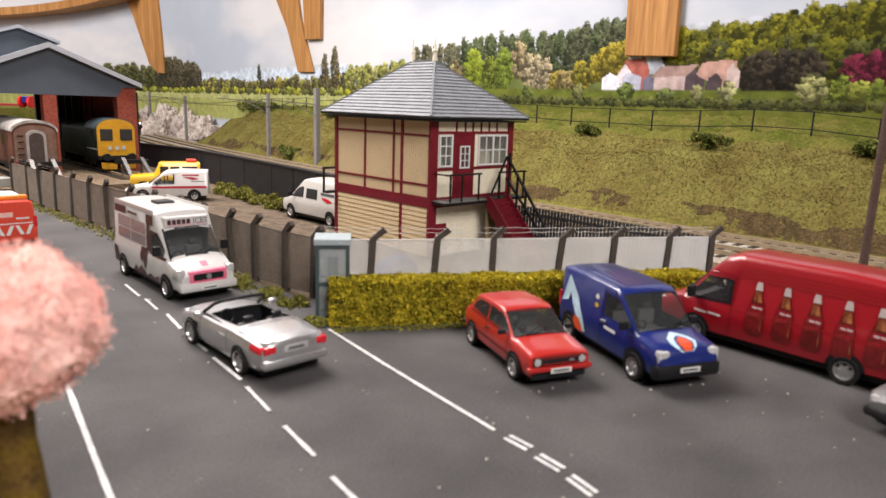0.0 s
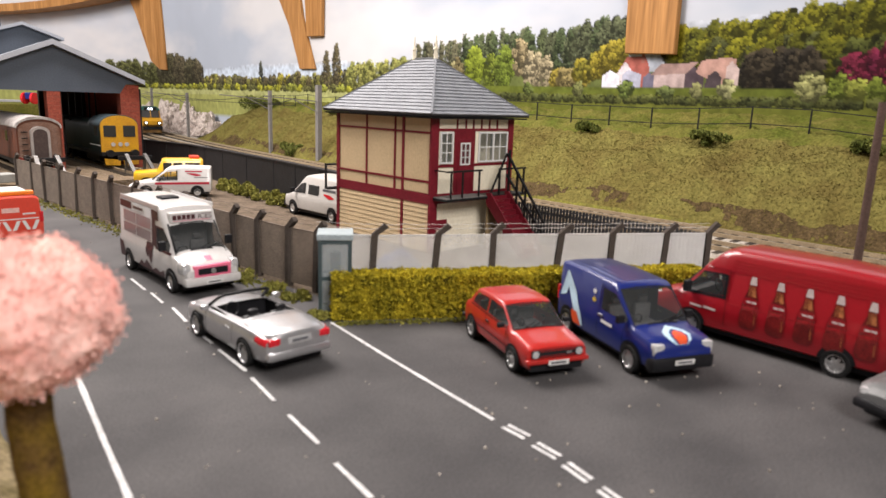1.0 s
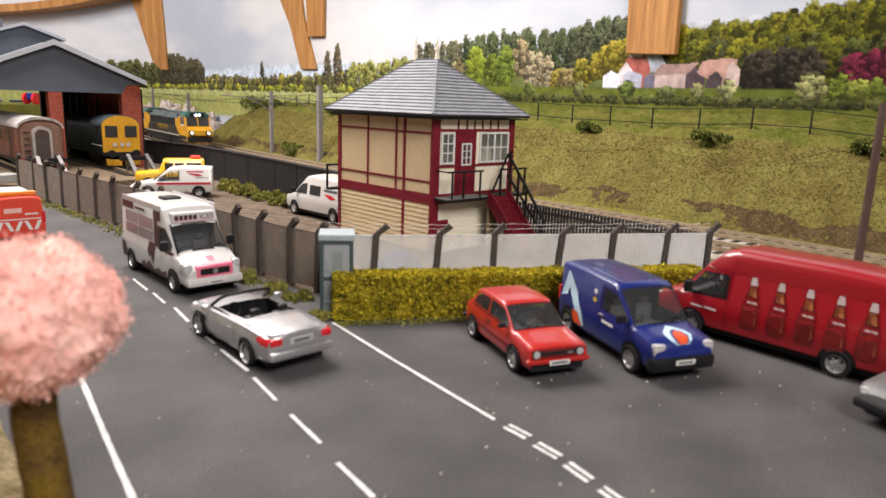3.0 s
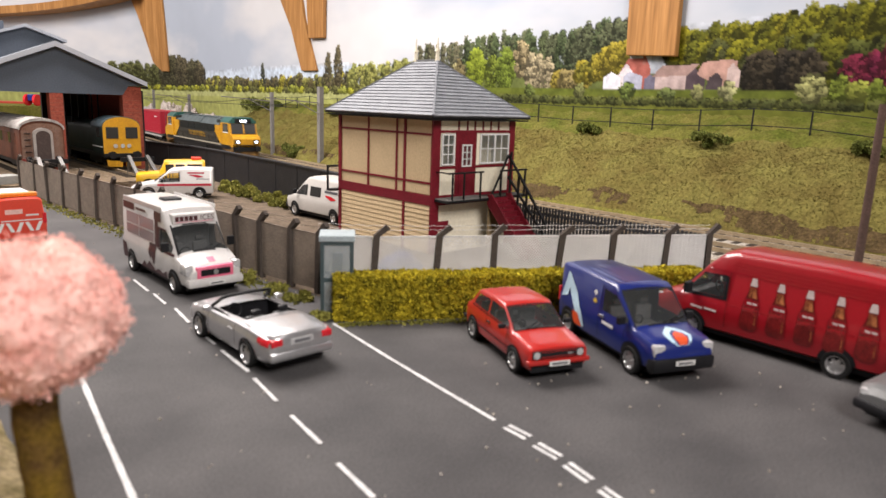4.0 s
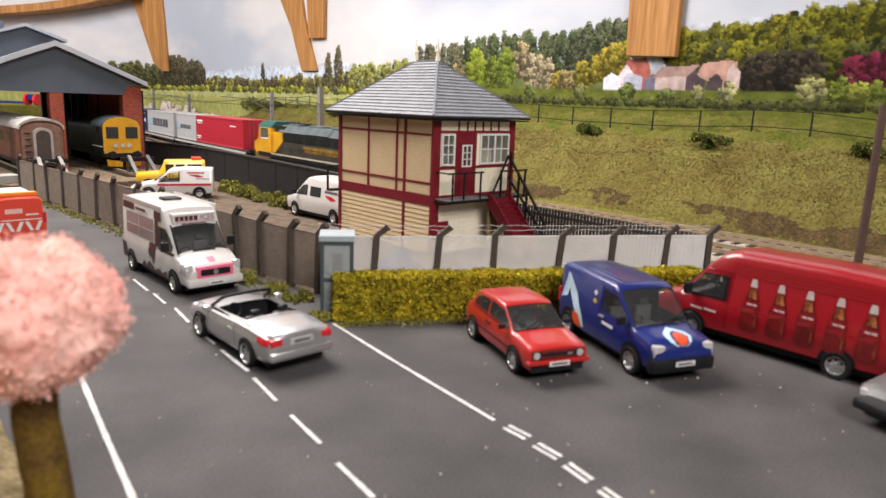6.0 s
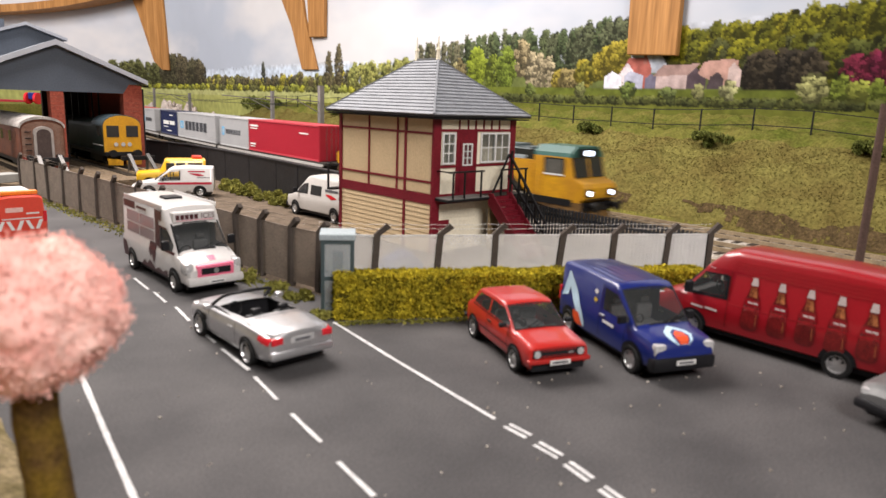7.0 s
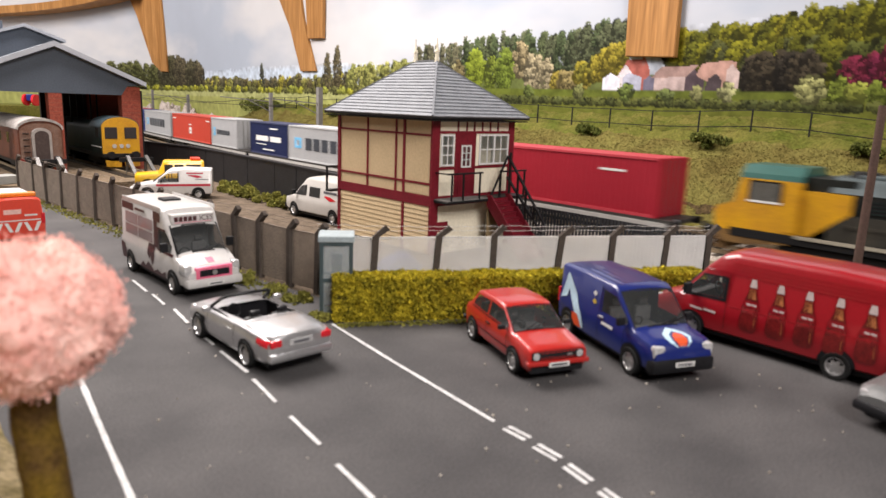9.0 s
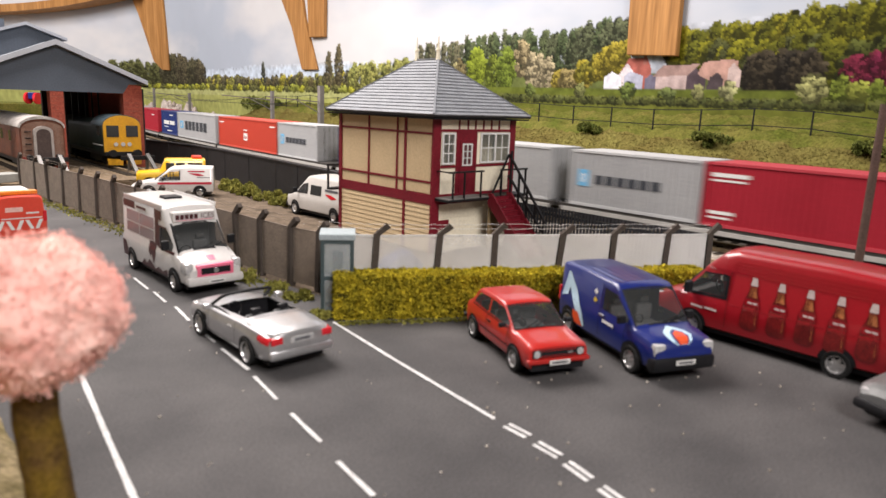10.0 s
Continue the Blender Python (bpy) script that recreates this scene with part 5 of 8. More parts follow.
def mesh_panel(a, b, h, pitch, wire, material, label, z0=0.1):
    """Woven wire between two posts: zigzag wires that cross."""
    bm = bmesh.new()
    a, b = Vector((*a, 0)), Vector((*b, 0))
    d = b - a
    L = d.length
    d.normalize()
    nrm = Vector((-d.y, d.x, 0))
    n = int(L / pitch)
    m = int(h / pitch)
    for i in range(-m, n):
        for sgn in (1, -1):
            u0 = i * pitch if sgn > 0 else i * pitch + m * pitch
            u1 = u0 + sgn * m * pitch
            za, zb = z0, z0 + m * pitch
            lo, hi = 0.0, 1.0
            for lim, side in ((0.0, 1), (L, -1)):
                f = (lim - u0) / (u1 - u0)
                if (u1 - u0) * side > 0:
                    lo = max(lo, f)
                else:
                    hi = min(hi, f)
            if hi - lo < 0.01:
                continue
            p = a + d * (u0 + (u1 - u0) * lo) + Vector((0, 0, za + (zb - za) * lo)) + nrm * 0.008 * sgn
            q = a + d * (u0 + (u1 - u0) * hi) + Vector((0, 0, za + (zb - za) * hi)) + nrm * 0.008 * sgn
            bar(bm, p, q, wire)
    for z in (z0 + m * pitch, z0 + m * pitch + 0.02):
        bar(bm, a + Vector((0, 0, z)), b + Vector((0, 0, z)), wire * 1.3)
    for k, z in ((0.2, h + 0.28), (0.36, h + 0.42)):
        prev = None
        for j in range(9):
            p = a + d * (L * j / 8) - nrm * (-k) * 0 + Vector((0, 0, z + rng.uniform(-0.02, 0.02)))
            if prev:
                bar(bm, prev, p, 0.01)
            prev = p
    return solid("chain_link_panel", bm, material, label=label, category="fence", group="chain-link panels")


f0, fd = Vector((-6.6, -2.9)), Vector((0.86, -0.51))
fs = [1.2, 3.2, 5.15, 7.35, 9.3, 11.3, 13.0]
lean = [-3, -4, -1, -5, -2, -3, 0]
front = []
for s, l in zip(fs, lean):
    p = f0 + fd * s
    front.append(p)
    fence_post(at(p.x, p.y, 0, -30.7), 1.95, (rng.uniform(-1, 1), -l), "brown cranked concrete post of a chain-link fence")
prev = Vector((-6.75, -2.2))
for p in front:
    mesh_panel(prev, p, 1.85, 0.1, 0.03, WIRE, "silver chain-link wire mesh strung between concrete posts")
    prev = p
side = [(-9.25, 26.6), (-9.0, 24.1), (-8.9, 21.7), (-8.72, 19.4), (-8.55, 17.1), (-8.35, 15.0), (-8.15, 13.0), (-7.95, 10.8), (-7.8, 8.4), (-7.6, 6.2), (-7.45, 4.2), (-7.3, 2.3), (-7.2, 0.75), (-7.02, -0.95), (-6.75, -2.2)]
for i, p in enumerate(side):
    fence_post(at(p[0], p[1], 0, -90 + rng.uniform(-5, 5)), 1.95, (rng.uniform(-2, 2), rng.uniform(-2, 2)), "brown cranked concrete post beside the road")
for p, q in zip(side, side[1:]):
    mesh_panel(p, q, 1.85, 0.1 if p[1] < 9 else 0.14, 0.026 if p[1] < 9 else 0.036, DULLWIRE, "dull grey chain-link mesh beside the road")

# Palisade fence beyond the stair.
pal = thing("palisade_fence", at(5.35, 0), "dark grey palisade fence beside the line", "fence")
bm = bmesh.new()
for k in range(62):
    y = 1.4 - k * 0.17
    bm2 = B(-0.03, 0.03, y - 0.05, y + 0.05, 0.05, 1.78)
    o = part("pale", bm2, PALEGREY, pal)
for z in (0.45, 1.4):
    part("fence_rail", B(0.03, 0.09, 1.5 - 62 * 0.17, 1.5, z, z + 0.1), WALLDARK, pal)
bm.free()


def hedge():
    bm = bmesh.new()
    r = random.Random(3)
    d = Vector((0.86, -0.51, 0))
    n = Vector((0.51, 0.86, 0))
    o = Vector((-8.02, -5.12, 0))
    L, T, Hh = 11.4, 0.85, 1.27
    t = thing("hedge", at(0, 0), "clipped yellow-green foam hedge before the chain-link fence", "hedge")
    # Inset block whose dark colour gives the shade between leaf clumps.
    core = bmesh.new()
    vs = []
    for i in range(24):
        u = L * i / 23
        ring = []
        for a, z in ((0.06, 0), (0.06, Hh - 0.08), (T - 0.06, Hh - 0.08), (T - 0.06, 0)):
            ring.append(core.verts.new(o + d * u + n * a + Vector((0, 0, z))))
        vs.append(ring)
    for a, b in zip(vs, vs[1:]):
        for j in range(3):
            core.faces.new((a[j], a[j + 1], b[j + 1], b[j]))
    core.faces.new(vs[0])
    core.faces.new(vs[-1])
    part("hedge_core", core, HEDGE_CORE, t, "dark core, its colour standing in for shade between the leaves")
    pts = []
    for _ in range(30000):
        u, k = r.uniform(0, L), r.random()
        if k < 0.6:
            a, z = 0.05 + r.gauss(0, 0.03), r.uniform(0.02, Hh)
        elif k < 0.88:
            a, z = r.uniform(0.02, T), Hh - 0.05 + r.gauss(0, 0.03)
        elif k < 0.94:
            a, z = T, r.uniform(0.3, Hh)
        else:
            u, a, z = r.choice((0.0, L)) + r.gauss(0, 0.03), r.uniform(0, T), r.uniform(0, Hh)
        pts.append(o + d * (u + 0) + n * (a + 0.07 * noise.noise((u * 1.5, z * 2, 0))) + Vector((0, 0, z + 0.05 * noise.noise((u, 7, 0)))))
    leaves(bm, pts, 0.1, r)
    tagged(part("leaf_clumps", bm, HEDGE, t, "yellow-green foam leaves"), kind="stuff")


hedge()


def call_box():
    g = mat("blue_grey_metal", (0.06, 0.085, 0.09), 0.45, var=0.1)
    pane = glass_mat("frosted_pane", (0.42, 0.47, 0.48), 0.12, 0.42)
    t = thing("phone_box", at(-7.4, -4.24, 0, -35), "blue-grey metal phone box with frosted panes", "phone box")
    w = 0.42
    for x in (-w, w):
        for y in (-w, w):
            part("post", B(x - 0.05, x + 0.05, y - 0.05, y + 0.05, 0, 2.2), g, t)
    for z in (0.02, 1.02, 2.08):
        for s in (-w, w):
            part("cross_rail", B(-w + 0.05, w - 0.05, s - 0.04, s + 0.04, z, z + 0.1), g, t)
            part("cross_rail", B(s - 0.04, s + 0.04, -w + 0.05, w - 0.05, z, z + 0.1), g, t)
    for s in (-w, w):
        for z0, z1 in ((0.12, 1.02), (1.12, 2.08)):
            part("pane", B(-w + 0.05, w - 0.05, s - 0.01, s + 0.01, z0, z1), pane, t, "frosted pane")
            part("pane", B(s - 0.01, s + 0.01, -w + 0.05, w - 0.05, z0, z1), pane, t, "frosted pane")
    part("roof", B(-w - 0.09, w + 0.09, -w - 0.09, w + 0.09, 2.18, 2.36, bevel=0.03), mat("pale_blue_roof", (0.36, 0.42, 0.44), 0.5, var=0.12), t, "pale grey-blue roof")
    part("plinth", B(-w - 0.08, w + 0.08, -w - 0.08, w + 0.08, 0, 0.04), g, t)
    part("telephone", B(-0.15, 0.15, 0.2, 0.36, 1.1, 1.7, bevel=0.02), PLASTIC, t, "black telephone")


call_box()

# ---- printed backscene ----
def scene_curve(s):
    """Plan of the backscene: straight behind the line, then bent round behind the shed."""
    if s <= 85:
        return 25.5, s
    a = (s - 85) / 44
    if a < math.pi / 2:
        return -18.5 + 44 * math.cos(a), 85 + 44 * math.sin(a)
    return -18.5 - (s - 85 - 44 * math.pi / 2), 129.0


def paint_print(ss, zz):
    """The printed photograph: sky, hills, woods, farm and fields, as colours on the sheet's grid."""
    r = np.random.RandomState(5)
    ns, nz = len(ss), len(zz)
    s2, z2 = np.meshgrid(ss, zz, indexing="ij")

    def fbm(scale, seed, oct=4, sz=1.0):
        out = np.zeros((ns, nz))
        q = np.random.RandomState(seed)
        for o in range(oct):
            g = q.rand(64, 64)
            u, v = s2 / scale * 2 ** o + 11.3, z2 / (scale * sz) * 2 ** o + 5.1
            i, j = np.floor(u).astype(int), np.floor(v).astype(int)
            fu, fv = u - i, v - j
            fu, fv = fu * fu * (3 - 2 * fu), fv * fv * (3 - 2 * fv)
            i0, i1, j0, j1 = i % 64, (i + 1) % 64, j % 64, (j + 1) % 64
            out += ((g[i0, j0] * (1 - fu) + g[i1, j0] * fu) * (1 - fv) + (g[i0, j1] * (1 - fu) + g[i1, j1] * fu) * fv) / 2 ** o
        return out / (2 - 2 ** (1 - oct))

    img = np.zeros((ns, nz, 3))
    cloud = np.clip((fbm(16, 1, 5, 0.4) - 0.34) / 0.3, 0, 1)[..., None]
    img[:] = np.array((0.4, 0.445, 0.52)) * (1 - cloud) + np.array((0.6, 0.6, 0.615)) * cloud

    sky = img.copy()

    def band(s0, s1, z_lo, z_hi, colour, rough=0.3, seed=0, var=0.15, soft=0.1):
        """A strip of land whose upper edge runs from z_hi[0] to z_hi[1]."""
        t = np.clip((s2 - s0) / (s1 - s0), 0, 1)
        edge = z_hi[0] + (z_hi[1] - z_hi[0]) * t + rough * (fbm(6, seed + 20, 4) - 0.5)
        m = np.clip((edge - z2) / soft, 0, 1) * (z2 > z_lo) * (s2 >= s0) * (s2 <= s1)
        c = np.array(colour)[None, None] * (1 + var * 2 * (fbm(1.6, seed + 40, 3, 0.5) - 0.5))[..., None]
        img[:] = img * (1 - m[..., None]) + c * m[..., None]

    def dab(s, z, rs, rz, c):
        i0, i1 = np.searchsorted(ss, (s - rs, s + rs))
        j0, j1 = np.searchsorted(zz, (z - rz, z + rz))
        if i1 <= i0 or j1 <= j0:
            return
        d = ((s2[i0:i1, j0:j1] - s) / rs) ** 2 + ((z2[i0:i1, j0:j1] - z) / rz) ** 2
        m = (np.clip((1.0 - d) * 2.5, 0, 1) * (0.65 + 0.35 * r.rand(i1 - i0, j1 - j0)))[..., None]
        img[i0:i1, j0:j1] = img[i0:i1, j0:j1] * (1 - m) + np.array(c) * m

    def tree(s, z0, z1, w, colour, slim=False, n=None):
        """A crown of leafy clumps, each lit from above on its own dark underside."""
        colour = np.array(colour)
        h = z1 - z0
        rc = min(0.42, 0.16 + 0.11 * w)
        for _ in range(int((12 + 22 * w * h))):
            v = r.rand() ** 0.85
            prof = (math.sin(math.pi * (0.12 + 0.8 * v)) if not slim else (1.05 - v) ** 0.6)
            dab(s + r.uniform(-1, 1) * w * prof * 0.85, z0 + h * v * 0.95, rc * 0.9, rc, colour * r.uniform(0.12, 0.32))
        clumps = np.sort(r.rand(int(n or (6 + 7 * w * h / (rc * 3)))))
        for v in clumps:
            prof = (math.sin(math.pi * (0.12 + 0.8 * v)) if not slim else (1.05 - v) ** 0.6)
            u = r.uniform(-1, 1)
            cs, cz, tone = s + u * w * prof * 0.9, z0 + h * v, 0.42 + 0.6 * v - 0.12 * u + r.uniform(-0.2, 0.25)
            for _ in range(9):
                a, b = r.uniform(-1, 1), r.uniform(-1, 1)
                d = 0.07 + 0.03 * r.rand()
                dab(cs + a * rc * 0.9, cz + b * rc * 0.7, d * r.uniform(0.8, 1.5), d, np.clip(colour * max(0.15, tone + 0.42 * b - 0.15 * a + r.uniform(-0.22, 0.22)), 0, 1))

    def row(s0, s1, z0, z1, w, colours, count, slim=False, jitter=0.5):
        for k in range(count):
            t = (k + r.uniform(0.1, 0.9)) / count
            top = z1[0] + (z1[1] - z1[0]) * t + r.uniform(-jitter, jitter * 0.5)
            base = z0[0] + (z0[1] - z0[0]) * t
            tree(s0 + (s1 - s0) * t, base, top, w * r.uniform(0.7, 1.3), colours[r.randint(len(colours))], slim)

    G1, G2, G3 = (0.16, 0.2, 0.03), (0.2, 0.25, 0.028), (0.075, 0.1, 0.045)
    R1, R2, R3 = (0.17, 0.165, 0.013), (0.095, 0.098, 0.01), (0.22, 0.2, 0.016)
    Y1, D1, O1 = (0.42, 0.37, 0.06), (0.03, 0.025, 0.018), (0.15, 0.125, 0.06)
    PINE = [G3, (0.09, 0.11, 0.05), (0.1, 0.115, 0.06)]
    band(28, 150, 7, (10.0, 9.7), (0.5, 0.57, 0.66), 1.0, 1, 0.06, 0.5)
    band(-30, 6, 8, (12.6, 11.9), (0.36, 0.39, 0.45), 0.5, 2, 0.08, 0.5)
    band(-30, 30, 3, (8.6, 8.8), (0.1, 0.12, 0.035), 0.4, 3)
    band(30, 150, 3, (7.9, 7.7), (0.3, 0.31, 0.11), 0.3, 4)
    # Far woods: dark pines over a pale low scrub.
    row(31, 24.5, (8.6, 8.6), (11.2, 11.7), 0.36, [(0.13, 0.125, 0.075), (0.1, 0.11, 0.06)], 17, True, 0.5)
    row(25, 17, (8.6, 8.6), (11.7, 12.2), 0.62, PINE, 14, True, 0.4)
    row(17, 12.5, (8.4, 8.6), (11.8, 12.1), 0.75, PINE, 8, True, 0.3)
    row(12.8, 8.2, (8.8, 9.4), (12.2, 12.7), 0.9, PINE, 8, False, 0.3)
    row(126, 66, (7.4, 7.4), (8.7, 8.6), 1.4, [O1, (0.2, 0.19, 0.06), (0.28, 0.27, 0.06)], 44)
    row(80, 42, (7.2, 7.2), (8.3, 9.0), 0.9, [Y1, (0.26, 0.25, 0.07), O1, (0.12, 0.11, 0.06)], 54)
    row(106, 94, (7.6, 7.6), (11.2, 11.2), 1.7, [(0.13, 0.135, 0.05)], 9)
    row(93, 80, (7.6, 7.6), (12.8, 10.8), 1.7, [(0.12, 0.11, 0.06), (0.14, 0.12, 0.07)], 12)
    tree(61.7, 8.0, 10.3, 0.7, (0.09, 0.095, 0.07), True)
    row(42.5, 31, (7.0, 7.2), (9.8, 10.3), 1.0, [(0.34, 0.34, 0.1), (0.26, 0.27, 0.08)], 14)
    tree(46.6, 7.2, 11.2, 0.8, (0.13, 0.11, 0.06), False, 60)
    tree(44.6, 7.2, 11.9, 0.85, (0.13, 0.11, 0.06), False, 60)
    row(29, 24.6, (8.0, 8.0), (9.6, 9.8), 0.7, [(0.24, 0.22, 0.11), O1], 7)
    tree(23.2, 7.6, 10.85, 1.35, G2, False, 110)
    tree(21.3, 7.6, 10.2, 0.9, G1)
    tree(19.7, 7.6, 10.8, 1.15, (0.15, 0.2, 0.03), False, 90)
    tree(18.0, 8.6, 11.3, 0.9, (0.33, 0.27, 0.15))
    for k in range(3):
        tree(16.9 - 0.8 * k, 7.6, 10.3 - 0.2 * k, 0.75, (0.34, 0.29, 0.18))
    row(14.6, 11.5, (7.6, 7.6), (8.8, 9.0), 0.6, [(0.3, 0.24, 0.1), (0.34, 0.27, 0.05)], 7)
    row(12, 8.2, (8.0, 8.6), (9.3, 11.2), 0.8, [(0.3, 0.25, 0.03), (0.33, 0.27, 0.035), (0.22, 0.2, 0.03)], 10)
    # Hanging wood behind the farm.
    row(4.8, -4.5, (9.3, 9.5), (11.2, 12.3), 0.75, [R1, R2, R3], 26, False, 0.4)
    row(-4, -14, (9.0, 9.0), (12.5, 12.9), 0.85, [R1, R2, R1], 26, False, 0.5)
    row(4.5, -6, (8.4, 8.4), (10.3, 10.9), 0.7, [R2, R1, (0.06, 0.065, 0.02)], 26, False, 0.5)
    row(-4, -14, (7.6, 7.6), (10.4, 10.8), 0.8, [R2, (0.07, 0.08, 0.018)], 20, False, 0.5)
    row(-0.7, -4.6, (7.4, 7.4), (9.7, 9.8), 0.75, [D1, (0.05, 0.04, 0.025)], 16, False, 0.3)

    def poly(pts, colour, var=0.06):
        c = np.zeros((ns, nz), bool)
        n = len(pts)
        for k in range(n):
            (xa, za), (xb, zb) = pts[k], pts[(k + 1) % n]
            if za != zb:
                c ^= ((za > z2) != (zb > z2)) & (s2 < (xb - xa) * (z2 - za) / (zb - za) + xa)
        img[c] = np.array(colour) * (1 + var * (r.rand(int(c.sum()), 1) - 0.5) * 2)

    # Farm: red roofs, silos and a long barn.
    poly([(8.6, 7.6), (8.6, 8.6), (7.9, 9.7), (6.4, 9.7), (6.0, 8.9), (6.0, 7.6)], (0.33, 0.1, 0.08))
    poly([(8.7, 7.6), (8.7, 8.5), (8.0, 9.4), (7.2, 8.5), (7.2, 7.6)], (0.58, 0.52, 0.55))
    poly([(9.9, 7.5), (9.9, 8.4), (9.2, 8.8), (8.4, 8.4), (8.4, 7.5)], (0.66, 0.66, 0.74))
    poly([(8.2, 7.5), (8.2, 8.5), (7.7, 8.8), (6.6, 8.5), (6.6, 7.5)], (0.36, 0.37, 0.46))
    poly([(6.5, 7.5), (6.5, 8.3), (6.0, 8.6), (5.2, 8.3), (5.0, 7.5)], (0.13, 0.12, 0.17))
    poly([(5.6, 7.5), (5.6, 8.5), (3.3, 8.5), (3.3, 7.5)], (0.4, 0.31, 0.3))
    poly([(5.9, 8.45), (5.2, 9.15), (2.4, 9.25), (3.3, 8.5)], (0.3, 0.2, 0.18))
    poly([(3.3, 7.5), (3.3, 8.5), (2.7, 9.0), (2.0, 8.3), (2.0, 7.5)], (0.07, 0.05, 0.06))
    poly([(2.6, 8.6), (2.2, 9.35), (0.5, 9.5), (-0.1, 9.4), (-0.2, 7.8), (1.0, 7.8)], (0.4, 0.24, 0.2))
    poly([(1.9, 7.6), (1.7, 8.4), (1.2, 8.7), (0.8, 8.3), (0.8, 7.6)], (0.06, 0.045, 0.05))
    poly([(0.5, 7.8), (0.5, 8.9), (0.2, 9.3), (-0.3, 8.8), (-0.3, 7.8)], (0.46, 0.36, 0.34))
    poly([(6.75, 9.3), (6.75, 10.1), (6.5, 10.1), (6.5, 9.3)], (0.3, 0.12, 0.1))
    # Near fields with hedges and bushes.
    band(-30, 30, 3, (7.55, 7.7), (0.095, 0.115, 0.018), 0.1, 6, 0.2)
    band(-30, 30, 3, (7.05, 7.2), (0.11, 0.12, 0.02), 0.1, 7, 0.2)
    row(30, -14, (6.55, 6.6), (6.95, 6.95), 0.45, [(0.07, 0.08, 0.025), (0.1, 0.11, 0.03)], 90, False, 0.1)
    for s, z, w, c in ((7.8, 8.0, 0.7, (0.13, 0.17, 0.04)), (-4.7, 8.5, 0.9, (0.3, 0.3, 0.12)), (0.4, 8.1, 0.55, (0.34, 0.34, 0.16)), (4.6, 7.6, 0.6, (0.13, 0.16, 0.05)), (12, 7.9, 0.5, (0.16, 0.17, 0.06)), (17, 7.8, 0.5, (0.12, 0.15, 0.04)), (-7, 8.4, 0.9, (0.2, 0.22, 0.05)), (2.4, 7.8, 0.4, (0.24, 0.24, 0.1))):
        tree(s, 7.0, z, w, c)
    row(-6.6, -10, (7.9, 7.9), (9.7, 10.3), 0.6, [(0.17, 0.02, 0.045), (0.13, 0.015, 0.04)], 8)
    row(-6, -14, (7.2, 7.2), (8.1, 8.3), 0.6, [(0.2, 0.22, 0.04), G1], 10)
    band(30, 130, 3, (7.1, 6.9), (0.36, 0.37, 0.15), 0.1, 8, 0.15)
    row(118, 30, (6.9, 6.9), (7.5, 7.5), 0.9, [(0.42, 0.42, 0.05), (0.3, 0.32, 0.06), (0.14, 0.14, 0.05)], 70, False, 0.15)
    band(30, 130, 3, (6.3, 6.0), (0.3, 0.31, 0.1), 0.1, 9, 0.2)
    land = (np.abs(img - sky).max(-1) > 1e-6)
    grain = 0.62 + 0.76 * fbm(0.42, 3, 3)
    img *= np.where(land, grain, 0.96 + 0.08 * fbm(3.0, 4, 3))[..., None]
    return np.clip(img, 0, 1)


def backscene():
    ss = np.concatenate([np.arange(-32, 30, 0.085), np.arange(30, 70, 0.12), np.arange(70, 132, 0.17), np.arange(132, 205, 1.0)])
    zz = np.concatenate([np.arange(2.0, 6.0, 0.5), np.arange(6.0, 13.6, 0.075), np.arange(13.6, 33, 0.3)])
    img = paint_print(ss, zz)
    ns, nz = len(ss), len(zz)
    plan = np.array([scene_curve(float(s)) for s in ss])
    co = np.zeros((ns, nz, 3))
    co[..., 0], co[..., 1], co[..., 2] = plan[:, None, 0], plan[:, None, 1], zz[None, :]
    idx = np.arange(ns * nz).reshape(ns, nz)
    quads = np.stack([idx[:-1, :-1], idx[:-1, 1:], idx[1:, 1:], idx[1:, :-1]], -1).reshape(-1, 4)
    me = bpy.data.meshes.new("backdrop")
    me.vertices.add(ns * nz)
    me.vertices.foreach_set("co", (co * S).ravel())
    me.loops.add(quads.size)
    me.loops.foreach_set("vertex_index", quads.ravel().astype(np.int32))
    me.polygons.add(len(quads))
    me.polygons.foreach_set("loop_start", np.arange(0, quads.size, 4, dtype=np.int32))
    me.update(calc_edges=True)
    col = me.color_attributes.new("print", "FLOAT_COLOR", "POINT")
    rgba = np.ones((ns * nz, 4), np.float32)
    rgba[:, :3] = img.reshape(-1, 3)
    col.data.foreach_set("color", rgba.ravel())
    m = bpy.data.materials.new("printed_paper")
    m.use_nodes = True
    b = m.node_tree.nodes["Principled BSDF"]
    at_ = m.node_tree.nodes.new("ShaderNodeVertexColor")
    at_.layer_name = "print"
    m.node_tree.links.new(at_.outputs["Color"], b.inputs["Base Color"])
    b.inputs["Roughness"].default_value = 0.6
    b.inputs["Specular IOR Level"].default_value = 0.1
    me.materials.append(m)
    ob = new("backdrop", me)
    tagged(ob, "printed photographic backscene of sky, woods, farm and fields", "backdrop", kind="structure")
    # Board behind the paper.
    bm = bmesh.new()
    prev = None
    for k in range(60):
        s = -32 + 237 * k / 59
        x, y = scene_curve(s)
        x2, y2 = scene_curve(s + 0.1)
        n = Vector((y2 - y, x - x2, 0)).normalized()
        ring = [bm.verts.new(Vector((x, y, z)) + n * o) for o, z in ((0.15, -1), (0.6, -1), (0.6, 33), (0.15, 33))]
        if prev:
            for j in range(4):
                bm.faces.new((prev[j], prev[(j + 1) % 4], ring[(j + 1) % 4], ring[j]))
        prev = ring
    solid("backscene_board", bm, WHITE, label="white board that carries the backscene", category="board", kind="structure")


backscene()

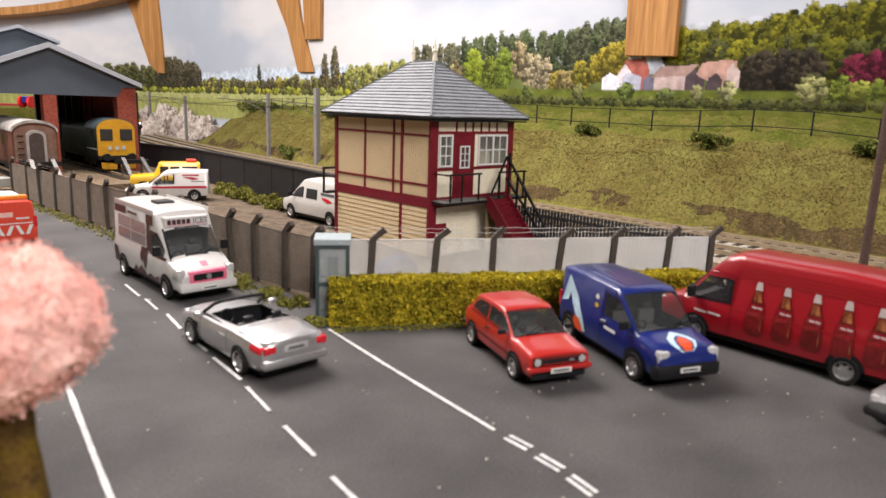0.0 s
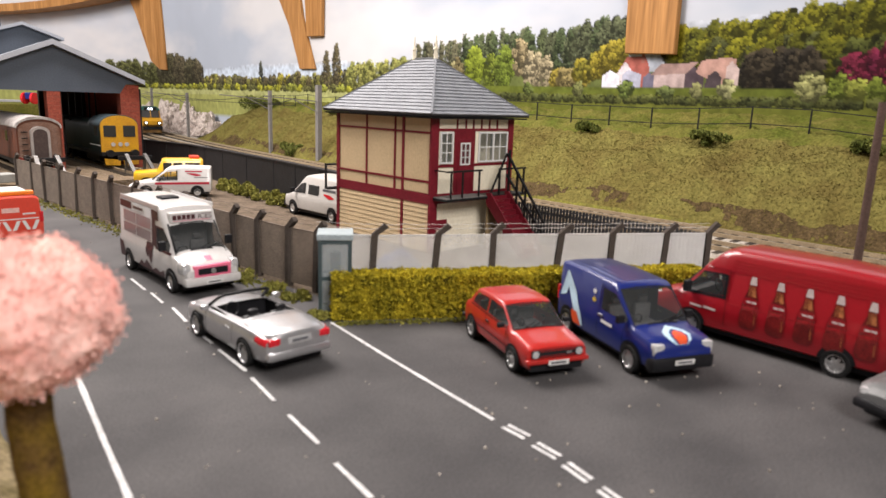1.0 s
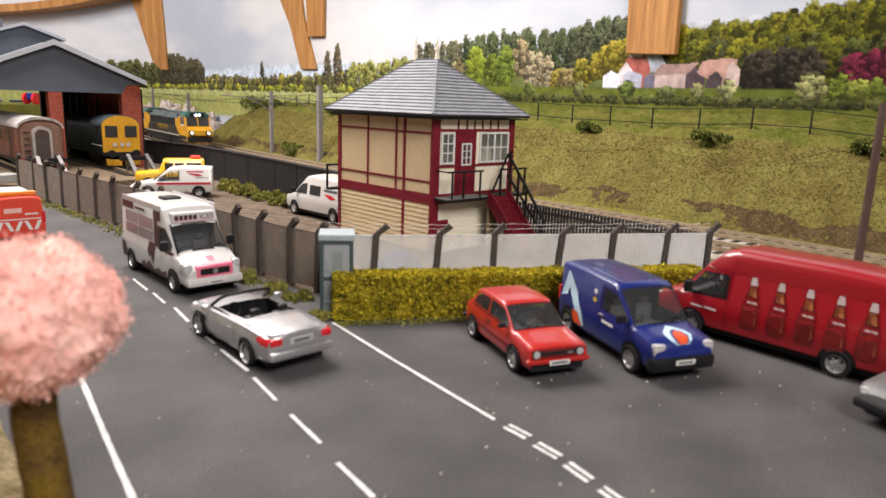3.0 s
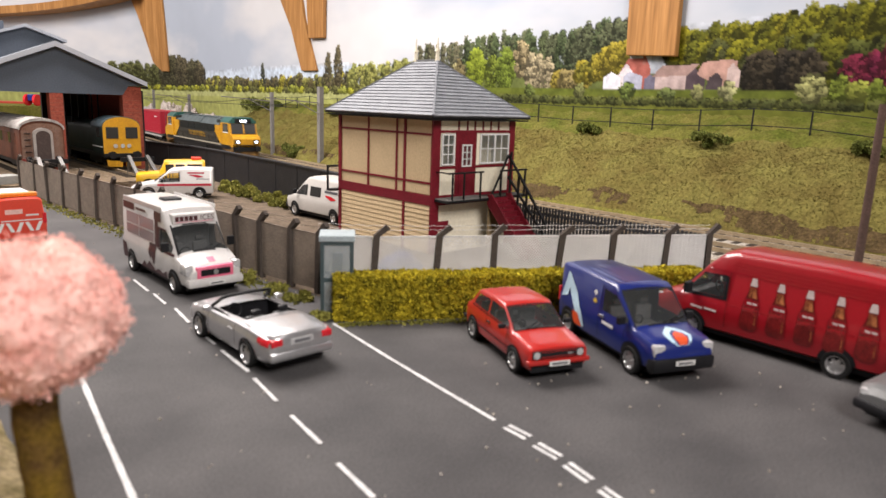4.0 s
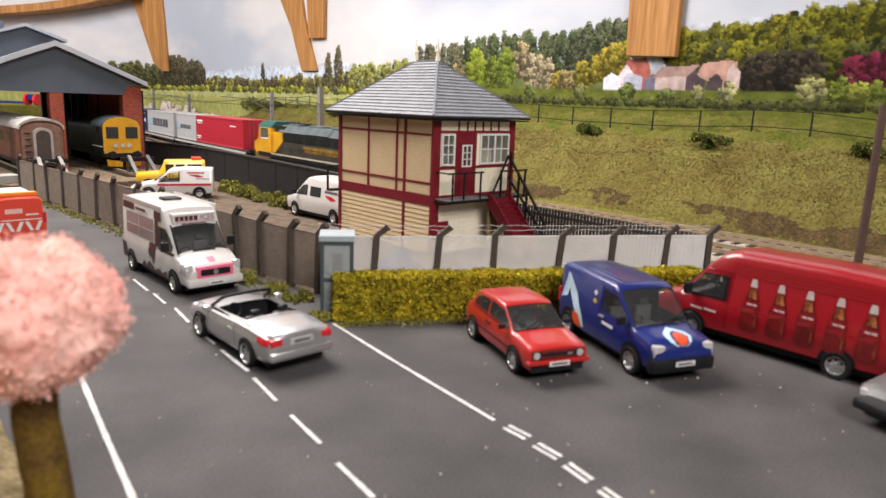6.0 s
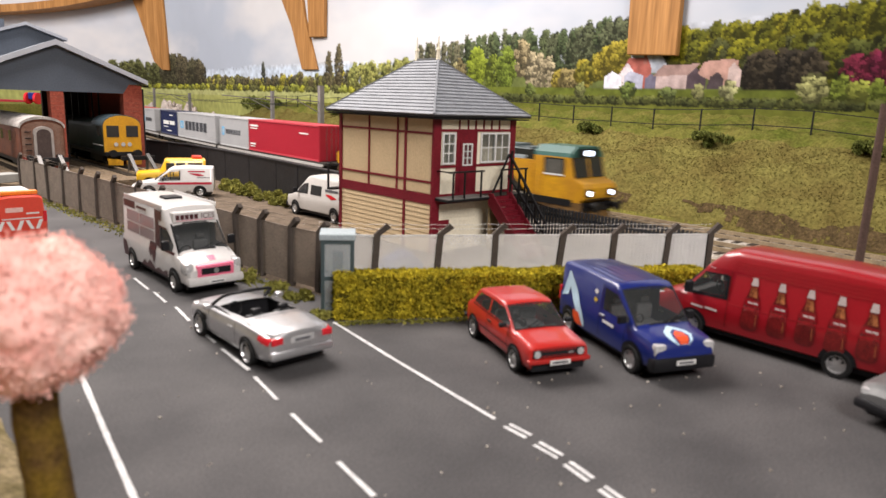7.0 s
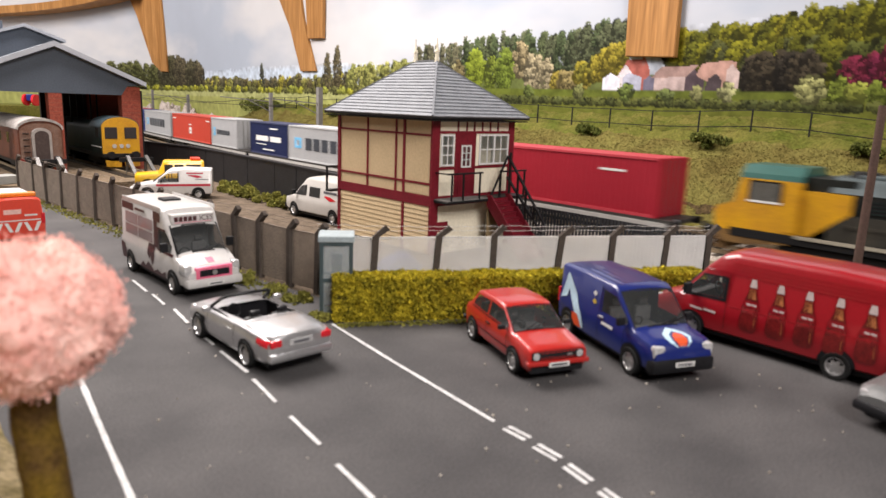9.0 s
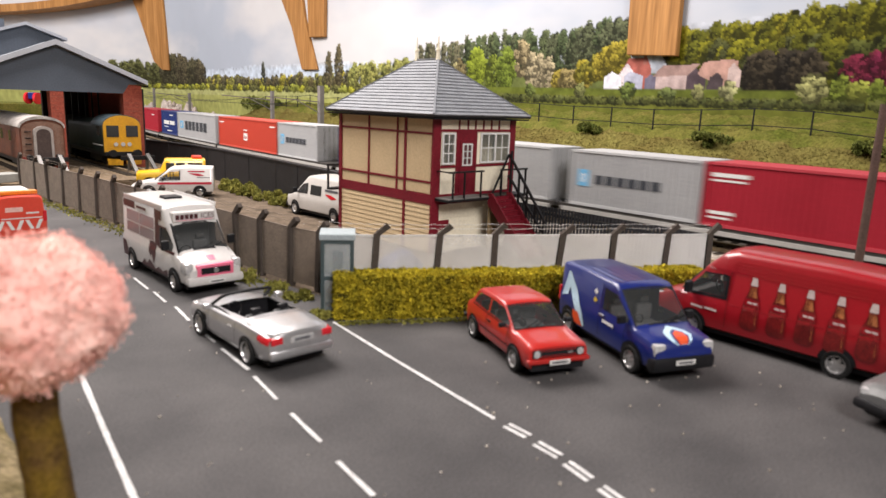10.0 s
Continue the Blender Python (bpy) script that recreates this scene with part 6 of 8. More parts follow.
# ---- timber brackets of the upper deck ----


def board_on_scene(pts, depth, label):
    """A board standing out from the backscene; pts are (place along it, height)."""
    bm = bmesh.new()
    rings = []
    for d in (0.05, 0.05 + depth):
        ring = []
        for s, z in pts:
            x, y = scene_curve(s)
            x2, y2 = scene_curve(s + 0.2)
            n = Vector((-(y2 - y), x2 - x, 0)).normalized()
            ring.append(bm.verts.new(Vector((x, y, z)) + n * d))
        rings.append(ring)
    k = len(pts)
    for i in range(k):
        bm.faces.new((rings[0][i], rings[0][(i + 1) % k], rings[1][(i + 1) % k], rings[1][i]))
    bm.faces.new(rings[0])
    bm.faces.new(rings[1][::-1])
    bmesh.ops.bevel(bm, geom=list(bm.edges), offset=0.06, segments=1, affect="EDGES")
    solid("timber_bracket", bm, TIMBER, label=label, category="bracket", group="deck brackets")


board_on_scene([(7.8, 9.9), (3.98, 9.74), (4.2, 30), (8.5, 30)], 0.5, "broad sawn timber bracket board hung before the backscene")
board_on_scene([(51.75, 9.34), (48.45, 9.31), (49.99, 12.6), (51.06, 15.14), (51.65, 17.35), (52.4, 30), (61, 30), (56.52, 17.74), (53.96, 14.36)], 0.3, "tapering sawn timber bracket hung before the backscene")
board_on_scene([(49.87, 12.9), (46.83, 12.83), (46.4, 30), (51.3, 30)], 0.5, "square sawn timber post end beside a bracket")
board_on_scene([(93.0, 9.7), (90.99, 9.63), (91.48, 15.5), (92.02, 20.57), (92.5, 32), (106, 32), (99.7, 20.94), (95.23, 11.04)], 0.3, "tapering sawn timber bracket hung before the backscene")
bm = bmesh.new()
prev = None
for k in range(30):
    s = 96 + 60 * k / 29
    x, y = scene_curve(s)
    x2, y2 = scene_curve(s + 0.2)
    n = Vector((-(y2 - y), x2 - x, 0)).normalized()
    z = 20.9 - 2.4 * max(0, (s - 99) / 27) - 0.6 * math.sin(max(0, (s - 99) / 27) * 2)
    ring = [bm.verts.new(Vector((x, y, zz_)) + n * o) for o, zz_ in ((0.4, z), (4, z), (4, z + 1.2), (0.4, z + 1.2))]
    if prev:
        for j in range(4):
            bm.faces.new((prev[j], prev[(j + 1) % 4], ring[(j + 1) % 4], ring[j]))
    prev = ring
solid("upper_deck", bm, TIMBER, label="curved plywood edge of an upper deck", category="deck", kind="structure")

# ---- lineside: fence, bushes, rocks, masts ----
fence = thing("lineside_fence", at(0, 0), "thin black post and wire lineside fence on the bank", "fence")
ys = [-16 + 3.1 * k for k in range(27)]
for y in ys:
    x = bank_x(18.4, y)
    z = bank_z(18.4, y)
    bm = bmesh.new()
    bar(bm, (x, y, z - 0.1), (x, y, z + 1.25), 0.07)
    part("post", bm, BLACK, fence)
for a, b in zip(ys, ys[1:]):
    for h in (0.3, 1.2):
        bm = bmesh.new()
        bar(bm, (bank_x(18.4, a), a, bank_z(18.4, a) + h), (bank_x(18.4, b), b, bank_z(18.4, b) + h), 0.05)
        part("fence_wire", bm, BLACK, fence)


def bush(x, y, z, w, h, label, material=None, n=900, seed=0):
    r = random.Random(seed)
    bm = bmesh.new()
    cl = [(r.uniform(-0.7, 0.7) * w, r.uniform(-0.7, 0.7) * w, r.uniform(0.2, 0.75) * h, r.uniform(0.3, 0.55)) for _ in range(9)]
    pts = []
    for _ in range(n):
        c = r.choice(cl)
        v = Vector((r.gauss(0, 1), r.gauss(0, 1), r.gauss(0, 1))).normalized() * r.uniform(0.6, 1.0)
        pts.append((c[0] + v.x * c[3] * w * 0.7, c[1] + v.y * c[3] * w * 0.7, max(0.0, c[2] + v.z * c[3] * h * 0.7)))
    leaves(bm, pts, 0.16, r)
    return solid("bush", bm, material or BUSH, at(x, y, z), label, "bush", "bushes")


YBUSH = mat("lime_foliage", (0.27, 0.25, 0.06), 0.9, var=0.3, size=0.5, island=0.5, second=(0.15, 0.15, 0.035))
for k, (u, y, w, h) in enumerate(((17.4, 6.6, 1.1, 0.8), (17.3, -1.8, 1.1, 0.9), (17.0, -10.0, 0.9, 1.0), (17.6, 38.5, 1.3, 1.2), (11.9, 37.5, 1.3, 1.2), (17.6, 60, 2.0, 1.6), (18, 55, 1.6, 1.2))):
    bush(bank_x(u, y), y, bank_z(u, y) - 0.1, w, h, "dark olive foam bush on the embankment", n=1100, seed=k)
for k in range(9):
    bush(1.35 + 0.05 * k + rng.uniform(-0.1, 0.1), 13.6 + k * 1.05, -0.05, rng.uniform(0.6, 0.8), rng.uniform(0.65, 0.95), "lime-green foam bush below the retaining wall", YBUSH, 700, 40 + k)
for k, (x, y) in enumerate(((-7.9, 0.3), (-8.0, 1.6), (-7.8, -1.4), (-7.7, -2.6), (-8.3, -4.6))):
    bush(x, y, -0.03, 0.45, 0.3, "small yellow-green weed tuft at the kerb", YBUSH, 260, 80 + k)
bm = bmesh.new()
r = random.Random(12)
pts = []
for _ in range(1300):
    t = r.random()
    y = 27 - 30 * t
    x = -9.55 + 1.9 * t + r.gauss(0, 0.22)
    pts.append((x, y, 0.02))
for _ in range(900):
    t = r.random() * 11
    pts.append((-8.12 + 0.86 * t + r.gauss(0, 0.08), -5.36 - 0.51 * t + r.gauss(0, 0.08), 0.02))
leaves(bm, pts, 0.1, r)
solid("verge_grass", bm, YBUSH, label="yellow-green scatter along the fence foot", category="grass", kind="stuff")

ROCK = mat("pale_rock", (0.62, 0.55, 0.5), 0.9, var=0.2, size=0.6, fine=0.1, bump=0.8, second=(0.36, 0.3, 0.27))
for k, (x, y, z, w, h) in enumerate(((21.6, 84, 0.3, 3.2, 5.0), (24.2, 82, 0.3, 3.0, 4.6), (23.6, 76, 0.3, 3.0, 4.3), (20.2, 88, 0.3, 2.4, 4.4), (22.4, 71, 0.6, 2.2, 3.0))):
    bm = bmesh.new()
    bmesh.ops.create_icosphere(bm, subdivisions=5, radius=1)
    for v in bm.verts:
        n = v.co.copy()
        f = 0.75 + 0.35 * noise.noise(n * 1.7 + Vector((k, 0, 0))) + 0.22 * abs(noise.noise(n * 4.5 + Vector((0, k, 0)))) + 0.1 * noise.noise(n * 11)
        v.co = Vector((n.x * w * f, n.y * w * f, max(0.0, n.z) * h * f))
    solid("rock", bm, ROCK, at(x, y, z), "crumpled pale grey rock face at the end of the bank", "rock", "rocks")

MAST = mat("mast_grey", (0.2, 0.19, 0.18), 0.7, var=0.15)
masts = [(15.1, 31.9, 7.2), (15.65, 41.5, 6.65), (18.1, 67.3, 6.2), (20.7, 86.6, 6.75)]
for x, y, zt in masts:
    m = thing("catenary_mast", at(x, y, 0.4), "grey overhead line mast beside the track", "mast", "overhead line masts")
    w = 0.21 if y < 35 else 0.15
    part("mast_post", B(-w, w, -w, w, 0, zt - 0.4), MAST, m)
    bm = bmesh.new()
    bar(bm, (0, 0, 5.4), (-5.2, 0, 5.7), 0.08)
    bar(bm, (0, 0, 4.4), (-2.4, 0, 5.5), 0.07)
    part("cantilever", bm, MAST, m)
bm = bmesh.new()
for (xa, ya, _), (xb, yb, _) in zip(masts, masts[1:]):
    for h, sag in ((6.0, 0.5), (5.4, 0.0)):
        prev = None
        for k in range(9):
            t = k / 8
            p = Vector((xa - 2.4 + (xb - xa) * t, ya + (yb - ya) * t, h - sag * 4 * t * (1 - t)))
            if prev:
                bar(bm, prev, p, 0.05)
            prev = p
solid("overhead_wire", bm, BLACK, label="thin dark overhead contact wires above the line", category="wire", kind="structure")
bm = bmesh.new()
tube(bm, (0, 0, 0), (0, 0, 6.55), 0.135, 14, 0.12)
solid("signal_post", bm, mat("brown_post", (0.1, 0.062, 0.05), 0.6, var=0.2), at(6.5, -13.72, 0.0), "tall plain brown post beside the running line", "post", smooth=40)


# ---- blossom tree ----
def blossom_tree():
    pink = mat("pink_foam", (0.93, 0.62, 0.55), 0.95, var=0.06, size=0.5, fine=0.08, island=0.1, second=(0.9, 0.5, 0.44))
    bark = mat("mossy_bark", (0.085, 0.048, 0.022), 0.9, var=0.3, size=0.5, fine=0.06, bump=0.8, second=(0.17, 0.11, 0.015))
    t = thing("blossom_tree", at(-16.64, -11.62, 0), "model tree with a round pink foam blossom crown", "tree")
    bm = bmesh.new()
    prev = None
    for k in range(12):
        z = 3.0 * k / 11
        rr = 0.28 - 0.03 * k / 11 + 0.18 * math.exp(-z * 3)
        ring = [bm.verts.new((rr * (1 + 0.12 * noise.noise((i, z * 2, 0))) * math.cos(2 * math.pi * i / 16) + 0.04 * math.sin(z * 2), rr * (1 + 0.12 * noise.noise((i, z * 2, 4))) * math.sin(2 * math.pi * i / 16), z)) for i in range(16)]
        if prev:
            for i in range(16):
                bm.faces.new((prev[i], prev[(i + 1) % 16], ring[(i + 1) % 16], ring[i]))
        prev = ring
    tr = part("trunk", bm, bark, t, "brown mossy trunk", smooth=60)
    bm = bmesh.new()
    r = random.Random(4)
    for k in range(7):
        a = k * 0.9
        tube(bm, (0, 0, 2.5), (0.7 * math.cos(a), 0.7 * math.sin(a), 3.2 + 0.4 * r.random()), 0.12, 8, 0.05)
    part("limb", bm, bark, tr)
    core = bmesh.new()
    bmesh.ops.create_icosphere(core, subdivisions=5, radius=1)
    pts = []
    for v in core.verts:
        n = v.co.normalized()
        f = 1.0 + 0.13 * noise.noise(n * 2.2) + 0.09 * noise.noise(n * 5 + Vector((3, 0, 0)))
        v.co = Vector((n.x * 0.97 * f, n.y * 0.97 * f, 3.5 + n.z * 0.85 * f))
    for v in list(core.verts):
        for _ in range(4):
            pts.append(v.co * 1.0 + Vector((r.gauss(0, 0.045), r.gauss(0, 0.045), r.gauss(0, 0.045))))
    part("crown", core, pink, t, "pink foam crown", smooth=180)
    bm = bmesh.new()
    leaves(bm, pts, 0.038, r)
    tagged(part("blossom", bm, pink, t, "pink foam crumbs"), kind="stuff")


blossom_tree()

# ---- yard tracks, engine shed, stabled stock ----
CINDER = mat("brown_ballast", (0.2, 0.15, 0.1), 0.95, var=0.35, size=0.3, fine=0.09, bump=1.0, second=(0.1, 0.075, 0.05))
bm = bmesh.new()
prism(bm, [(-10.2, 27.4), (-8.6, 25.6), (0.9, 27.0), (2.6, 30), (2.6, 100), (-10.2, 100)], "z", -0.2, 0.42)
solid("yard_ballast", bm, CINDER, label="dark brown ballast of the stabling yard", category="ballast", kind="structure")
for x, y0 in ((-1.3, 28.6), (-6.9, 29.0)):
    t = thing("yard_track", at(x, 0), "rusty rails of a stabling road into the shed", "track", "railway tracks", "structure")
    for s in (-1, 1):
        part("rail", B(s * 0.627 - 0.06, s * 0.627 + 0.06, y0, 99, 0.48, TZ), RUST, t)
    bm = bmesh.new()
    for k in range(int((99 - y0) / 0.68)):
        box(bm, -1.25, 1.25, y0 + k * 0.68, y0 + k * 0.68 + 0.26, 0.38, 0.5)
    tagged(part("sleepers", bm, SLEEPER, t), kind="stuff")
STEEL = mat("bright_steel", (0.16, 0.155, 0.15), 0.4, metal=0.7, var=0.15)
for x, y0 in ((-1.3, 29.3), (-6.9, 29.4)):
    t = thing("buffer_stop", at(x, y0, 0.42), "grey bent-rail buffer stop at the end of the track", "buffer stop", "buffer stops")
    for s in (-1, 1):
        bm = bmesh.new()
        bar(bm, (s * 0.68, -1.3, 0.1), (s * 0.62, 0.55, 1.35), 0.24, 0.16)
        bar(bm, (s * 0.62, 0.55, 1.35), (s * 0.62, 0.75, 0.1), 0.16)
        part("bent_rail", bm, STEEL, t, "bright bent rail")
    part("buffer_beam", B(-1.15, 1.15, 0.5, 0.7, 0.95, 1.25, bevel=0.02), BLACK, t, "dark beam")


MORTAR = mat("mortar", (0.26, 0.13, 0.1), 0.9, var=0.2)


def shed():
    t = thing("engine_shed", at(0, 0, 0), "engine shed with brick piers and grey pitched roof", "building")
    x0, x1, xr, y0, y1 = -11.0, 0.62, -5.1, 34.0, 47.0
    ze, zr, zb = 6.75, 9.1, 5.93
    sl = (zr - ze) / (x1 - xr)
    bm = P([(x0, zb), (x1 - 1.35, zb), (x1 - 0.9, ze - 0.15), (x1, ze - 0.1), (xr, zr - 0.12), (x0, ze - 0.1)], "y", y0, y0 + 0.25)
    part("gable", bm, SHEDROOF, t, "blue-grey gable cladding")
    for s in (1, -1):
        xe = x1 + 0.3 if s > 0 else x0 - 0.3
        zz = zr - sl * abs(xe - xr)
        part("roof", P([(xr, zr), (xe, zz), (xe, zz + 0.22), (xr, zr + 0.24)], "y", y0 - 0.4, y1), mat("shed_sheeting", (0.2, 0.22, 0.25), 0.6, var=0.12, size=1.5), t, "grey sheeted roof slope")
        part("bargeboard", P([(xr, zr - 0.02), (xe, zz - 0.02), (xe, zz + 0.3), (xr, zr + 0.34)], "y", y0 - 0.55, y0 - 0.4), mat("pale_bargeboard", (0.34, 0.36, 0.4), 0.6, var=0.08), t, "pale grey bargeboard")
    # Raised vent along the ridge.
    part("ridge_vent", P([(xr - 3.4, 8.2), (xr + 1.3, 8.2), (xr + 1.3, 9.62), (xr - 1.0, 10.42), (xr - 3.4, 9.62)], "y", y0 + 3.2, y1), SHEDROOF, t, "raised grey ridge vent")
    for s in (1, -1):
        part("vent_roof", P([(xr - 1.0, 10.45), (xr - 1.0 + s * 2.6, 9.55), (xr - 1.0 + s * 2.6, 9.75), (xr - 1.0, 10.67)], "y", y0 + 2.8, y1), mat("vent_sheeting", (0.3, 0.32, 0.36), 0.6, var=0.1), t, "pale grey vent roof")
    part("roof_cowl", B(xr - 2.9, xr - 2.1, y0 + 4, y0 + 5, 9.7, 10.8), SHEDROOF, t, "small grey roof cowl")
    for a, b in ((x1 - 1.35, x1), (-5.6, -4.75), (x0, x0 + 0.9)):
        p = part("pier", B(a, b, y0 + 0.02, y0 + 0.9, 0.3, zb if b < 0 else ze - 0.2), BRICK, t, "red brick pier")
        bm = bmesh.new()
        for k in range(18):
            box(bm, a - 0.004, b + 0.004, y0 + 0.012, y0 + 0.02, 0.45 + k * 0.3, 0.465 + k * 0.3)
        tagged(part("mortar_joint", bm, MORTAR, p), kind="stuff")
    part("drain_pipe", B(x1 + 0.02, x1 + 0.14, y0 + 0.05, y0 + 0.17, 0.3, 6.3), BLACK, t, "black drain pipe")
    part("wall", B(x1 - 0.3, x1, y0 + 0.9, y1, 0.3, 6.6), BRICK, t, "red brick side wall")
    # Added sheet across the right bay; its near-black colour is the interior's shade.
    part("dark_backing", B(-3.3, x1 - 0.3, y1 - 0.4, y1, 0.3, 8), mat("shed_inside_shade", (0.05, 0.042, 0.038), 0.9, var=0.2), t, "added dark sheet standing in for the shade inside the shed")
    for k in range(7):
        part("inner_post", B(-3.2 + k * 0.5, -3.1 + k * 0.5, y0 + 8, y0 + 8.1, 0.4, 6.0), WALLDARK, t, "dark timber post")
    part("gutter", B(x1 + 0.25, x1 + 0.42, y0 - 0.3, y1, 6.45, 6.6), BLACK, t, "black gutter")


shed()


def arch_profile(w, z0, z1, rise, n=10):
    pts = [(-w, z0), (w, z0), (w, z1)]
    for k in range(1, n):
        a = math.pi * k / n
        pts.append((w * math.cos(a), z1 + rise * math.sin(a)))
    return pts + [(-w, z1)]


def bogie(t, y, wb=2.0, n=2, r=0.46):
    p = part("bogie", B(-1.05, 1.05, y - wb * 0.75 * (n - 1), y + wb * 0.75 * (n - 1), TZ + 0.28, TZ + 0.75, bevel=0.05), BLACK, t, "black bogie frame")
    for k in range(n):
        bm = bmesh.new()
        yy = y + (k - (n - 1) / 2) * wb
        for s in (-1, 1):
            tube(bm, (s * 0.6, yy, TZ + r), (s * 0.75, yy, TZ + r), r, 18)
        part("wheelset", bm, STEELDARK, p, "steel wheelset")


STEELDARK = mat("dark_steel", (0.08, 0.075, 0.07), 0.5, metal=0.5, var=0.2)
GREEN = mat("loco_green", (0.009, 0.02, 0.017), 0.5, var=0.25, size=0.9, second=(0.006, 0.01, 0.009))
LYELLOW = mat("loco_yellow", (0.58, 0.3, 0.006), 0.45, var=0.12, size=0.8, fine=0.1, second=(0.46, 0.22, 0.012), coat=0.15)
LAMPON = glow("lit_lamp", (0.75, 0.85, 1.0), 5.0)


def shunter():
    """The stabled diesel: cab end towards the road."""
    t = thing("diesel_locomotive", at(-1.3, 32.9, 0), "green diesel locomotive with yellow cab end, stabled at the shed", "locomotive")
    part("cab", P(arch_profile(1.32, TZ + 1.05, TZ + 3.0, 0.72), "y", 0.12, 2.6), GREEN, t, "dark green cab", smooth=35)
    part("cab_front", P(arch_profile(1.3, TZ + 1.05, TZ + 3.0, 0.7), "y", 0.0, 0.12), LYELLOW, t, "yellow cab front", smooth=35)
    part("cab_roof", P([(-1.36, TZ + 2.98)] + [(1.36 * math.cos(math.pi * (1 - k / 10)), TZ + 3.0 + 0.76 * math.sin(math.pi * k / 10)) for k in range(11)] + [(1.3, TZ + 2.98)] + [(1.28 * math.cos(math.pi * k / 10), TZ + 2.98 + 0.7 * math.sin(math.pi * k / 10)) for k in range(1, 10)], "y", 0.06, 2.7), mat("grey_blue_roof", (0.05, 0.075, 0.09), 0.5, var=0.25, size=0.6), t, "blue-grey cab roof", smooth=35)
    for s in (-1, 1):
        part("cab_window", B(s * 0.68 - 0.43, s * 0.68 + 0.43, -0.03, 0.02, TZ + 2.15, TZ + 2.98, bevel=0.03), GLASS, t, "dark cab window")
        bm = bmesh.new()
        tube(bm, (s * 0.86, -0.5, TZ + 1.0), (s * 0.86, 0.1, TZ + 1.0), 0.2, 14)
        tube(bm, (s * 0.86, -0.56, TZ + 1.0), (s * 0.86, -0.48, TZ + 1.0), 0.27, 14)
        part("buffer", bm, BLACK, t, "black buffer", smooth=35)
        part("snow_plough", P([(s * 0.15, TZ + 0.1), (s * 1.15, TZ + 0.15), (s * 1.2, TZ + 0.62), (s * 0.12, TZ + 0.5)], "y", -0.25, -0.1), LYELLOW, t, "yellow snow plough")
        part("side_window", B(s * 1.3 - 0.04, s * 1.3 + 0.04, 0.7, 1.5, TZ + 2.2, TZ + 2.9), GLASS, t, "dark side window")
    for x, m_ in ((-0.5, PLATE), (0.0, PLATE), (0.45, PLATE)):
        bm = bmesh.new()
        tube(bm, (x, -0.05, TZ + 1.62), (x, 0.05, TZ + 1.62), 0.15, 14)
        part("marker_light", bm, LAMPGLASS, t, "round marker light", smooth=35)
    part("buffer_beam", B(-1.3, 1.3, -0.12, 0.2, TZ + 0.8, TZ + 1.08, bevel=0.02), BLACK, t, "black buffer beam")
    part("hood", P(arch_profile(0.98, TZ + 1.05, TZ + 2.7, 0.6), "y", 2.6, 13.5), GREEN, t, "dark green engine hood", smooth=35)
    part("sole_bar", B(-1.3, 1.3, 0.15, 14, TZ + 0.8, TZ + 1.05), BLACK, t, "black sole bar")
    part("stripe", B(-1.335, -1.32, 0.2, 2.6, TZ + 1.5, TZ + 1.56), PLATE, t, "pale waist stripe")
    bogie(t, 3.0)
    bogie(t, 11.0)


shunter()


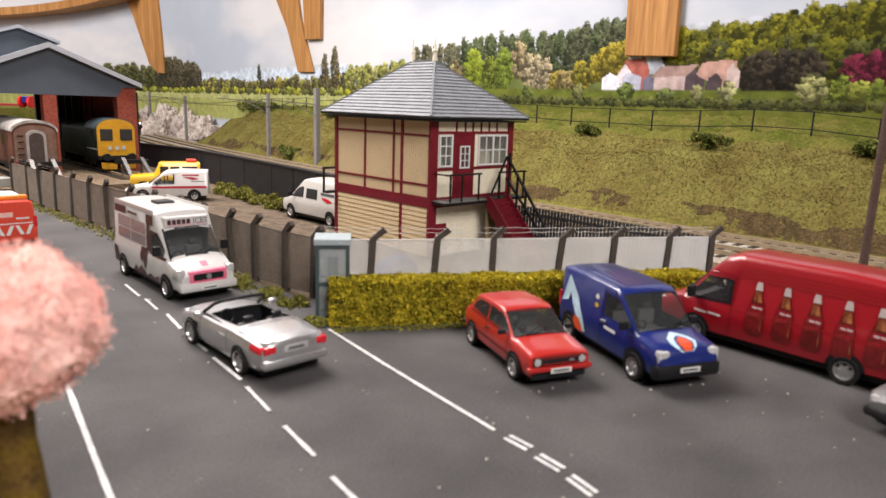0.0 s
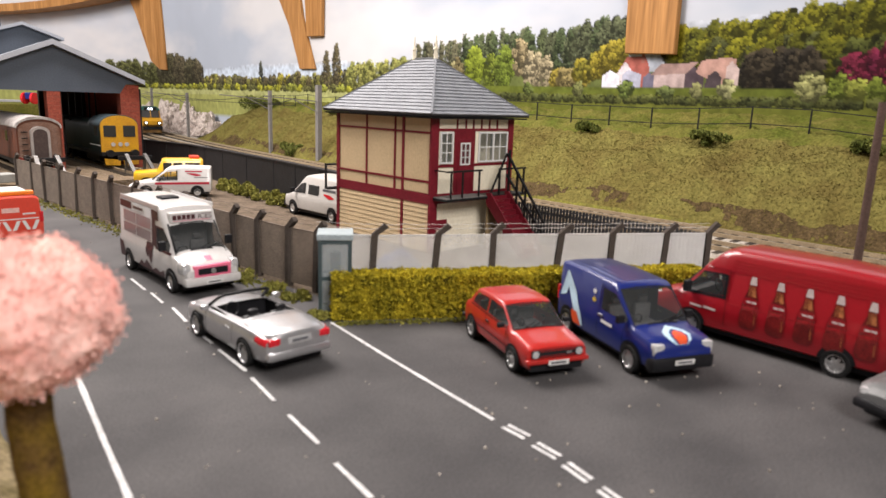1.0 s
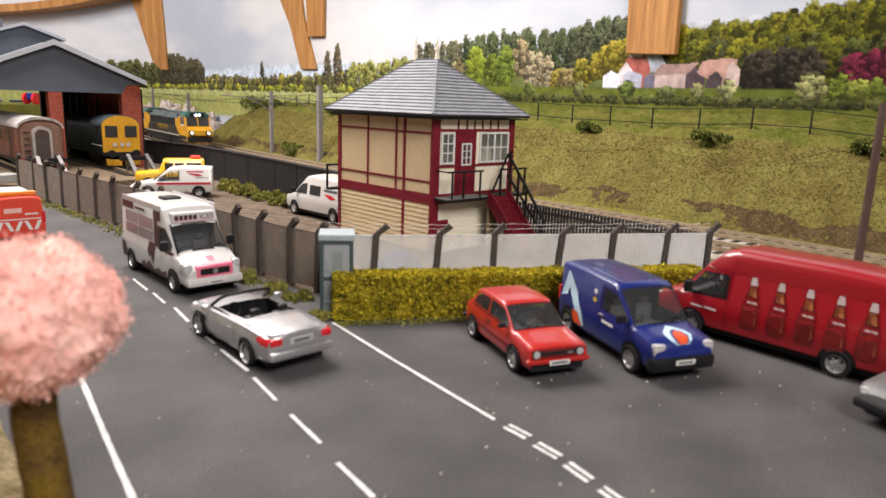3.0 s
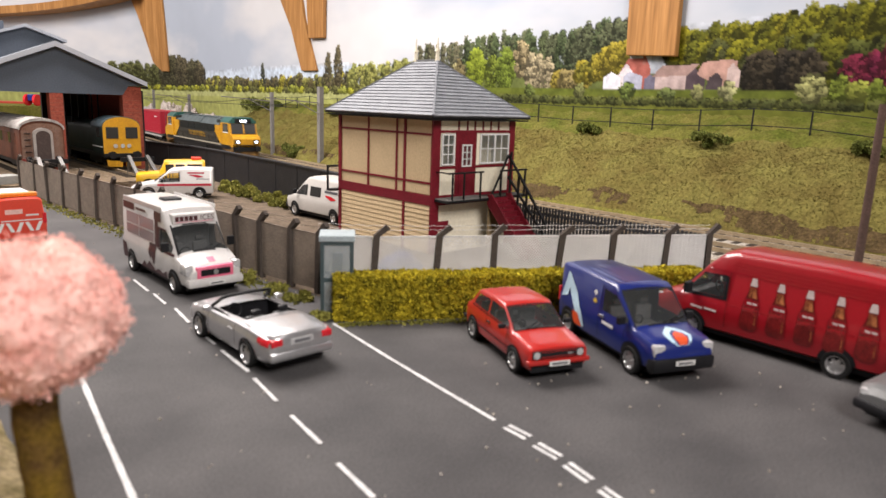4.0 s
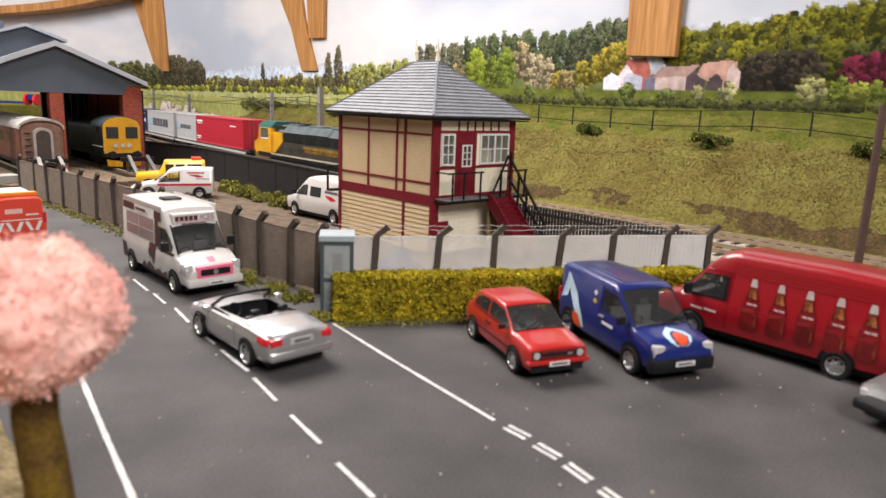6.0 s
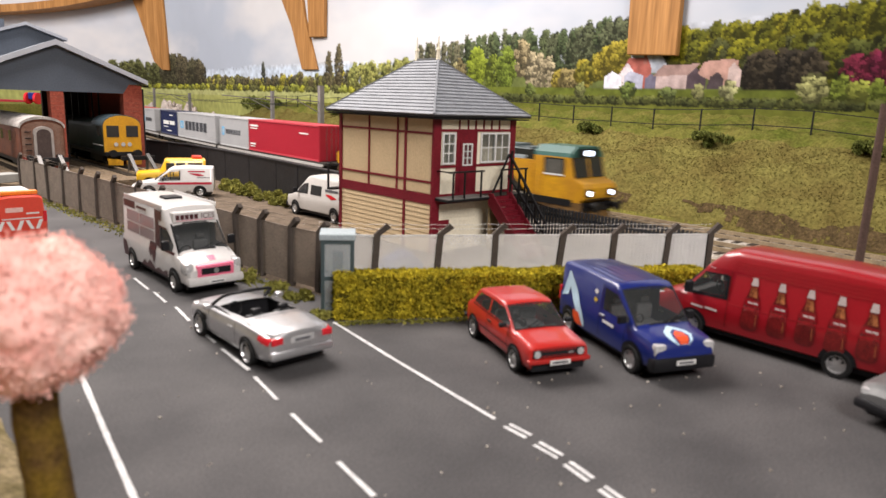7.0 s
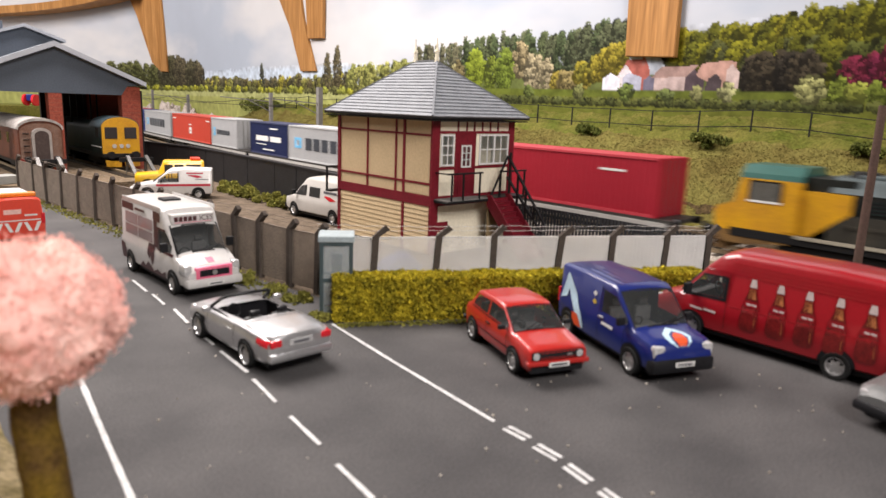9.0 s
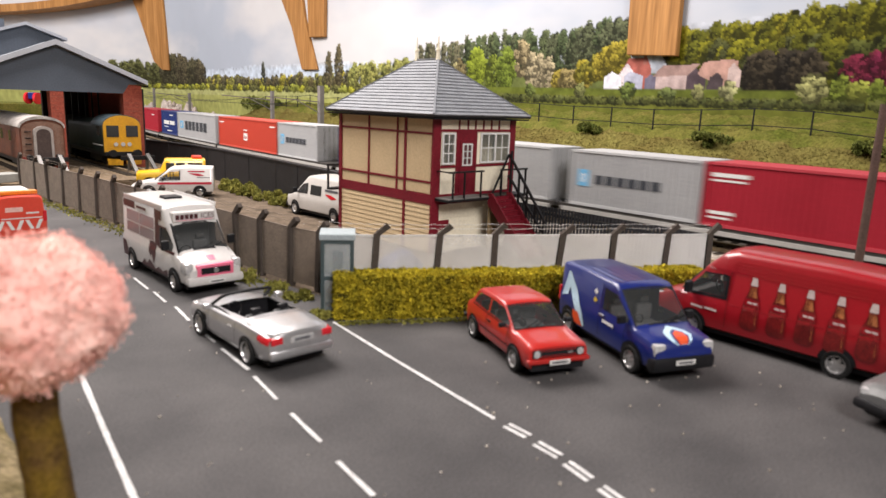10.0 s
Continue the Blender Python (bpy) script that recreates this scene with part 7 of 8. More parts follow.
def coach():
    maroon = mat("coach_maroon", (0.15, 0.05, 0.026), 0.55, var=0.25, size=0.6, fine=0.1, second=(0.09, 0.036, 0.024))
    roofm = mat("coach_roof", (0.42, 0.4, 0.38), 0.7, var=0.25, size=0.5, second=(0.24, 0.22, 0.21))
    t = thing("van_coach", at(-6.9, 31.2, 0), "weathered maroon gangwayed van with grey roof", "coach")
    part("body", P(arch_profile(1.32, TZ + 0.8, TZ + 2.9, 0.55), "y", 0, 17), maroon, t, "maroon coach body", smooth=35)
    part("roof", P([(1.38 * math.cos(math.pi * k / 12), TZ + 2.92 + 0.72 * math.sin(math.pi * k / 12)) for k in range(13)] + [(1.3 * math.cos(math.pi * (1 - k / 12)), TZ + 2.86 + 0.6 * math.sin(math.pi * k / 12)) for k in range(13)], "y", -0.08, 17.1), roofm, t, "dirty grey roof", smooth=35)
    part("end_panel", P(arch_profile(1.22, TZ + 0.85, TZ + 2.8, 0.5), "y", -0.06, 0.0), mat("end_grey", (0.2, 0.13, 0.1), 0.7, var=0.3, size=0.7, second=(0.13, 0.06, 0.038)), t, "grimy end panel", smooth=35)
    g = part("gangway", P(arch_profile(0.58, TZ + 0.75, TZ + 2.6, 0.4), "y", -0.3, -0.06), mat("gangway_grey", (0.36, 0.33, 0.31), 0.7, var=0.2), t, "grey gangway frame", smooth=35)
    # Flat plate; its dark colour replaces the shade of the gangway's recess.
    part("gangway_recess", P(arch_profile(0.42, TZ + 0.85, TZ + 2.5, 0.32), "y", -0.33, -0.3), mat("gangway_recess_shade", (0.08, 0.06, 0.055), 0.8, var=0.2), g, "dark plate standing in for the shaded gangway recess", smooth=35)
    for k in range(5):
        part("step_iron", B(-1.05, -0.7, -0.14, -0.06, TZ + 1.0 + k * 0.4, TZ + 1.05 + k * 0.4), BLACK, t, "black step iron")
    for s in (-1, 1):
        bm = bmesh.new()
        tube(bm, (s * 0.86, -0.6, TZ + 0.95), (s * 0.86, 0.0, TZ + 0.95), 0.2, 14)
        part("buffer", bm, BLACK, t, "black buffer", smooth=35)
        for k in range(6):
            y = 1.2 + k * 2.6
            part("door_louvre", B(s * 1.32 - 0.02, s * 1.32 + 0.02, y, y + 1.1, TZ + 1.9, TZ + 2.6), maroon, t)
            part("side_window", B(s * 1.33 - 0.012, s * 1.33 + 0.012, y + 1.4, y + 2.1, TZ + 1.9, TZ + 2.6), GLASS, t, "dark side window")
    part("buffer_beam", B(-1.25, 1.25, -0.1, 0.05, TZ + 0.7, TZ + 1.0), mat("beam_red", (0.22, 0.04, 0.03), 0.6, var=0.2), t, "dull red buffer beam")
    part("underframe", B(-1.1, 1.1, 0.1, 16.8, TZ + 0.45, TZ + 0.8), BLACK, t, "black underframe")
    bogie(t, 2.6, 2.4)
    bogie(t, 14.2, 2.4)


coach()
solid("concrete_block", B(-0.9, 0.9, -0.6, 0.6, 0, 0.5, bevel=0.03), mat("grey_concrete", (0.3, 0.3, 0.28), 0.85, var=0.15), at(-9.95, 28.3, 0.42, 20), "low grey concrete block on the ballast", "block")
# A small tractor on the far side of the shed opening.
tr = thing("tractor", at(-0.1, 63, 4.45, 40), "tiny blue tractor with red wheels far behind the shed", "tractor")
part("tractor_body", B(-0.9, 0.9, -0.35, 0.35, 0.5, 1.2, bevel=0.08), BLUE, tr)
for x, rr in ((-0.6, 0.6), (0.7, 0.4)):
    for s in (-1, 1):
        bm = bmesh.new()
        tube(bm, (x, s * 0.4, rr), (x, s * 0.65, rr), rr, 14)
        part("wheel", bm, REDLAMP, tr, "red wheel")
solid("tractor_bank", P([(-14, 0.3), (3.4, 0.3), (2.2, 4.45), (-14, 4.45)], "y", 61, 74), FIELD, label="green bank seen through the shed", category="bank", kind="structure")


# ---- yard vehicles ----
def small_van():
    car = thing("service_van", at(-2.05, 20.85, 0, 152.7), "small white railway service van with red stripe", "van", "parked vehicles")
    sh = Shell([(-2.05, 0.45, 1.0, 1.72, 0.78, 0.66), (-2.0, 0.3, 1.0, 1.78, 0.82, 0.68), (-0.5, 0.28, 1.0, 1.82, 0.84, 0.7), (0.3, 0.28, 1.0, 1.74, 0.84, 0.68), (0.5, 0.28, 0.98, 1.62, 0.84, 0.67), (1.35, 0.28, 0.93, 1.0, 0.82, 0.68), (2.35, 0.3, 0.76, 0.8, 0.78, 0.62), (2.6, 0.4, 0.6, 0.64, 0.66, 0.5)], crown=0.03, edge=0.1)
    part("body", sh.cut_windows(sh.mesh(), [[(-0.1, 1.06, 1.56), (0.45, 1.05, 1.5), (1.0, 1.02, 1.14)]], [[(0.56, -0.6, 0.6), (1.28, -0.66, 0.66)]]), VANWHITE, car, smooth=38)
    stripe_ = mat("red_stripe", (0.5, 0.02, 0.05), 0.4)
    part("windscreen", sh.top_patch([(0.56, -0.6, 0.6), (1.28, -0.66, 0.66)], 0.004), CABGLASS, car, "clear windscreen")
    screen_frame(car, sh, [(0.56, -0.6, 0.6), (1.28, -0.66, 0.66)], 0.03)
    cabin(car, 0.95, (0.0,), 0.66, 0.5, 0.98)
    part("bulkhead", B(-0.4, -0.36, -0.7, 0.7, 0.4, 1.7), TRIM, car, "grey bulkhead behind the seats")
    for s in (1, -1):
        part("door_window", sh.side_patch([(-0.1, 1.06, 1.56), (0.45, 1.05, 1.5), (1.0, 1.02, 1.14)], s, 0.003), CABGLASS, car, "clear cab window")
        for strip in ([(-0.16, 1.02, 1.06), (1.06, 0.98, 1.02)], [(-0.16, 1.06, 1.59), (-0.1, 1.06, 1.59)], [(0.36, 1.06, 1.5), (0.41, 1.06, 1.5)]):
            part("window_rubber", sh.side_patch(strip, s, 0.012, 3), PLASTIC, car, "black window surround")
        part("waist_stripe", sh.side_patch([(-1.95, 0.78, 0.92), (1.1, 0.76, 0.88)], s, 0.014, 1), stripe_, car, "dark red waist stripe")
        part("lettering_bar", sh.side_patch([(-1.55, 1.5, 1.58), (-0.6, 1.5, 1.58)], s, 0.014, 1), stripe_, car, "red bar of lettering")
        part("arrow_print", sh.side_patch([(-1.5, 1.3, 1.33), (-1.2, 1.26, 1.42), (-0.7, 1.4, 1.44)], s, 0.014, 2), stripe_, car, "red printed swoosh")
        part("lettering_bar", sh.side_patch([(-1.85, 1.16, 1.2), (-1.1, 1.16, 1.2)], s, 0.014, 1), GREYBAR, car, "dark bar of lettering")
        part("wing_mirror", B(0.75, 0.85, min(s * 0.8, s * 1.0), max(s * 0.8, s * 1.0), 1.0, 1.16, bevel=0.02), PLASTIC, car, "black mirror")
        part("headlight", B(2.2, 2.45, s * 0.58 - 0.12, s * 0.58 + 0.12, 0.58, 0.74, bevel=0.03), LAMPGLASS, car, "clear headlight")
    wheels(car, sh, (1.6, -1.25), 0.31, 0.86, 0.39, rim=0.62, spokes=8)
    part("underbody", B(-1.9, 1.9, -0.6, 0.6, 0.16, 0.32), PLASTIC, car, "black underbody")


def off_roader():
    car = thing("off_road_car", at(-1.25, 24.1, 0, 160), "yellow off-road estate car with a red beacon bar", "car", "parked vehicles")
    sh = Shell([(-2.1, 0.6, 1.2, 1.92, 0.82, 0.72), (-2.05, 0.45, 1.2, 1.96, 0.86, 0.74), (0.2, 0.42, 1.2, 1.96, 0.87, 0.74), (0.35, 0.42, 1.2, 1.9, 0.87, 0.73), (0.7, 0.42, 1.18, 1.24, 0.87, 0.74), (0.8, 0.42, 1.17, 1.22, 0.87, 0.76), (1.95, 0.45, 1.1, 1.14, 0.85, 0.74), (2.05, 0.5, 1.0, 1.04, 0.82, 0.7)], crown=0.03, edge=0.08)
    part("body", sh.mesh(), YELLOW, car, smooth=38)
    part("windscreen", sh.top_patch([(0.38, -0.66, 0.66), (0.66, -0.7, 0.7)]), GLASS, car, "dark windscreen")
    for s in (1, -1):
        for a, b in ((-1.9, -1.0), (-0.85, -0.3), (-0.2, 0.3)):
            part("side_window", sh.side_patch([(a, 1.28, 1.74), (b, 1.28, 1.74)], s), GLASS, car, "dark side window")
    part("beacon_bar", B(-1.9, -1.3, -0.5, 0.5, 1.98, 2.14, bevel=0.04), mat("beacon_red", (0.65, 0.05, 0.02), 0.3), car, "red beacon bar")
    wheels(car, sh, (1.3, -1.3), 0.38, 0.9, 0.46, rim=0.6)
    part("underbody", B(-1.9, 1.9, -0.6, 0.6, 0.2, 0.5), PLASTIC, car, "black underbody")


def crew_van():
    car = thing("crew_van", at(1.42, 9.7, 0, 92), "pale railway crew van with red lettering behind the signal box", "van", "parked vehicles")
    sh = Shell([(-2.7, 0.5, 1.15, 2.1, 0.9, 0.78), (-2.65, 0.36, 1.15, 2.14, 0.96, 0.8), (0.3, 0.34, 1.15, 2.2, 0.97, 0.8), (0.75, 0.34, 1.15, 2.12, 0.97, 0.8), (1.15, 0.34, 1.14, 1.84, 0.97, 0.78), (2.0, 0.34, 1.1, 1.2, 0.94, 0.78), (2.55, 0.36, 0.94, 1.0, 0.9, 0.7), (2.68, 0.45, 0.82, 0.86, 0.78, 0.62)], crown=0.04, edge=0.14)
    part("body", sh.mesh(), mat("cream_white", (0.52, 0.5, 0.47), 0.4, var=0.05, coat=0.3), car, smooth=38)
    part("windscreen", sh.top_patch([(1.2, -0.7, 0.7), (1.95, -0.74, 0.74)]), GLASS, car, "dark windscreen")
    for s in (1, -1):
        part("cab_window", sh.side_patch([(0.6, 1.22, 1.78), (1.1, 1.2, 1.7), (1.7, 1.18, 1.3)], s), GLASS, car, "dark cab window")
        part("side_window", sh.side_patch([(-0.6, 1.22, 1.72), (0.35, 1.22, 1.72)], s), GLASS, car, "dark side window")
        part("lettering_bar", sh.side_patch([(-2.0, 1.5, 1.62), (-0.9, 1.5, 1.62)], s, 0.016, 1), GREYBAR, car, "dark bar of lettering")
        part("arrow_print", sh.side_patch([(-1.9, 1.2, 1.24), (-1.5, 1.14, 1.36), (-1.0, 1.32, 1.38)], s, 0.016, 2), REDLAMP, car, "red printed swoosh")
        part("wing_mirror", B(1.5, 1.62, min(s * 0.95, s * 1.2), max(s * 0.95, s * 1.2), 1.2, 1.45, bevel=0.03), PLASTIC, car, "black mirror")
        part("headlight", B(2.4, 2.64, s * 0.72 - 0.13, s * 0.72 + 0.12, 0.74, 0.98, bevel=0.05), LAMPGLASS, car, "clear headlight", smooth=40)
    wheels(car, sh, (1.75, -1.75), 0.34, 0.99, 0.43)
    part("bumper", B(2.45, 2.78, -0.88, 0.88, 0.34, 0.62, bevel=0.07), PLASTIC, car, "black bumper", smooth=40)
    part("underbody", B(-2.5, 2.5, -0.8, 0.8, 0.2, 0.4), PLASTIC, car, "black underbody")


def rescue_van():
    orange = paint("rescue_orange", (0.7, 0.06, 0.03))
    car = thing("rescue_van", at(-12.55, 12.2, 0, 91), "orange-red breakdown van with white chevrons across its tail", "van", "parked vehicles")
    sh = Shell([(-2.1, 0.5, 1.1, 1.86, 0.84, 0.72), (-2.04, 0.36, 1.1, 1.92, 0.88, 0.75), (0.5, 0.34, 1.1, 1.95, 0.89, 0.75), (0.7, 0.34, 1.08, 1.86, 0.89, 0.74), (1.35, 0.34, 1.02, 1.1, 0.87, 0.72), (2.1, 0.36, 0.82, 0.86, 0.8, 0.64)], crown=0.03, edge=0.1)
    part("body", sh.mesh(), orange, car, smooth=38)
    for k in range(5):
        y = -0.72 + k * 0.33
        part("chevron", P([(y, 0.62), (y + 0.13, 0.62), (y + 0.29, 0.98), (y + 0.16, 0.98)] if k % 2 else [(y + 0.16, 0.62), (y + 0.29, 0.62), (y + 0.13, 0.98), (y, 0.98)], "x", -2.13, -2.105), PLATE, car, "white chevron")
    part("lettering_bar", B(-2.12, -2.1, -0.05, 0.55, 1.32, 1.5), mat("pink_letter", (0.8, 0.5, 0.45), 0.5), car, "pale bar of lettering")
    part("lettering_bar", B(-2.12, -2.1, -0.6, -0.15, 1.22, 1.28), PLATE, car, "white bar of lettering")
    part("white_band", B(-2.115, -2.1, -0.7, 0.7, 1.04, 1.08), PLATE, car, "white band")
    part("light_bar", B(-1.9, -1.6, -0.66, 0.66, 1.96, 2.12, bevel=0.04), mat("amber_beacon", (0.8, 0.25, 0.02), 0.3), car, "amber light bar")
    part("roof_panel", B(-1.5, 0.2, -0.55, 0.55, 1.97, 2.06, bevel=0.03), PLATE, car, "white roof panel")
    wheels(car, sh, (1.35, -1.35), 0.32, 0.92, 0.4)
    for s in (1, -1):
        part("tail_light", B(-2.14, -2.04, s * 0.8 - 0.06, s * 0.8 + 0.06, 0.9, 1.3), REDLAMP, car, "red tail light")
    part("underbody", B(-1.9, 1.9, -0.6, 0.6, 0.2, 0.36), PLASTIC, car, "black underbody")


def saloon():
    car = thing("saloon", at(-1.4, -18.0, 0, 160), "silver grey saloon car at the edge of the car park", "car", "parked vehicles")
    sh = Shell([(-2.1, 0.4, 0.85, 0.9, 0.78, 0.65), (-1.6, 0.25, 0.92, 1.0, 0.86, 0.66), (-1.0, 0.24, 0.92, 1.36, 0.87, 0.6), (0.2, 0.24, 0.9, 1.4, 0.87, 0.6), (0.95, 0.24, 0.86, 0.94, 0.86, 0.7), (1.75, 0.28, 0.74, 0.8, 0.8, 0.66), (2.0, 0.36, 0.6, 0.64, 0.64, 0.5)], crown=0.03, edge=0.09)
    part("body", sh.mesh(0.1), mat("pale_silver", (0.17, 0.175, 0.175), 0.4, metal=0.3, var=0.05, coat=0.5), car, smooth=45)
    part("windscreen", sh.top_patch([(0.3, -0.55, 0.55), (0.9, -0.66, 0.66)]), GLASS, car, "dark windscreen")
    for s in (1, -1):
        part("side_window", sh.side_patch([(-1.0, 0.98, 1.28), (0.2, 0.96, 1.3), (0.7, 0.94, 1.04)], s), GLASS, car, "dark side window")
        part("headlight", B(1.7, 1.92, s * 0.56 - 0.14, s * 0.56 + 0.14, 0.54, 0.7, bevel=0.04), LAMPGLASS, car, "clear headlight", smooth=40)
    part("bumper", B(1.75, 2.08, -0.72, 0.72, 0.28, 0.5, bevel=0.08), PLASTIC, car, "dark bumper", smooth=40)
    wheels(car, sh, (1.3, -1.3), 0.31, 0.86, 0.38)
    part("underbody", B(-1.9, 1.8, -0.6, 0.6, 0.16, 0.3), PLASTIC, car, "black underbody")


small_van()
off_roader()
crew_van()
rescue_van()
saloon()
# A blue car under a cover behind the fence.
bm = bmesh.new()
bmesh.ops.create_icosphere(bm, subdivisions=4, radius=1)
for v in bm.verts:
    n = v.co.copy()
    v.co = Vector((n.x * 0.95, n.y * 0.7, max(0, n.z) * 0.95)) * (1 + 0.08 * noise.noise(n * 3))
solid("covered_load", bm, mat("blue_sheet", (0.03, 0.06, 0.2), 0.5, var=0.3, size=0.3), at(-3.3, -2.1, -0.03), "crumpled blue sheeted load behind the fence", "load", smooth=60)

# ---- the freight train ----
TRAIN = []


def rolling(name, a, b, label, category, group=""):
    """A vehicle of the train between a and b metres behind the front; y of its space points to the rear."""
    t = thing(name, at(0, 0, 0), label, category, group)
    TRAIN.append((t, (a + b) / 2))
    return t, (b - a) / 2


def freight_loco():
    t, h = rolling("freight_locomotive", -0.55, 20.58, "green and yellow freight diesel locomotive, headlights lit", "locomotive")
    z = TZ
    roofm = mat("loco_roof", (0.1, 0.125, 0.13), 0.5, var=0.2, size=0.8, second=(0.06, 0.075, 0.078))
    dark = mat("loco_dark", (0.017, 0.02, 0.017), 0.5, var=0.3, size=0.8, second=(0.01, 0.011, 0.01))
    grime = mat("loco_grime", (0.045, 0.04, 0.03), 0.7, var=0.3, size=0.7, second=(0.025, 0.024, 0.02))
    teal = mat("cab_green", (0.025, 0.1, 0.085), 0.4, var=0.12, coat=0.2)
    rust = mat("skirt_grime", (0.2, 0.115, 0.04), 0.8, var=0.3, size=0.5, second=(0.09, 0.055, 0.03))
    pane = mat("cab_pane", (0.1, 0.1, 0.09), 0.15, var=0.2, size=0.3)
    faded = mat("dull_yellow", (0.25, 0.14, 0.012), 0.6, var=0.35, size=0.5, second=(0.1, 0.06, 0.015))
    part("underframe", B(-1.28, 1.28, -h + 0.7, h - 0.7, z + 0.78, z + 1.12), BLACK, t, "black underframe")
    part("fuel_tank", B(-1.2, 1.2, -3.2, 3.2, z + 0.22, z + 0.78, bevel=0.06), BLACK, t, "black fuel tank")
    lower = [(-1.18, z + 1.15), (1.18, z + 1.15), (1.18, z + 2.1), (-1.18, z + 2.1)]
    part("lower_body", P(lower, "y", -h + 4.2, h - 4.2), grime, t, "grimy grey-green lower body side")
    upper = [(-1.13, z + 2.1), (1.13, z + 2.1), (1.13, z + 2.85), (0.72, z + 3.3), (-0.72, z + 3.3), (-1.13, z + 2.85)]
    part("hood", P(upper, "y", -h + 4.6, h - 4.6), dark, t, "dark green engine hood")
    for s in (-1, 1):
        part("sill_line", B(s * 1.3 - 0.03, s * 1.3 + 0.03, -h + 3.2, h - 3.2, z + 1.02, z + 1.14), mat("sill_grey", (0.36, 0.33, 0.26), 0.7, var=0.25), t, "pale grey sill line")
        # Roof cants in separate panels, with a step between them.
        y = -h + 3.9
        for k, (ln, up) in enumerate(((5.4, 0.0), (3.1, 0.05), (4.6, 0.03))):
            part("roof_cant", P([(s * 1.16, z + 2.83 + up), (s * 0.7, z + 3.36 + up), (s * 0.66, z + 3.3 + up), (s * 1.1, z + 2.8 + up)], "y", y + 0.05, y + ln), roofm, t, "blue-grey roof cant panel")
            y += ln
        for k in range(6):
            y = -h + 5.1 + k * 2.0
            part("hood_grille", B(s * 1.14 - 0.012, s * 1.14 + 0.012, y, y + 1.5, z + 2.2, z + 2.72), BLACK, t, "black hood grille")
            for j in range(4):
                part("grille_slat", B(s * 1.155 - 0.012, s * 1.155 + 0.012, y, y + 1.5, z + 2.24 + j * 0.13, z + 2.28 + j * 0.13), GREEN, t)
        for k in range(7):
            part("body_seam", B(s * 1.185 - 0.006, s * 1.185 + 0.006, -h + 4.8 + k * 1.9, -h + 4.84 + k * 1.9, z + 1.2, z + 2.08), BLACK, t, "dark panel seam")
        part("faded_flash", P([(-2.8, z + 1.52), (2.0, z + 1.52), (2.4, z + 1.98), (-2.5, z + 1.98)], "x", min(s * 1.183, s * 1.19), max(s * 1.183, s * 1.19)), faded, t, "faded yellow painted flash")
        bm = bmesh.new()
        for k in range(8):
            bar(bm, (s * 1.27, -h + 4.6 + k * 1.7, z + 1.12), (s * 1.27, -h + 4.6 + k * 1.7, z + 1.75), 0.035)
        bar(bm, (s * 1.27, -h + 4.6, z + 1.75), (s * 1.27, -h + 4.6 + 7 * 1.7, z + 1.75), 0.03)
        part("walkway_rail", bm, grime, t, "thin walkway rail")
    part("roof_top", B(-0.68, 0.68, -h + 3.9, h - 4.0, z + 3.3, z + 3.4), roofm, t, "blue-grey roof")
    for k in range(4):
        y = -h + 5.0 + k * 3.1
        part("roof_hatch", B(-0.6, 0.6, y, y + 2.0, z + 3.4, z + 3.52, bevel=0.03), roofm, t, "grey roof hatch")
    bm = bmesh.new()
    for k in range(2):
        tube(bm, (0, 4.2 + k * 1.5, z + 3.4), (0, 4.2 + k * 1.5, z + 3.6), 0.55, 20, 0.5)
    part("roof_fan", bm, BLACK, t, "black roof fan", smooth=35)
    for s in (-1, 1):
        def Y(v):
            return s * (h - v)

        def span(a, b):
            return min(Y(a), Y(b)), max(Y(a), Y(b))
        # Cab: short nose, near-upright screen, green roof; a lower yellow shoulder behind it.
        part("cab", P([(Y(0.3), z + 1.0), (Y(0.05), z + 1.2), (Y(0.0), z + 1.72), (Y(0.12), z + 1.9), (Y(0.72), z + 2.14), (Y(0.98), z + 3.1), (Y(3.2), z + 3.1), (Y(3.2), z + 1.0)], "x", -1.27, 1.27), LYELLOW, t, "yellow cab")
        roof = [(-1.27, z + 3.1), (1.27, z + 3.1), (1.22, z + 3.3), (0.85, z + 3.62), (-0.85, z + 3.62), (-1.22, z + 3.3)]
        part("cab_roof", P(roof, "y", *span(0.92, 3.2)), teal, t, "green cab roof")
        part("shoulder", P([(Y(3.2), z + 1.15), (Y(3.6), z + 1.15), (Y(4.9), z + 2.15), (Y(4.9), z + 2.82), (Y(3.2), z + 2.82)], "x", -1.2, 1.2), LYELLOW, t, "yellow body shoulder behind the cab")
        part("shoulder_top", B(-1.0, 1.0, *span(3.2, 4.9), z + 2.82, z + 3.3), dark, t, "black equipment cover behind the cab")
        part("windscreen", P([(Y(0.66), z + 2.16), (Y(0.74), z + 2.16), (Y(0.98), z + 3.08), (Y(0.9), z + 3.08)], "x", -1.12, 1.12), GLASS, t, "dark windscreen")
        part("screen_pillar", P([(Y(0.65), z + 2.16), (Y(0.7), z + 2.16), (Y(0.94), z + 3.08), (Y(0.89), z + 3.08)], "x", -0.05, 0.05), LYELLOW, t, "yellow screen pillar")
        part("lamp_panel", B(-0.75, 0.75, *span(0.84, 0.94), z + 3.12, z + 3.5, bevel=0.02), BLACK, t, "black lamp panel above the screen")
        part("nose_step", B(-1.0, 1.0, *span(-0.06, 0.02), z + 1.16, z + 1.22), BLACK, t, "black nose step")
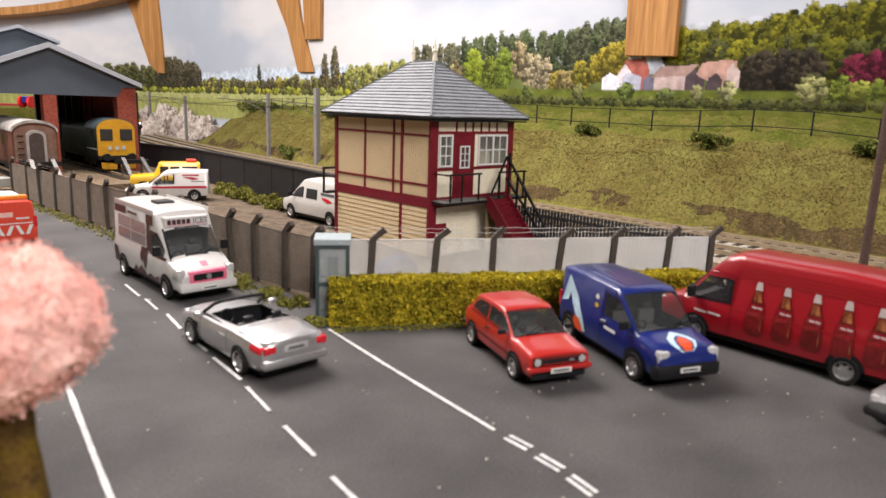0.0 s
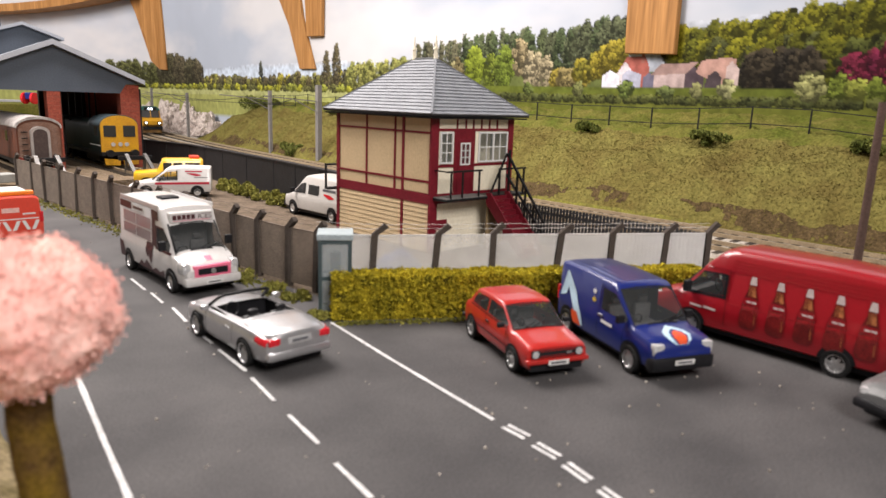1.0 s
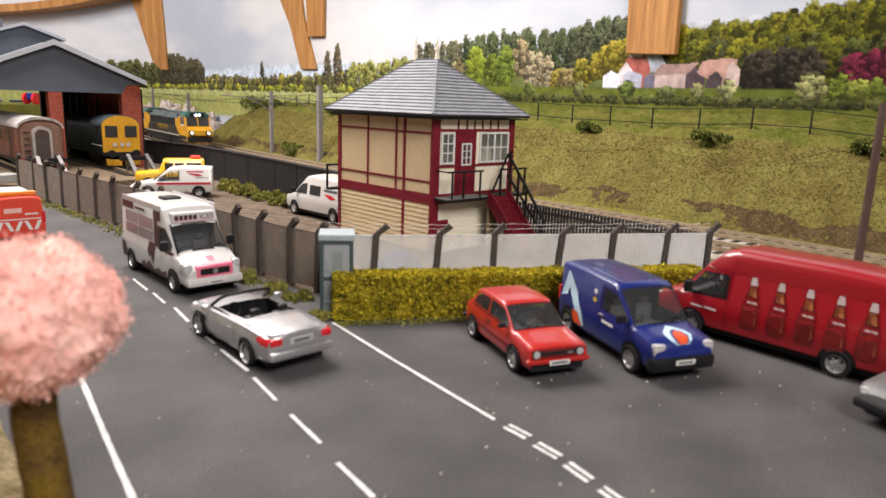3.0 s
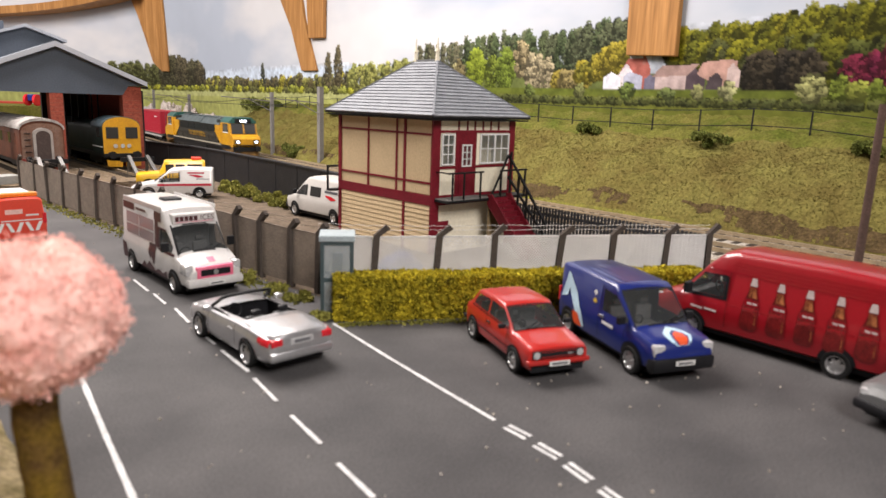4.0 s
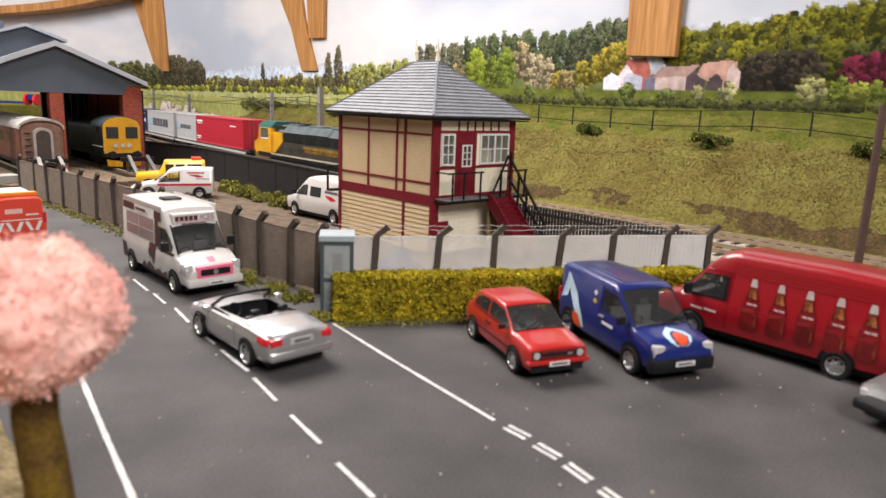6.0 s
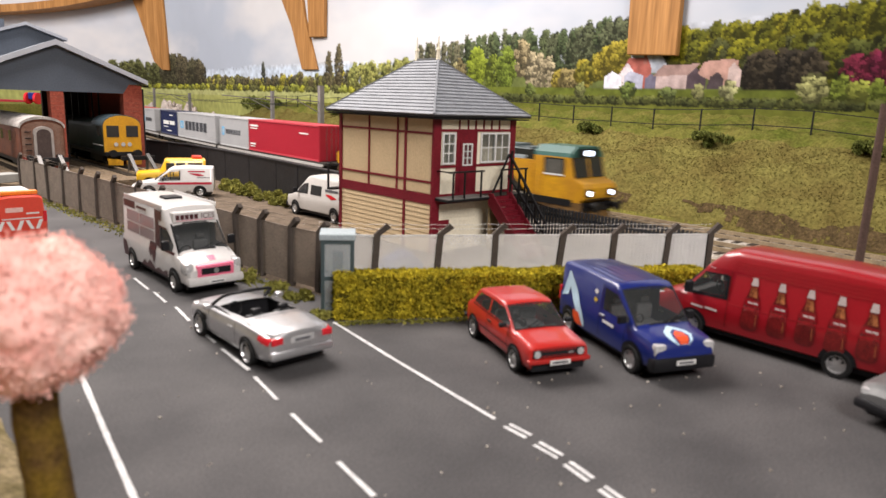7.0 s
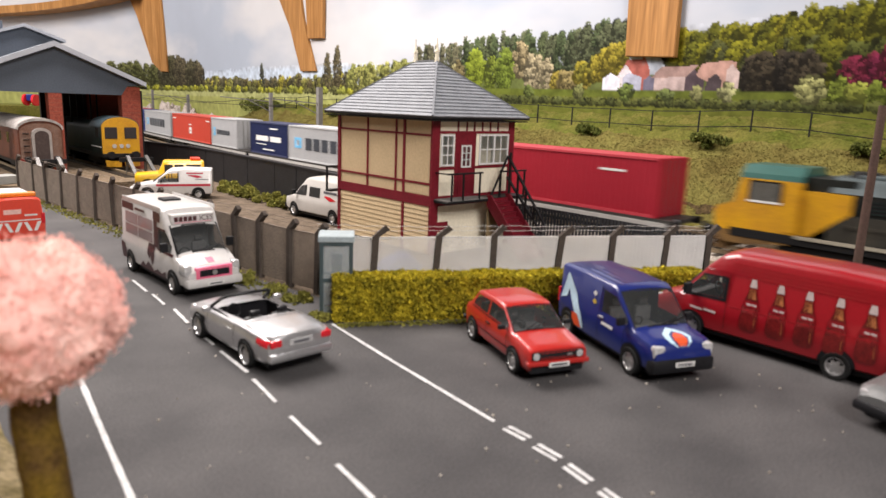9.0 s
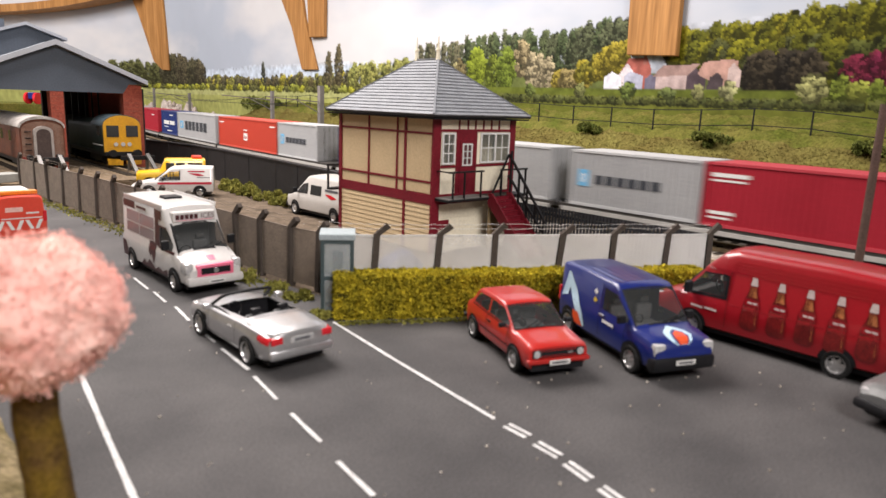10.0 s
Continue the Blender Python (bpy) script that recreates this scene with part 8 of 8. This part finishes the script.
        for x in (-1, 1):
            xo = x * 1.28
            win = part("cab_window", B(xo - 0.012, xo + 0.012, *span(1.35, 2.45), z + 2.28, z + 2.98), pane, t, "grey cab side window")
            for a, b, za, zb, m_ in ((1.28, 2.52, 2.2, 2.28, PLATE), (1.28, 2.52, 2.98, 3.04, BLACK), (1.28, 1.35, 2.28, 2.98, BLACK), (2.45, 2.52, 2.28, 2.98, BLACK)):
                part("window_frame", B(xo - 0.02, xo + 0.02, *span(a, b), z + za, z + zb), m_, win)
            part("cab_door", B(xo - 0.014, xo + 0.014, *span(2.62, 3.14), z + 1.2, z + 3.0), LYELLOW, t)
            part("grab_rail", B(xo - 0.03, xo + 0.03, *span(3.2, 3.24), z + 1.2, z + 2.7), LYELLOW, t)
            part("skirt", P([(Y(0.45), z + 0.5), (Y(0.1), z + 0.62), (Y(0.15), z + 1.05), (Y(3.4), z + 1.05), (Y(2.9), z + 0.72), (Y(1.2), z + 0.5)], "x", min(x * 1.2, x * 1.26), max(x * 1.2, x * 1.26)), rust, t, "grimy cab skirt")
            part("black_surround", B(x * 0.86 - 0.26, x * 0.86 + 0.26, *span(-0.03, 0.1), z + 1.3, z + 1.66, bevel=0.02), BLACK, t, "black lamp surround")
            bm = bmesh.new()
            tube(bm, (x * 0.86, Y(-0.02), z + 1.48), (x * 0.86, Y(-0.07), z + 1.48), 0.12, 14)
            part("headlight", bm, LAMPON if s < 0 else REDLAMP, t, "lit headlight" if s < 0 else "red tail lamp")
            bm = bmesh.new()
            tube(bm, (x * 0.86, Y(0.1), z + 0.88), (x * 0.86, Y(-0.42), z + 0.88), 0.13, 12)
            tube(bm, (x * 0.86, Y(-0.42), z + 0.88), (x * 0.86, Y(-0.5), z + 0.88), 0.26, 14)
            part("buffer", bm, BLACK, t, "black buffer")
        if s < 0:
            bm = bmesh.new()
            for x in (-0.16, 0.16):
                tube(bm, (x, Y(0.86), z + 3.3), (x, Y(0.8), z + 3.3), 0.13, 14)
            part("headlight", bm, LAMPON, t, "lit headlight")
        part("buffer_beam", B(-1.25, 1.25, *span(0.1, 0.5), z + 0.6, z + 1.0), BLACK, t, "black buffer beam")
        part("valance", P([(Y(0.15), z + 0.2), (Y(0.5), z + 0.16), (Y(0.8), z + 0.62), (Y(0.2), z + 0.62)], "x", -1.15, 1.15), rust, t, "grimy valance")
        for k in range(3):
            y = Y(3.2 + k * 1.75)
            bm = bmesh.new()
            for x in (-1, 1):
                tube(bm, (x * 0.6, y, z + 0.5), (x * 0.95, y, z + 0.5), 0.5, 18)
            part("wheelset", bm, STEELDARK, t, "steel wheelset")
        part("bogie", B(-1.12, 1.12, *span(2.5, 7.4), z + 0.35, z + 0.75, bevel=0.05), BLACK, t, "black bogie frame")


def wagon(a, b):
    t, h = rolling("container_wagon", a, b, "low grey container flat wagon", "wagon", "container wagons")
    z = TZ
    part("deck", B(-1.2, 1.2, -h, h, z + 0.72, z + 0.92), STEELDARK, t, "dark wagon deck")
    part("side_sill", B(-1.28, -1.2, -h + 0.2, h - 0.2, z + 0.6, z + 0.78), mat("sill_pale", (0.4, 0.39, 0.37), 0.7), t, "pale side sill")
    part("centre_sill", B(-0.4, 0.4, -h + 1.5, h - 1.5, z + 0.3, z + 0.72), BLACK, t, "black centre sill")
    for s in (-1, 1):
        bogie(t, s * (h - 2.4), 1.8)
        bm = bmesh.new()
        for x in (-0.85, 0.85):
            tube(bm, (x, s * h, z + 0.95 - 0.1), (x, s * (h + 0.3), z + 0.85), 0.17, 12)
        part("buffer", bm, BLACK, t, "black buffer")


def container(a, b, colour, label, marks):
    t, h = rolling("shipping_container", a, b, label, "container", "containers")
    m = mat("container_paint", colour, 0.55, var=0.08, size=1.5, fine=0.1)
    edge = mat("container_edge", tuple(min(0.85, c * 1.25 + 0.03) for c in colour), 0.5, var=0.05)
    z0, z1 = TZ + 0.93, TZ + 0.93 + 2.59
    n = max(8, int(h * 2 / 0.28))
    st = (2 * h - 0.28) / n
    right = []
    for k in range(n):
        y = -h + 0.14 + k * st
        right += [(1.17, y), (1.205, y + st * 0.2), (1.205, y + st * 0.5), (1.17, y + st * 0.7)]
    ring = [(1.17, -h + 0.04)] + right + [(1.17, h - 0.04), (-1.17, h - 0.04)] + [(-x, y) for x, y in right[::-1]] + [(-1.17, -h + 0.04)]
    part("shell", P(ring, "z", z0 + 0.02, z1 - 0.02), m, t)
    for s in (-1, 1):
        part("end_door", B(-1.1, 1.1, min(s * (h - 0.02), s * (h - 0.06)), max(s * (h - 0.02), s * (h - 0.06)), z0 + 0.12, z1 - 0.12), m, t)
        for x in (-1.14, 1.14):
            part("corner_post", B(x - 0.08, x + 0.08, s * (h - 0.07) - 0.07, s * (h - 0.07) + 0.07, z0, z1), m, t)
        for x in (-0.6, -0.2, 0.2, 0.6):
            part("lock_rod", B(x - 0.02, x + 0.02, min(s * h, s * (h - 0.03)), max(s * h, s * (h - 0.03)), z0 + 0.1, z1 - 0.1), STEEL, t, "steel lock rod")
        part("top_rail", B(s * 1.2 - 0.03, s * 1.2 + 0.03, -h + 0.14, h - 0.14, z1 - 0.1, z1 + 0.005), edge, t)
        part("bottom_rail", B(s * 1.2 - 0.03, s * 1.2 + 0.03, -h + 0.14, h - 0.14, z0, z0 + 0.13), edge, t)
    part("roof", B(-1.17, 1.17, -h + 0.14, h - 0.14, z1 - 0.02, z1 - 0.005), edge, t)
    for y0, y1, za, zb, c in marks:
        part("lettering_bar", B(-1.215, -1.201, h * y0, h * y1, z0 + 2.59 * za, z0 + 2.59 * zb), c, t, "printed bar or emblem")


CBLUE = mat("emblem_blue", (0.16, 0.42, 0.66), 0.5)
CDARK = mat("letter_dark", (0.045, 0.05, 0.06), 0.5)


def liner_marks(big):
    """Blue square, then dark bars for the lettering; the rear end is read first."""
    y, out = 0.78, []
    out.append((0.66, 0.84, 0.36, 0.66, CBLUE))
    out.append((0.715, 0.785, 0.43, 0.59, PLATE))
    w = 0.15 if big else 0.13
    for k in range(6):
        a = 0.56 - k * (w + 0.045)
        za, zb = (0.33, 0.67) if big else (0.42, 0.58)
        out.append((a - w, a, za, zb, CDARK))
    return out


red_marks = [(0.7, 0.95, 0.78, 0.84, PLATE), (0.72, 0.95, 0.71, 0.74, PLATE), (0.78, 0.95, 0.2, 0.25, PLATE), (0.8, 0.95, 0.13, 0.16, PLATE), (-0.72, -0.5, 0.72, 0.76, PLATE)]
hs_marks = [(-0.06, 0.06, 0.28, 0.52, PLATE), (-0.03, 0.03, 0.34, 0.42, mat("mark_red", (0.5, 0.05, 0.04), 0.5)), (-0.06, 0.06, 0.6, 0.64, PLATE), (0.8, 0.95, 0.8, 0.84, PLATE), (-0.95, -0.8, 0.8, 0.84, PLATE)]
navy_marks = [(-0.66, -0.1, 0.42, 0.58, PLATE), (0.0, 0.66, 0.42, 0.58, PLATE), (-0.5, -0.1, 0.8, 0.84, PLATE), (-0.3, 0.3, 0.14, 0.18, PLATE), (0.1, 0.66, 0.3, 0.33, PLATE)]
CGREY, CRED, CNAVY, CORANGE = (0.34, 0.345, 0.35), (0.33, 0.016, 0.03), (0.012, 0.018, 0.06), (0.42, 0.05, 0.03)
freight_loco()
for a, b in ((22.4, 42.7), (43.0, 62.6), (62.9, 84.4), (84.7, 104.6), (104.9, 124.6)):
    wagon(a, b)
container(23.2, 35.4, CRED, "dark red forty-foot shipping container on a wagon", red_marks)
container(35.5, 42.2, CGREY, "light grey shipping container with a blue emblem", liner_marks(False))
container(43.3, 55.2, CGREY, "light grey forty-foot shipping container with bold dark lettering", liner_marks(True))
container(55.4, 62.3, CNAVY, "navy blue shipping container with white lettering", navy_marks)
container(65.2, 71.5, CGREY, "light grey shipping container with a blue emblem", liner_marks(False))
container(71.7, 84.0, CORANGE, "brick red forty-foot shipping container with white emblem", hs_marks)
container(84.9, 96.9, CGREY, "light grey forty-foot shipping container with bold dark lettering", liner_marks(True))
container(97.1, 103.6, (0.015, 0.03, 0.13), "blue shipping container with white lettering", navy_marks)
container(105.2, 117.4, CRED, "dark red forty-foot shipping container on a wagon", red_marks)
container(117.6, 124.2, CGREY, "light grey shipping container with a blue emblem", liner_marks(False))


def motions():
    """The freight train runs along the line towards the camera's side."""
    times = [k * 0.5 for k in range(21)]
    for ob, behind in TRAIN:
        rows = []
        for t in times:
            s = 89.52 - 12.84 * t - 0.15 * (t - 5) ** 2 + behind
            _, x, y, h = line_at(s)
            rows.append((t, at(x, y, 0, -math.degrees(h))))
        walk(ob, rows)


def line_at(s):
    """Place on the line, continued straight past its ends."""
    if s < -39.5:
        return s, 9.6, s, 0.0
    return on_line(s)


motions()
